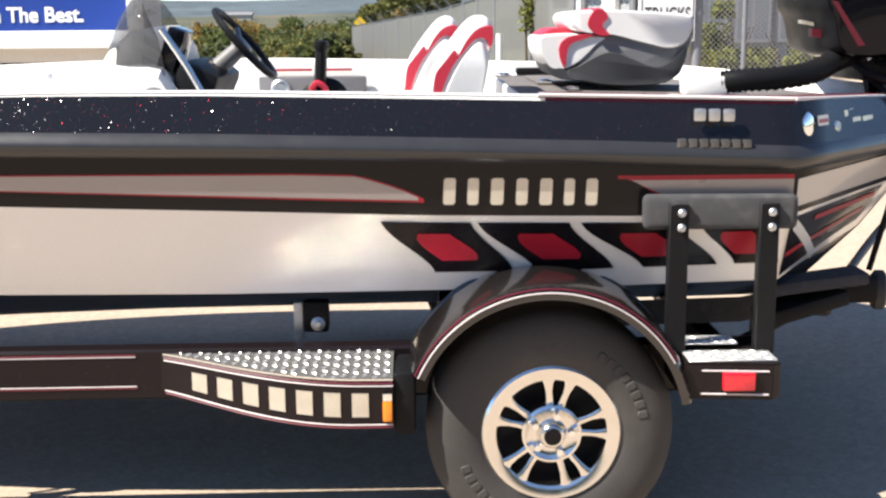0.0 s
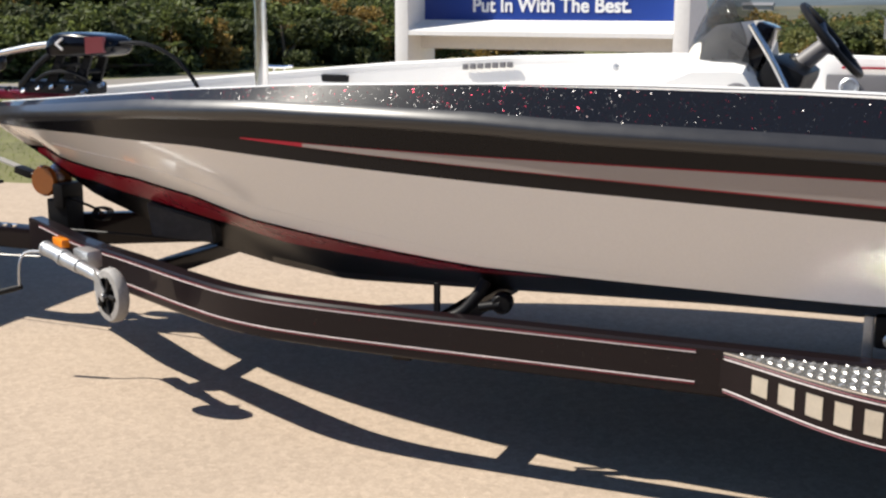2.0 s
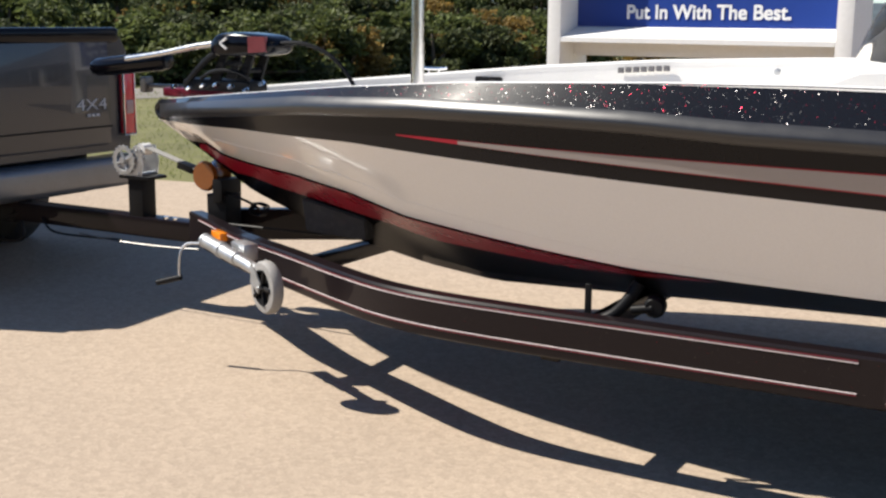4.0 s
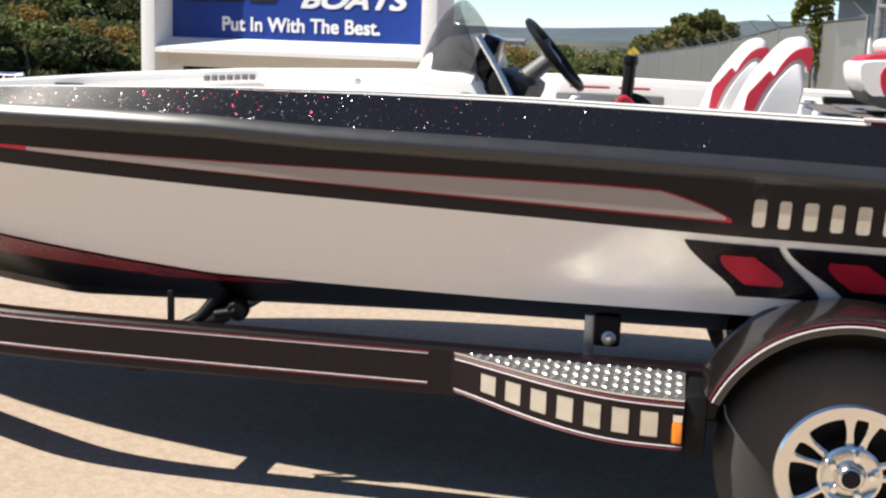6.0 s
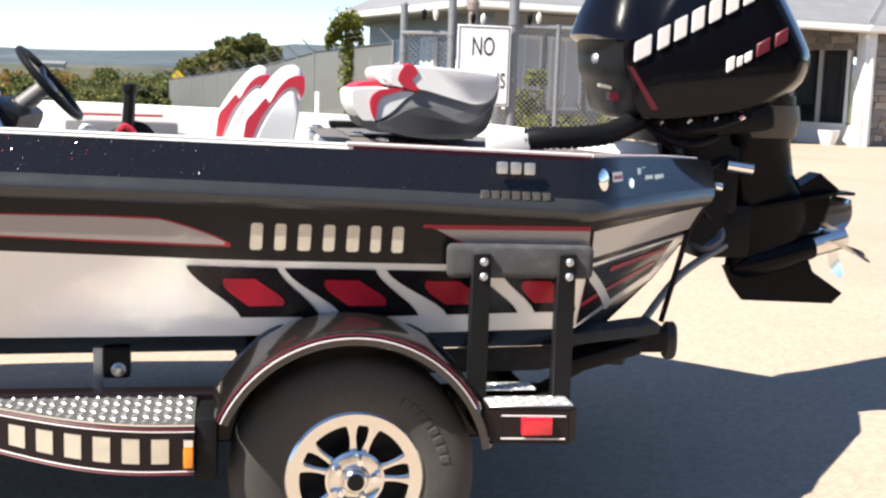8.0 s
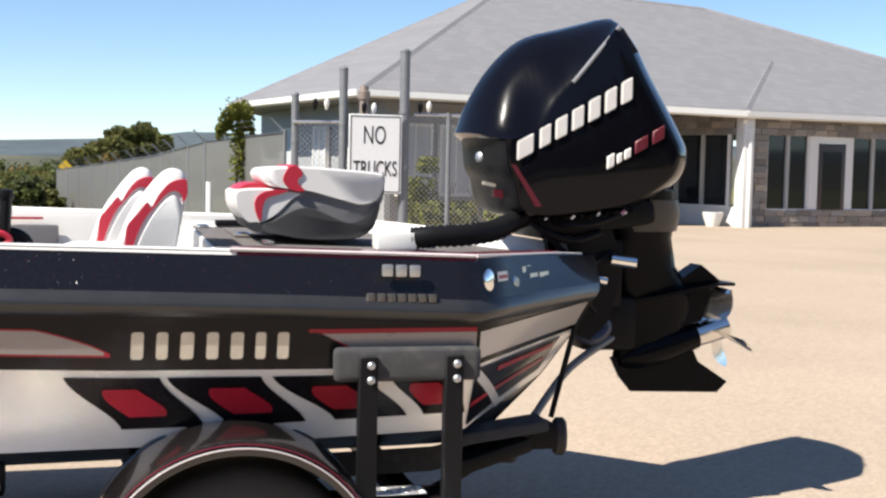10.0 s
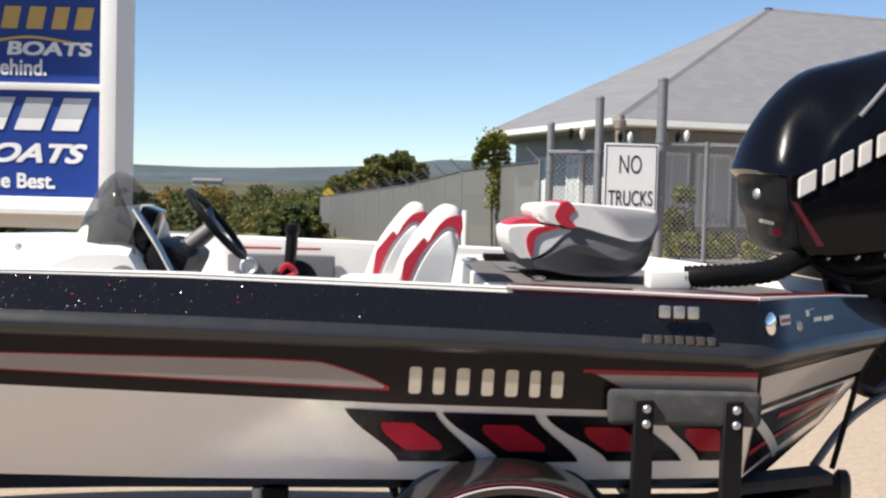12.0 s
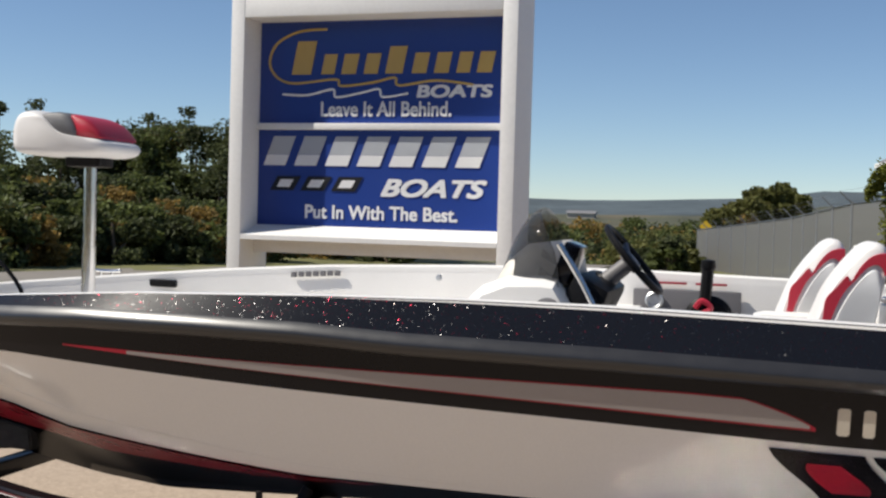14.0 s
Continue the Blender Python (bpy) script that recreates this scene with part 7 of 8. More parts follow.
    single("vent_pipe", bm, mat("weathered_copper_pipe", (0.30, 0.24, 0.20), 0.5, 0.5, 0.15), "weathered round vent pipe with a cap", "pipe")


build_fence()


# ---------------------------------------------------------------- building
FACINGS = []


def build_office():
    of = thing("office_building", (15, 32, 0.29), "stone-faced single-storey office with a grey hipped shingle roof", "building")
    A, Bc, C, D, E = Vector((3.2, 36.2, 3.45)), Vector((14.75, 25.95, 3.18)), Vector((29, 28.6, 3.25)), Vector((26, 47, 3.3)), Vector((8, 49, 3.3))
    P1, P2 = Vector((12.5, 38.2, 7.82)), Vector((19.8, 38.2, 7.42))
    bm = B()
    N = Vector((5.3, 26.4, 3.38))
    v = [bm.verts.new(p) for p in (A, N, Bc, C, D, E, P1, P2)]
    for f in ((0, 1, 6), (1, 2, 7, 6), (2, 3, 7), (3, 4, 7), (4, 5, 6, 7), (5, 0, 6)):
        bm.faces.new([v[i] for i in f])
    low = [bm.verts.new(p - Vector((0, 0, 0.18))) for p in (A, N, Bc, C, D, E)]
    for k in range(6):
        bm.faces.new((v[k], v[(k + 1) % 6], low[(k + 1) % 6], low[k]))
    bm.faces.new(low)
    roof = part("roof", bm, SHINGLE, of, "grey asphalt shingle hip roof", 24)
    # white fascia and gutter along the visible eaves
    for p, q in ((A, N), (N, Bc), (Bc, C)):
        d = (q - p).normalized()
        n = Vector((d.y, -d.x, 0))
        bm = B()
        loft(bm, [[p + n * 0.02 + Vector((0, 0, -0.20)), p + n * 0.14 + Vector((0, 0, -0.16)), p + n * 0.14 + Vector((0, 0, -0.02)), p + n * 0.02 + Vector((0, 0, -0.02))],
                  [q + n * 0.02 + Vector((0, 0, -0.20)), q + n * 0.14 + Vector((0, 0, -0.16)), q + n * 0.14 + Vector((0, 0, -0.02)), q + n * 0.02 + Vector((0, 0, -0.02))]])
        part("gutter", bm, WALL_WHITE, roof, "white eave gutter")
    # ridge vent at the peak
    bm = B()
    box(bm, P1.x - 0.14, P1.x + 0.08, P1.y - 0.12, P1.y + 0.12, P1.z - 0.12, P1.z + 0.05, 0.03)
    part("ridge_vent", bm, DULL_BADGE, roof)
    for p, q in ((A, P1), (N, P1), (P1, P2), (Bc, Vector((18.51, 31.31, 4.93))), (C, P2), (Vector((13.75, 29.35, 3.86)), Vector((18.1, 36.3, 6.62)))):
        bm = B()
        w, e = Vector((0, 0, 0.05)), (q - p).cross(Vector((0, 0, 1))).normalized() * 0.13
        loft(bm, [[p + e - w * 0.9, p + w, p - e - w * 0.9], [q + e - w * 0.9, q + w, q - e - w * 0.9]])
        part("ridge_cap", bm, SHINGLE, roof, "row of ridge cap shingles")
    # walls: short stone face with windows, and the front with entrance
    Q = Vector((14.95, 26.35, 0))

    def wall(p, q, z0, z1, material, name="wall", label="", t=0.2):
        d = (q - p).normalized()
        n = Vector((-d.y, d.x, 0)) * t
        bm = B()
        loft(bm, [[p + Vector((0, 0, z0)), q + Vector((0, 0, z0)), q + n + Vector((0, 0, z0)), p + n + Vector((0, 0, z0))], [p + Vector((0, 0, z1)), q + Vector((0, 0, z1)), q + n + Vector((0, 0, z1)), p + n + Vector((0, 0, z1))]])
        return part(name, bm, material, of, label)
    L = Vector((13.2, 30.0, 0))
    R = Vector((27.5, 28.7, 0))
    S = Vector((4.2, 37.0, 0))
    wa = wall(L, Q, 2.60, 3.1, MORTAR, "wall", "tan stone veneer wall")
    wall(L, Q, 0.25, 0.80, WALL_WHITE, "base_wall", "white base wall")
    wb = wall(Q, R, 2.62, 3.1, MORTAR, "wall", "tan stone veneer wall")
    wc = wall(Q, R, 0.25, 0.74, MORTAR, "base_wall", "stone base wall")
    K = Vector((6.1, 27.5, 0))
    wall(K, L, 0.25, 3.25, SIDING, "side_wall", "grey sided wall", 0.15)
    wall(S, K, 0.25, 3.25, SIDING, "side_wall", "grey sided wall", 0.15)
    # glazing panels with white mullions
    def glazing(p, q, n, z0, z1):
        d = (q - p)
        for k in range(n):
            a, b = p + d * (k / n), p + d * ((k + 1) / n)
            u = d.normalized()
            nn = Vector((-u.y, u.x, 0))
            bm = B()
            loft(bm, [[a + u * 0.05 + nn * 0.08 + Vector((0, 0, z0)), b - u * 0.05 + nn * 0.08 + Vector((0, 0, z0)), b - u * 0.05 + nn * 0.10 + Vector((0, 0, z0)), a + u * 0.05 + nn * 0.10 + Vector((0, 0, z0))],
                      [a + u * 0.05 + nn * 0.08 + Vector((0, 0, z1)), b - u * 0.05 + nn * 0.08 + Vector((0, 0, z1)), b - u * 0.05 + nn * 0.10 + Vector((0, 0, z1)), a + u * 0.05 + nn * 0.10 + Vector((0, 0, z1))]])
            w = part("window", bm, DARK_GLASS, of, "dark window pane")
            bm = B()
            for c in (a, b):
                box(bm, -0.05, 0.05, 0.02, 0.12, z0, z1, 0, Matrix.Translation(c) @ Matrix.Rotation(math.atan2(u.y, u.x), 4, "Z"))
            part("window_frame", bm, WALL_WHITE, w, "white window frame")
            bm = B()
            m = Matrix.Translation((a + b) / 2) @ Matrix.Rotation(math.atan2(u.y, u.x), 4, "Z")
            h = (b - a).length / 2
            box(bm, -h, h, -0.03, 0.14, z0 - 0.08, z0, 0.01, m)
            part("window_sill", bm, WALL_WHITE, w, "white sill")
    u = (Q - L).normalized()
    glazing(L + u * 0.3, Q - u * 0.45, 4, 0.82, 2.60)
    v2 = (R - Q).normalized()
    glazing(Q + v2 * 0.75, Q + v2 * 2.15, 2, 0.76, 2.62)
    glazing(Q + v2 * 3.6, Q + v2 * 6.6, 4, 0.76, 2.62)
    wd = wall(Q + v2 * 0.02, Q + v2 * 0.75, 0.74, 2.62, MORTAR, "pier", "stone pier")
    we = wall(Q + v2 * 6.6, R, 0.74, 2.62, MORTAR, "pier", "stone pier")
    FACINGS.extend([(wa, L, Q, 2.60, 3.1, 9.0), (wb, Q, R, 2.62, 3.1, 6.0), (wc, Q, R, 0.25, 0.74, 6.0), (wd, Q + v2 * 0.02, Q + v2 * 0.75, 0.74, 2.62, 9.0), (we, Q + v2 * 6.6, R, 0.74, 2.62, 2.2)])
    # entrance door
    bm = B()
    m = Matrix.Translation(Q + v2 * 2.9) @ Matrix.Rotation(math.atan2(v2.y, v2.x), 4, "Z")
    box(bm, -0.45, 0.45, -0.02, 0.05, 0.30, 2.45, 0.01, m)
    dr = part("door", bm, mat("dark_brown_door", (0.05, 0.035, 0.03), 0.4, vary=0.15), of, "dark entrance door")
    bm = B()
    box(bm, -0.32, 0.32, -0.03, -0.021, 0.60, 2.25, 0, m)
    part("door_glass", bm, DARK_GLASS, dr, "dark door glass")
    bm = B()
    for a, b, z0, z1 in ((-0.75, -0.46, 0.3, 2.62), (0.46, 0.70, 0.3, 2.62), (-0.46, 0.46, 2.46, 2.62)):
        box(bm, a, b, 0.0, 0.12, z0, z1, 0, m)
    part("door_frame", bm, WALL_WHITE, dr, "white door surround")
    # white corner column and downpipe
    bm = B()
    box(bm, -0.16, 0.16, -0.16, 0.16, 0.25, 3.0, 0.02, Matrix.Translation(Q + Vector((-0.02, -0.10, 0))) @ Matrix.Rotation(0.19, 4, "Z"))
    part("corner_column", bm, WALL_WHITE, of, "white square corner column")
    bm = B()
    tube(bm, [Bc + Vector((0.05, 0.05, -0.2)), Bc + Vector((0.1, 0.25, -0.4)), Q + Vector((0.02, -0.28, 2.5)), Q + Vector((0.02, -0.28, 0.3))], 0.05, 8)
    part("downpipe", bm, WALL_WHITE, of, "white downpipe")
    # pale windows on the sided wall behind the gate
    for p, q, f in ((K, S, 0.15), (K, S, 0.42), (K, S, 0.70), (K, L, 0.10), (K, L, 0.26), (K, L, 0.42), (K, L, 0.60)):
        d = q - p
        c = p + d * f
        n = Vector((d.y, -d.x, 0)).normalized()
        if (n.y > 0) if abs(n.y) > 0.6 else (n.x > 0):
            n = -n
        bm = B()
        m = Matrix.Translation(c + n * 0.12) @ Matrix.Rotation(math.atan2(d.y, d.x), 4, "Z")
        box(bm, -0.42, 0.42, -0.03, 0.03, 1.0, 2.6, 0.01, m)
        w = part("window", bm, mat("pale_blind", (0.50, 0.52, 0.53), 0.6, vary=0.06), of, "pale blinded window")
        bm = B()
        for a, b, z0, z1 in ((-0.50, -0.42, 0.92, 2.68), (0.42, 0.50, 0.92, 2.68), (-0.42, 0.42, 2.6, 2.68), (-0.42, 0.42, 0.92, 1.0), (-0.02, 0.02, 1.0, 2.6)):
            box(bm, a, b, -0.06, 0.06, z0, z1, 0, m)
        part("window_frame", bm, WALL_WHITE, w)
    # planter pot by the corner
    bm = B()
    lathe(bm, (14.3, 26.6, 0.3), (0, 0, 1), [(0.16, 0), (0.24, 0.25), (0.26, 0.36), (0.22, 0.36), (0.2, 0.3), (0.001, 0.3)], 20)
    single("planter", bm, WALL_WHITE, "pale round planter pot by the office corner", "planter")


build_office()


# ---------------------------------------------------------------- trees and bushes
def leaf_mesh(name, centres, size, seed):
    """Many bent leaves, each two triangles folded on the midrib, as one mesh."""
    r = np.random.default_rng(seed)
    c = np.array(centres)
    n = len(c)
    a = r.normal(size=(n, 3)) * (1, 1, 0.7)
    a /= np.linalg.norm(a, axis=1)[:, None]
    b = np.cross(a, r.normal(size=(n, 3)))
    b /= np.linalg.norm(b, axis=1)[:, None]
    k = np.cross(a, b)
    s = (size * r.uniform(0.6, 1.4, n))[:, None]
    v = np.stack((c - a * s, c + b * s * 0.55 + k * s * 0.25, c + a * s, c - b * s * 0.55 + k * s * 0.25), 1).reshape(-1, 3)
    f = np.arange(n)[:, None] * 4
    tris = np.concatenate((f + (0, 1, 2), f + (0, 2, 3)), 1).reshape(-1, 3)
    me = bpy.data.meshes.new(name)
    me.from_pydata(v.tolist(), [], tris.tolist())
    return me


def crown(base, h, r, rnd, count, low=0.15):
    """Leaf places gathered in uneven boughs round a trunk."""
    boughs, spots = [], []
    for k in range(max(7, int(9 * r))):
        f = rnd.uniform(low, 1.0)
        reach = r * (0.35 + 0.75 * math.sin(math.pi * min(1, 0.25 + 0.72 * f))) * rnd.uniform(0.35, 1.0)
        t = rnd.uniform(0, 6.28)
        boughs.append((base + Vector((reach * math.cos(t), reach * math.sin(t), h * f)), r * rnd.uniform(0.22, 0.5)))
    for k in range(count):
        c, s = boughs[rnd.randrange(len(boughs))]
        g = [max(-1.5, min(1.5, rnd.gauss(0, 1))) for _ in range(3)]
        spots.append((c.x + g[0] * 0.5 * s, c.y + g[1] * 0.5 * s, c.z + g[2] * 0.38 * s))
    return boughs, spots


def woods(name, spots, leaf_size, per, label, mats, seed):
    """A far wood: trunks and crowns of many small leaves, one object a leaf colour."""
    rnd = random.Random(seed)
    heaps = [[] for _ in mats]
    tr = B()
    for x, y, z, h, r in spots:
        k = rnd.choices(range(len(mats)), [m[1] for m in mats])[0]
        base = Vector((x, y, z))
        boughs, spread = crown(base, h, r, rnd, int(per * rnd.uniform(0.8, 1.2) * min(1.6, max(0.6, h * r / 6))))
        heaps[k] += spread
        cyl(tr, base - Vector((0, 0, 0.3)), base + Vector((rnd.uniform(-.3, .3), 0, h * 0.8)), 0.05 * r + 0.05, 0.03, 6)
        for c, s in boughs[:4]:
            cyl(tr, base + Vector((0, 0, h * 0.3)), c, 0.05, 0.02, 5)
    root = thing(name, (spots[0][0], spots[0][1], spots[0][2]), label, "woodland", kind="stuff")
    for heap, (m, _, lab) in zip(heaps, mats):
        if heap:
            me = leaf_mesh("foliage", heap, leaf_size, seed)
            me.transform(Matrix.Translation(-PLACE[root]))
            me.materials.append(m)
            ob = new("foliage", me)
            ob.parent = root
            tagged(ob, lab, kind="stuff")
    tagged(part("trunks", tr, BARK, root), kind="stuff")


def bush(name, x, y, z, h, r, m, label, count, size, seed, category="bush"):
    rnd = random.Random(seed)
    b = thing(name, (x, y, z), label, category)
    me = leaf_mesh("foliage", crown(Vector((x, y, z)), h, r, rnd, count, 0.05)[1], size, seed)
    me.transform(Matrix.Translation(-PLACE[b]))
    me.materials.append(m)
    ob = new("foliage", me)
    ob.parent = b
    bm = B()
    for k in range(5):
        t = rnd.uniform(0, 6.28)
        cyl(bm, (x, y, z - 0.05), (x + r * 0.5 * math.cos(t), y + r * 0.5 * math.sin(t), z + h * 0.7), 0.025, 0.008, 6)
    part("stem", bm, BARK, b)


rng = random.Random(11)
left_spots = []
for k in range(60):
    f = k / 59
    x = -52 + 37 * f + rng.uniform(-1, 1)
    y = 30 + 17 * f + rng.uniform(-2.5, 4)
    left_spots.append((x, y, ground_z(x, y), rng.uniform(3.6, 5.0) * (1.0 if x > -38 else 1.25), rng.uniform(1.4, 2.2)))
for k in range(34):
    x = -40 + 15 * (k / 33) + rng.uniform(-1, 1)
    y = 29 + rng.uniform(-1, 2.5) + 9 * (k / 33)
    left_spots.append((x, y, ground_z(x, y), rng.uniform(1.6, 2.8), rng.uniform(1.3, 2.0)))
for k in range(30):
    f = k / 29
    x = -50 + 36 * f + rng.uniform(-0.6, 0.6)
    y = 28.5 + 15 * f + rng.uniform(-1, 1)
    left_spots.append((x, y, ground_z(x, y) - 0.2, rng.uniform(0.9, 1.7), rng.uniform(1.0, 1.5)))
hedge = curve_fn([(8, -36.5), (14, -22.5), (18, -18.6), (20, -17.2), (23, -16.2), (27, -16.4), (31, -15.2), (36, -14.6)])
for k in range(120):
    y = 10 + 26 * ((k + rng.random()) / 120)
    back = rng.random() ** 1.3 * 7.0
    x = hedge(y) - 0.7 - back
    left_spots.append((x, y + back * 0.5, ground_z(x, y) - 0.2, rng.uniform(1.0, 1.7) + 0.22 * back, rng.uniform(0.9, 1.4)))
woods("roadside_wood", left_spots, 0.095, 2800, "dense green and gold autumn trees beyond the road", ((LEAF, 5, "green leaves"), (LEAF_DARK, 4, "dark green leaves"), (LEAF_GOLD, 0.9, "golden leaves")), 3)
tall = [(-23.6, 46, 0, 6.2, 1.0), (-25.6, 46, 0, 5.9, 0.9), (-30.4, 45, 0, 5.9, 1.1), (-32.5, 45, 0, 5.8, 1.0)]
woods("tall_tree_group", tall, 0.09, 1100, "thin-crowned taller trees rising over the wood", ((LEAF_DARK, 1, "dark green leaves"),), 9)
mid = []
for k in range(44):
    f = (k + rng.random()) / 44
    x = -3.7 + 6.6 * f
    y = 92 + rng.uniform(-6, 8)
    top = (1.0 + 0.9 * math.sin(math.pi * min(1, f * 1.3) * 0.5)) * rng.uniform(0.86, 1.08)
    mid.append((x, y, -3.0, 3.0 + 2.15 * top, rng.uniform(1.1, 1.7)))
woods("fence_side_wood", mid, 0.17, 1700, "green and orange autumn trees behind the fence", ((LEAF_OLIVE, 5, "olive green leaves"), (LEAF_GOLD, 0.8, "golden leaves")), 5)
vale = []
for k in range(150):
    y = rng.uniform(70, 190)
    f = rng.random()
    x = (-0.118 + 0.12 * f) * y
    g = ground_z(x, y)
    top = rng.uniform(-2.2, 0.9) if y > 95 else rng.uniform(-1.0, 0.4)
    vale.append((x, y, g - 0.2, max(0.9, top - g), rng.uniform(1.6, 2.8)))
for k in range(70):
    y = rng.uniform(75, 190)
    x = (-0.40 + 0.235 * rng.random()) * y
    g = ground_z(x, y)
    vale.append((x, y, g - 0.2, max(0.7, rng.uniform(-4.5, -1.2) - g), rng.uniform(1.4, 2.6)))
for k in range(40):
    y = rng.uniform(46, 59)
    edge = float(np.interp(y, (39.0, 47.0, 60.0), (0.9, -0.6, -3.05))) - 0.9
    x = min(edge, -y * rng.uniform(0.057, 0.087))
    g = ground_z(x, y)
    vale.append((x, y, g - 0.15, rng.uniform(0.7, 1.45), rng.uniform(0.5, 0.8)))
# paler olive replaces most dark leaves here, to lighten the scrub like valley haze
woods("valley_scrub", vale, 0.17, 1100, "scattered green and tan scrub filling the valley", ((LEAF, 4, "green leaves"), (LEAF_OLIVE, 3, "olive green leaves"), (LEAF_GOLD, 0.7, "tan leaves"), (LEAF_DARK, 1, "dark leaves")), 6)
for k, (x, y, h, r) in enumerate(((-4.3, 61, 1.3, 1.0), (-5.9, 64, 0.9, 1.1), (-4.2, 66, 1.6, 1.2))):
    bush("shrub", x, y, ground_z(x, y), h, r, LEAF_DARK, "rounded green shrub at the end of the fence", 1600, 0.09, 20 + k)
for k, (x, y, h, r) in enumerate(((6.9, 25.2, 1.45, 0.95), (8.0, 25.4, 1.25, 0.9), (9.0, 25.2, 1.35, 0.85))):
    bush("gate_bush", x, y, 0.29, h, r, LEAF_BRIGHT, "yellow-green leafy bush behind the gate mesh", 3200, 0.07, 31 + 5 * k)
bush("wall_bush", 13.2, 28.0, 0.29, 0.9, 0.5, LEAF, "small green shrub by the office wall", 600, 0.06, 32)
# climbing vine on the fence corner
rnd = random.Random(40)
vine = thing("climbing_vine", (2.4, 26.0, 0.29), "yellow-green climbing vine bunched on a fence post", "vine")
bunch = []
for k in range(1500):
    t = rnd.uniform(0, 6.28)
    q = rnd.random() ** 0.5
    bunch.append((2.42 + 0.42 * q * math.cos(t), 25.9 + 0.3 * q * math.sin(t), 2.55 + 0.36 * q * math.sin(t * 1.7) + rnd.gauss(0, 0.07)))
for k in range(420):
    bunch.append((2.50 + rnd.gauss(0, 0.10), 25.9 + rnd.gauss(0, 0.05), 2.45 - 1.2 * rnd.random() ** 1.6))
me = leaf_mesh("foliage", bunch, 0.055, 40)
me.transform(Matrix.Translation(-PLACE[vine]))
me.materials.append(LEAF_BRIGHT)
ob = new("foliage", me)
ob.parent = vine
bm = B()
tube(bm, [(2.5, 25.95, 0.29), (2.46, 25.9, 1.2), (2.53, 25.92, 1.9), (2.45, 25.9, 2.6)], 0.03, 6)
part("stem", bm, BARK, vine)

# added tree row behind the camera, never seen: darkens shade and hull reflections
bank = []
for k in range(64):
    x = -44 + 88 * (k + rng.random()) / 64
    y = -19 - rng.uniform(0, 7)
    bank.append((x, y, -0.1, rng.uniform(6.5, 9.0), rng.uniform(2.0, 2.8)))
woods("sky_blocking_wood", bank, 0.22, 1300, "unseen added trees behind the camera that block low sky light", ((LEAF, 5, "green leaves"), (LEAF_DARK, 4, "dark green leaves")), 12)

far = []
for k in range(150):
    y = rng.uniform(150, 420)
    x = -0.42 * y + 0.52 * y * rng.random()
    far.append((x, y, ground_z(x, y) - 0.5, rng.uniform(-4.0, 2.0) - ground_z(x, y), rng.uniform(3.5, 7.0)))
woods("valley_wood", far, 0.5, 600, "brown and olive trees spread over the far valley floor", ((LEAF, 3, "green leaves"), (LEAF_GOLD, 3, "tan leaves"), (LEAF_DARK, 3, "dark leaves")), 8)

# low farm building and pale track far down the valley
bx, by = -139.0, 955.0
bz = ground_z(bx, by)
barn = thing("far_farmhouse", (bx, by, bz), "small pale farm building far across the valley", "building")
bm = B()
box(bm, bx - 11, bx + 11, by - 6, by + 6, bz - 2, bz + 4)
part("wall", bm, mat("pale_barn_wall", (0.40, 0.36, 0.31), 0.8, vary=0.1), barn)
bm = B()
prism(bm, [(bx - 12, by - 7, bz + 3.9), (bx - 12, by + 7, bz + 3.9), (bx - 12, by, bz + 6.2)], (24, 0, 0))
part("roof", bm, SHINGLE, barn)

# grass blades on the near verge
rnd = random.Random(21)
bm = B()
for k in range(14000):
    f = rnd.random()
    x = -19 + 15.5 * rnd.random()
    y = 7.6 + (x + 10) * 0.0 + 9.0 * rnd.random() ** 1.3
    if y < 7.75 + max(0, (x + 7.2)) * 0.55:
        continue
    z = ground_z(x, y)
    h = rnd.uniform(0.02, 0.05)
    t = rnd.uniform(0, 6.28)
    w = 0.005
    c, s = math.cos(t), math.sin(t)
    lean = rnd.uniform(-0.03, 0.03)
    v = [bm.verts.new(p) for p in ((x - w * c, y - w * s, z), (x + w * c, y + w * s, z), (x + lean, y + lean, z + h))]
    bm.faces.new(v)
single("verge_grass", bm, BLADE, "short dry grass on the verge", "grass", kind="stuff", angle=180)


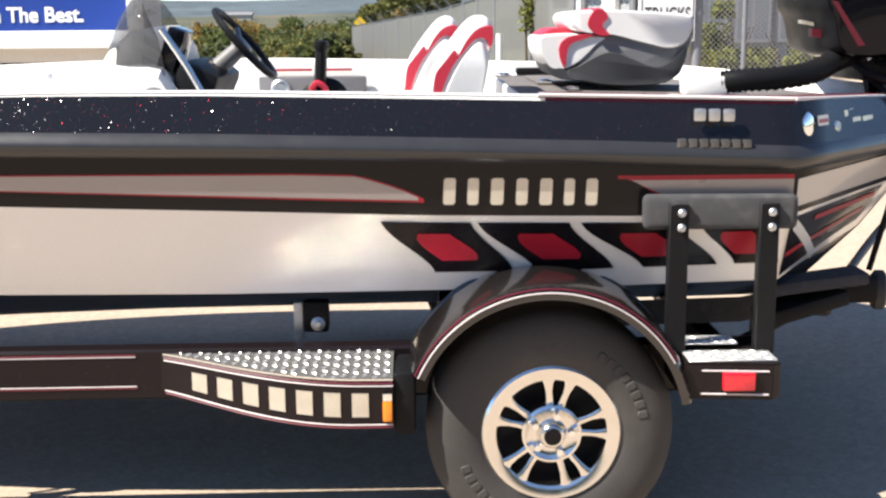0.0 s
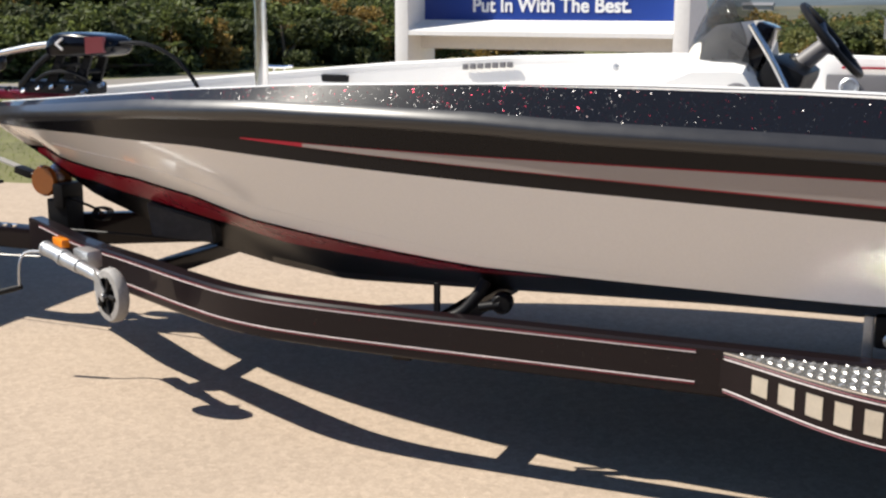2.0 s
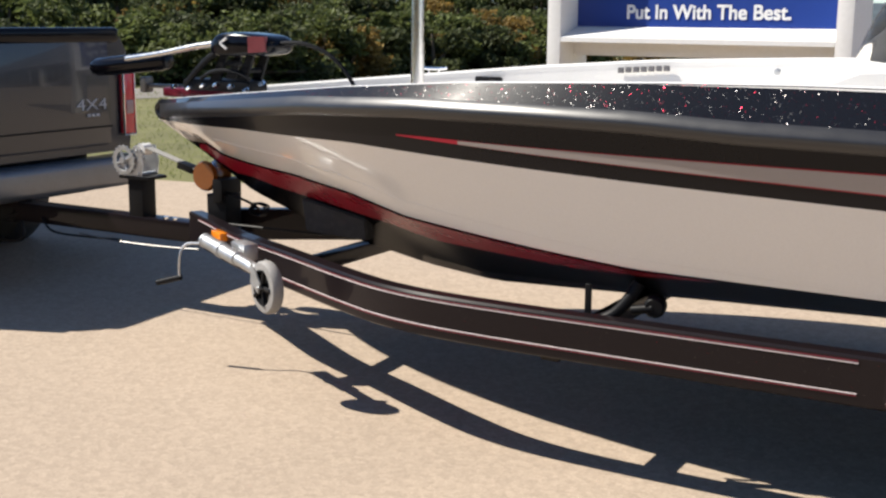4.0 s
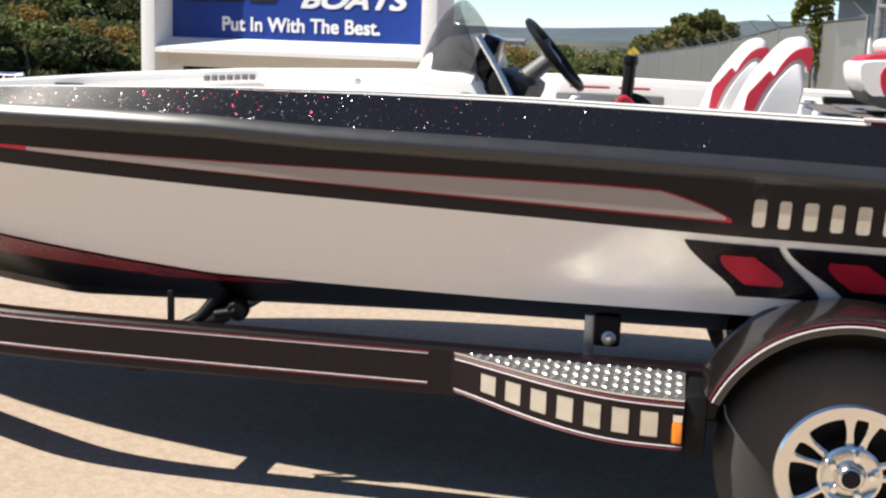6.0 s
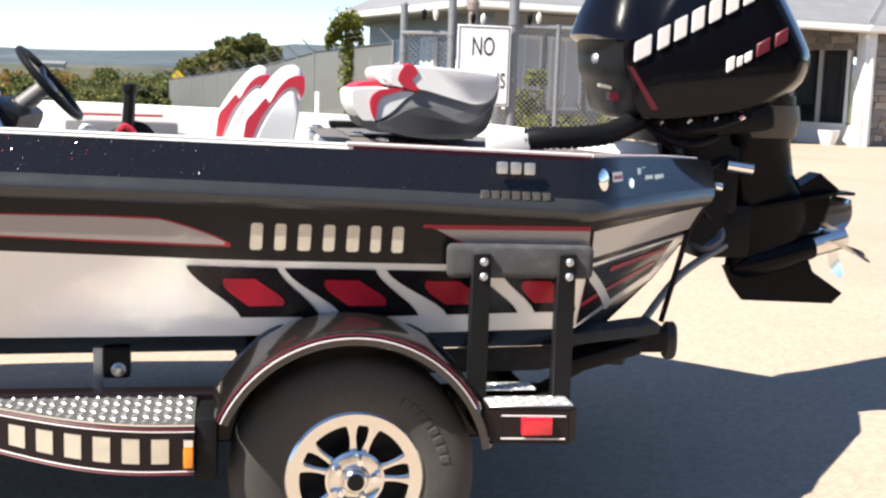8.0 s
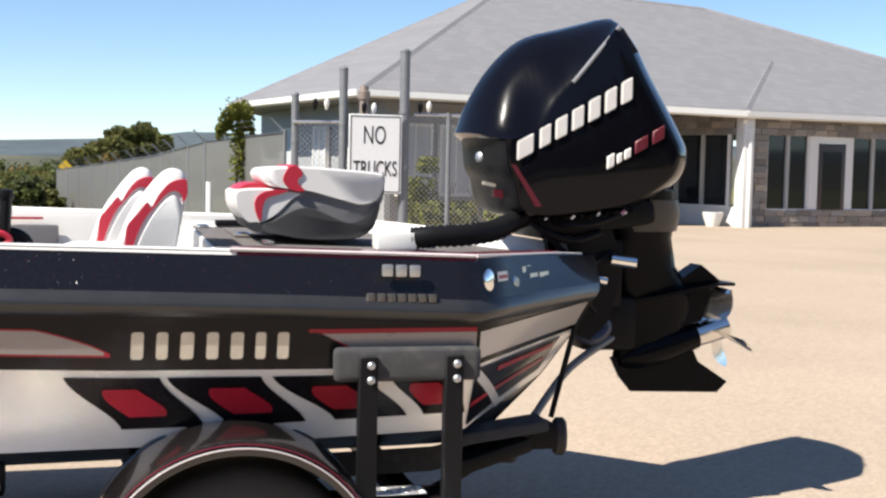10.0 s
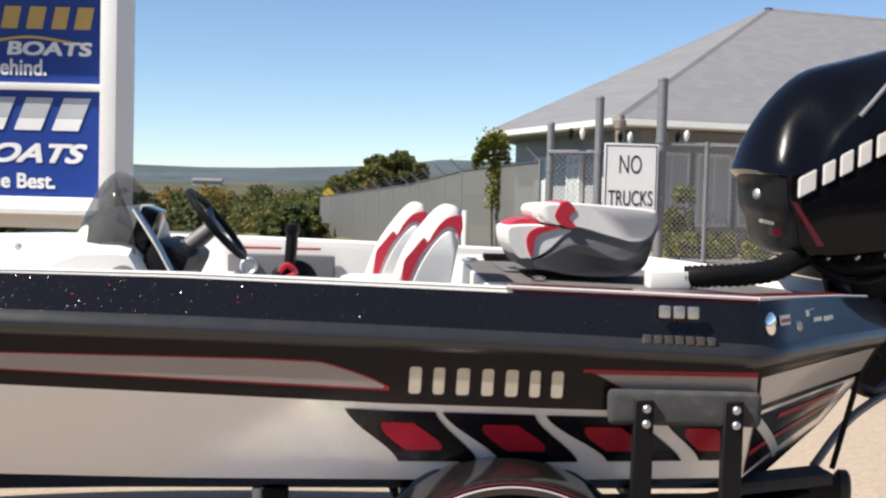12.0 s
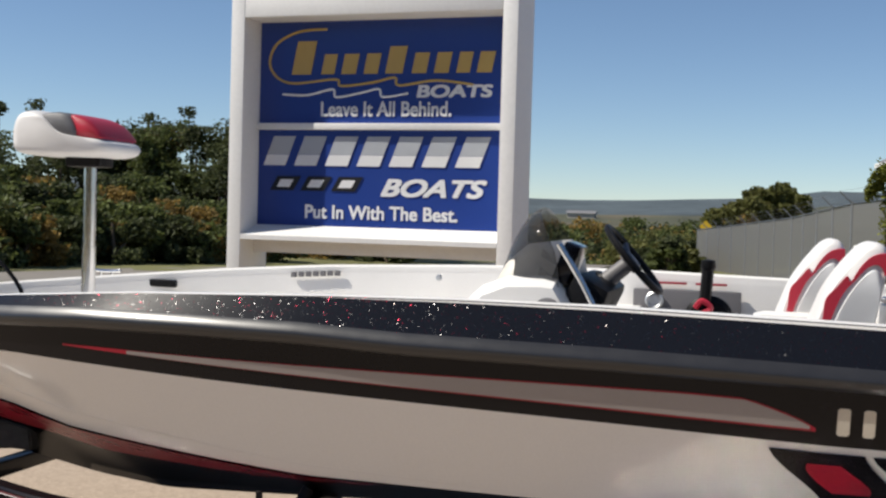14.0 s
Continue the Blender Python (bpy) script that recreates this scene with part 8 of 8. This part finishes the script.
# ---------------------------------------------------------------- pickup truck
def build_truck():
    tk = thing("pickup_truck", (-8.4, 4.30, 0.0), "dark grey four-wheel-drive pickup hitched to the trailer", "truck")
    x0 = -5.63
    y0, y1 = 3.32, 5.28
    # rear body with rounded sides
    def section(x, s=1.0, top=1.44, bot=0.70):
        cy = (y0 + y1) / 2
        hw = (y1 - y0) / 2 * s
        pts = [(-hw + 0.02, bot), (-hw, bot + 0.12), (-hw - 0.01, 1.0), (-hw + 0.02, top - 0.12), (-hw + 0.07, top - 0.03), (-hw + 0.14, top), (hw - 0.14, top), (hw - 0.07, top - 0.03), (hw - 0.02, top - 0.12), (hw + 0.01, 1.0), (hw, bot + 0.12), (hw - 0.02, bot)]
        return [Vector((x, cy + a, z)) for a, z in pts]
    bm = B()
    loft(bm, [section(x0 + 0.01, 0.985, 1.425), section(x0 - 0.04), section(-7.6), section(-8.0), section(-10.6, 1.0, 1.30), section(-11.0, 0.97, 1.15)])
    body = part("body", bm, TRUCK, tk, "dark grey painted body", 50)
    bm = B()
    box(bm, x0 - 0.02, x0 + 0.035, y0 + 0.20, y1 - 0.20, 0.74, 1.41, 0.03)
    tg = part("tailgate", bm, TRUCK, tk, "dark grey tailgate")
    bm = B()
    box(bm, x0 - 0.03, x0 + 0.05, y0 + 0.12, y1 - 0.12, 1.36, 1.452, 0.035, seg=4)
    part("tailgate_cap", bm, BLACK_GLOSS, tg, "dark moulded cap along the tailgate top")
    bm = B()
    box(bm, x0 + 0.033, x0 + 0.042, y0 + 0.20, y1 - 0.20, 0.855, 0.863, 0)
    part("tailgate_crease", bm, BLACK_PLASTIC, tg)
    for s, y in ((-1, y0 + 0.055), (1, y1 - 0.055)):
        bm = B()
        box(bm, x0 - 0.06, x0 + 0.045, y - 0.042, y + 0.042, 0.80, 1.205, 0.015)
        tl = part("tail_light", bm, RED_LENS, tk, "tall red tail light")
        bm = B()
        box(bm, x0 + 0.03, x0 + 0.052, y - 0.03, y + 0.03, 0.925, 1.01, 0.008)
        part("reversing_lens", bm, mat("pale_pink_lens", (0.42, 0.26, 0.25), 0.2, vary=0.1, coat=0.4), tl, "clear reversing lens")
        bm = B()
        for a, b, c, d in ((-0.05, 0.05, 1.205, 1.213), (-0.05, 0.05, 0.79, 0.80), (-0.05, -0.042, 0.80, 1.205), (0.042, 0.05, 0.80, 1.205)):
            box(bm, x0 + 0.03, x0 + 0.05, y + a, y + b, c, d, 0.002, seg=1)
        part("lamp_trim", bm, CHROME, tl, "bright lamp surround")
    text_mesh("lettering", "4X4", 0.065, pose(x0 + 0.037, y1 - 0.36, 0.965, 90, 0, 90), SIGN_SILVER, tk, width=0.24)
    bm = B()
    for k in range(3):
        box(bm, x0 + 0.036, x0 + 0.041, y1 - 0.40 + 0.035 * k, y1 - 0.375 + 0.035 * k, 0.925, 0.942, 0)
    part("badge_bar", bm, SIGN_SILVER, tk, "small badge bars")
    bm = B()
    box(bm, x0 - 0.06, x0 + 0.16, y0 + 0.03, y1 - 0.03, 0.50, 0.68, 0.04, seg=3)
    part("bumper", bm, mat("dull_bumper", (0.20, 0.20, 0.205), 0.35, 0.7, 0.1), tk, "dark rear bumper")
    bm = B()
    box(bm, x0 - 0.4, x0 + 0.10, 4.24, 4.36, 0.38, 0.47, 0.01)
    part("hitch_receiver", bm, BLACK_PLASTIC, tk, "black hitch receiver")
    # cab
    bm = B()
    def cab(x, hw, z0, z1):
        return [Vector((x, 4.3 - hw, z0)), Vector((x, 4.3 - hw * 0.86, z1)), Vector((x, 4.3 + hw * 0.86, z1)), Vector((x, 4.3 + hw, z0))]
    loft(bm, [cab(-7.65, 0.94, 1.40, 1.42), cab(-7.75, 0.93, 1.40, 1.86), cab(-9.2, 0.93, 1.40, 1.90), cab(-9.9, 0.93, 1.32, 1.34)])
    part("cab", bm, TRUCK, tk, "dark grey cab")
    bm = B()
    prism(bm, [(-7.70, 3.62, 1.46), (-7.70, 4.98, 1.46), (-7.745, 4.90, 1.80), (-7.745, 3.70, 1.80)], (0.012, 0, 0))
    part("rear_window", bm, DARK_GLASS, tk, "dark rear window")
    for x in (-6.75, -10.0):
        for s in (-1, 1):
            c = Vector((x, 4.30 + s * 0.97, 0.39))
            bm = B()
            lathe(bm, c, (0, s, 0), [(0.24, -0.22), (0.36, -0.23), (0.39, -0.18), (0.39, -0.05), (0.36, 0.0), (0.25, 0.0), (0.24, -0.02)], 40)
            w = part("wheel", bm, RUBBER, tk, "black truck tyre")
            bm = B()
            lathe(bm, c, (0, s, 0), [(0.245, -0.01), (0.23, -0.03), (0.10, -0.02), (0.08, 0.0), (0.001, 0.0)], 30)
            part("rim", bm, ALLOY, w, "alloy rim")
    bm = B()
    box(bm, -10.8, x0 - 0.1, 3.6, 5.0, 0.45, 0.72, 0.02)
    part("chassis", bm, BLACK_PLASTIC, tk)


build_truck()


# ---------------------------------------------------------------- stones of the office walls
def lay_stones():
    rnd = random.Random(77)
    shapes = []
    for k in range(6):
        bm = B()
        box(bm, -0.5, 0.5, -0.5, 0.5, -0.5, 0.5)
        for v in bm.verts:
            v.co += Vector((rnd.uniform(-0.03, 0.03), rnd.uniform(-0.15, 0.15), rnd.uniform(-0.07, 0.07)))
        bmesh.ops.bevel(bm, geom=bm.edges[:], offset=0.06, segments=1, affect="EDGES")
        shapes.append(finish("stone", bm, STONE_PIECE, 30))
    for wall_part, p, q, z0, z1, reach in FACINGS:
        d = (q - p).normalized()
        out = Vector((d.y, -d.x, 0))
        turn = Matrix.Rotation(math.atan2(d.y, d.x), 4, "Z")
        rows = max(1, round((z1 - z0) / 0.16))
        h = (z1 - z0) / rows
        length = min(reach, (q - p).length)
        for r in range(rows):
            u = 0.0
            while u < length - 0.06:
                w = min(rnd.uniform(0.24, 0.56), length - u)
                if length - u - w < 0.14:
                    w = length - u
                c = p + d * (u + w / 2) + out * 0.012 + Vector((0, 0, z0 + h * (r + 0.5)))
                ob = new("stone", shapes[rnd.randrange(6)])
                ob.parent = wall_part
                ob.matrix_local = Matrix.Translation(c - PLACE[wall_part]) @ turn @ Matrix.Diagonal((w - 0.014, 0.06, h - 0.014, 1))
                u += w


lay_stones()
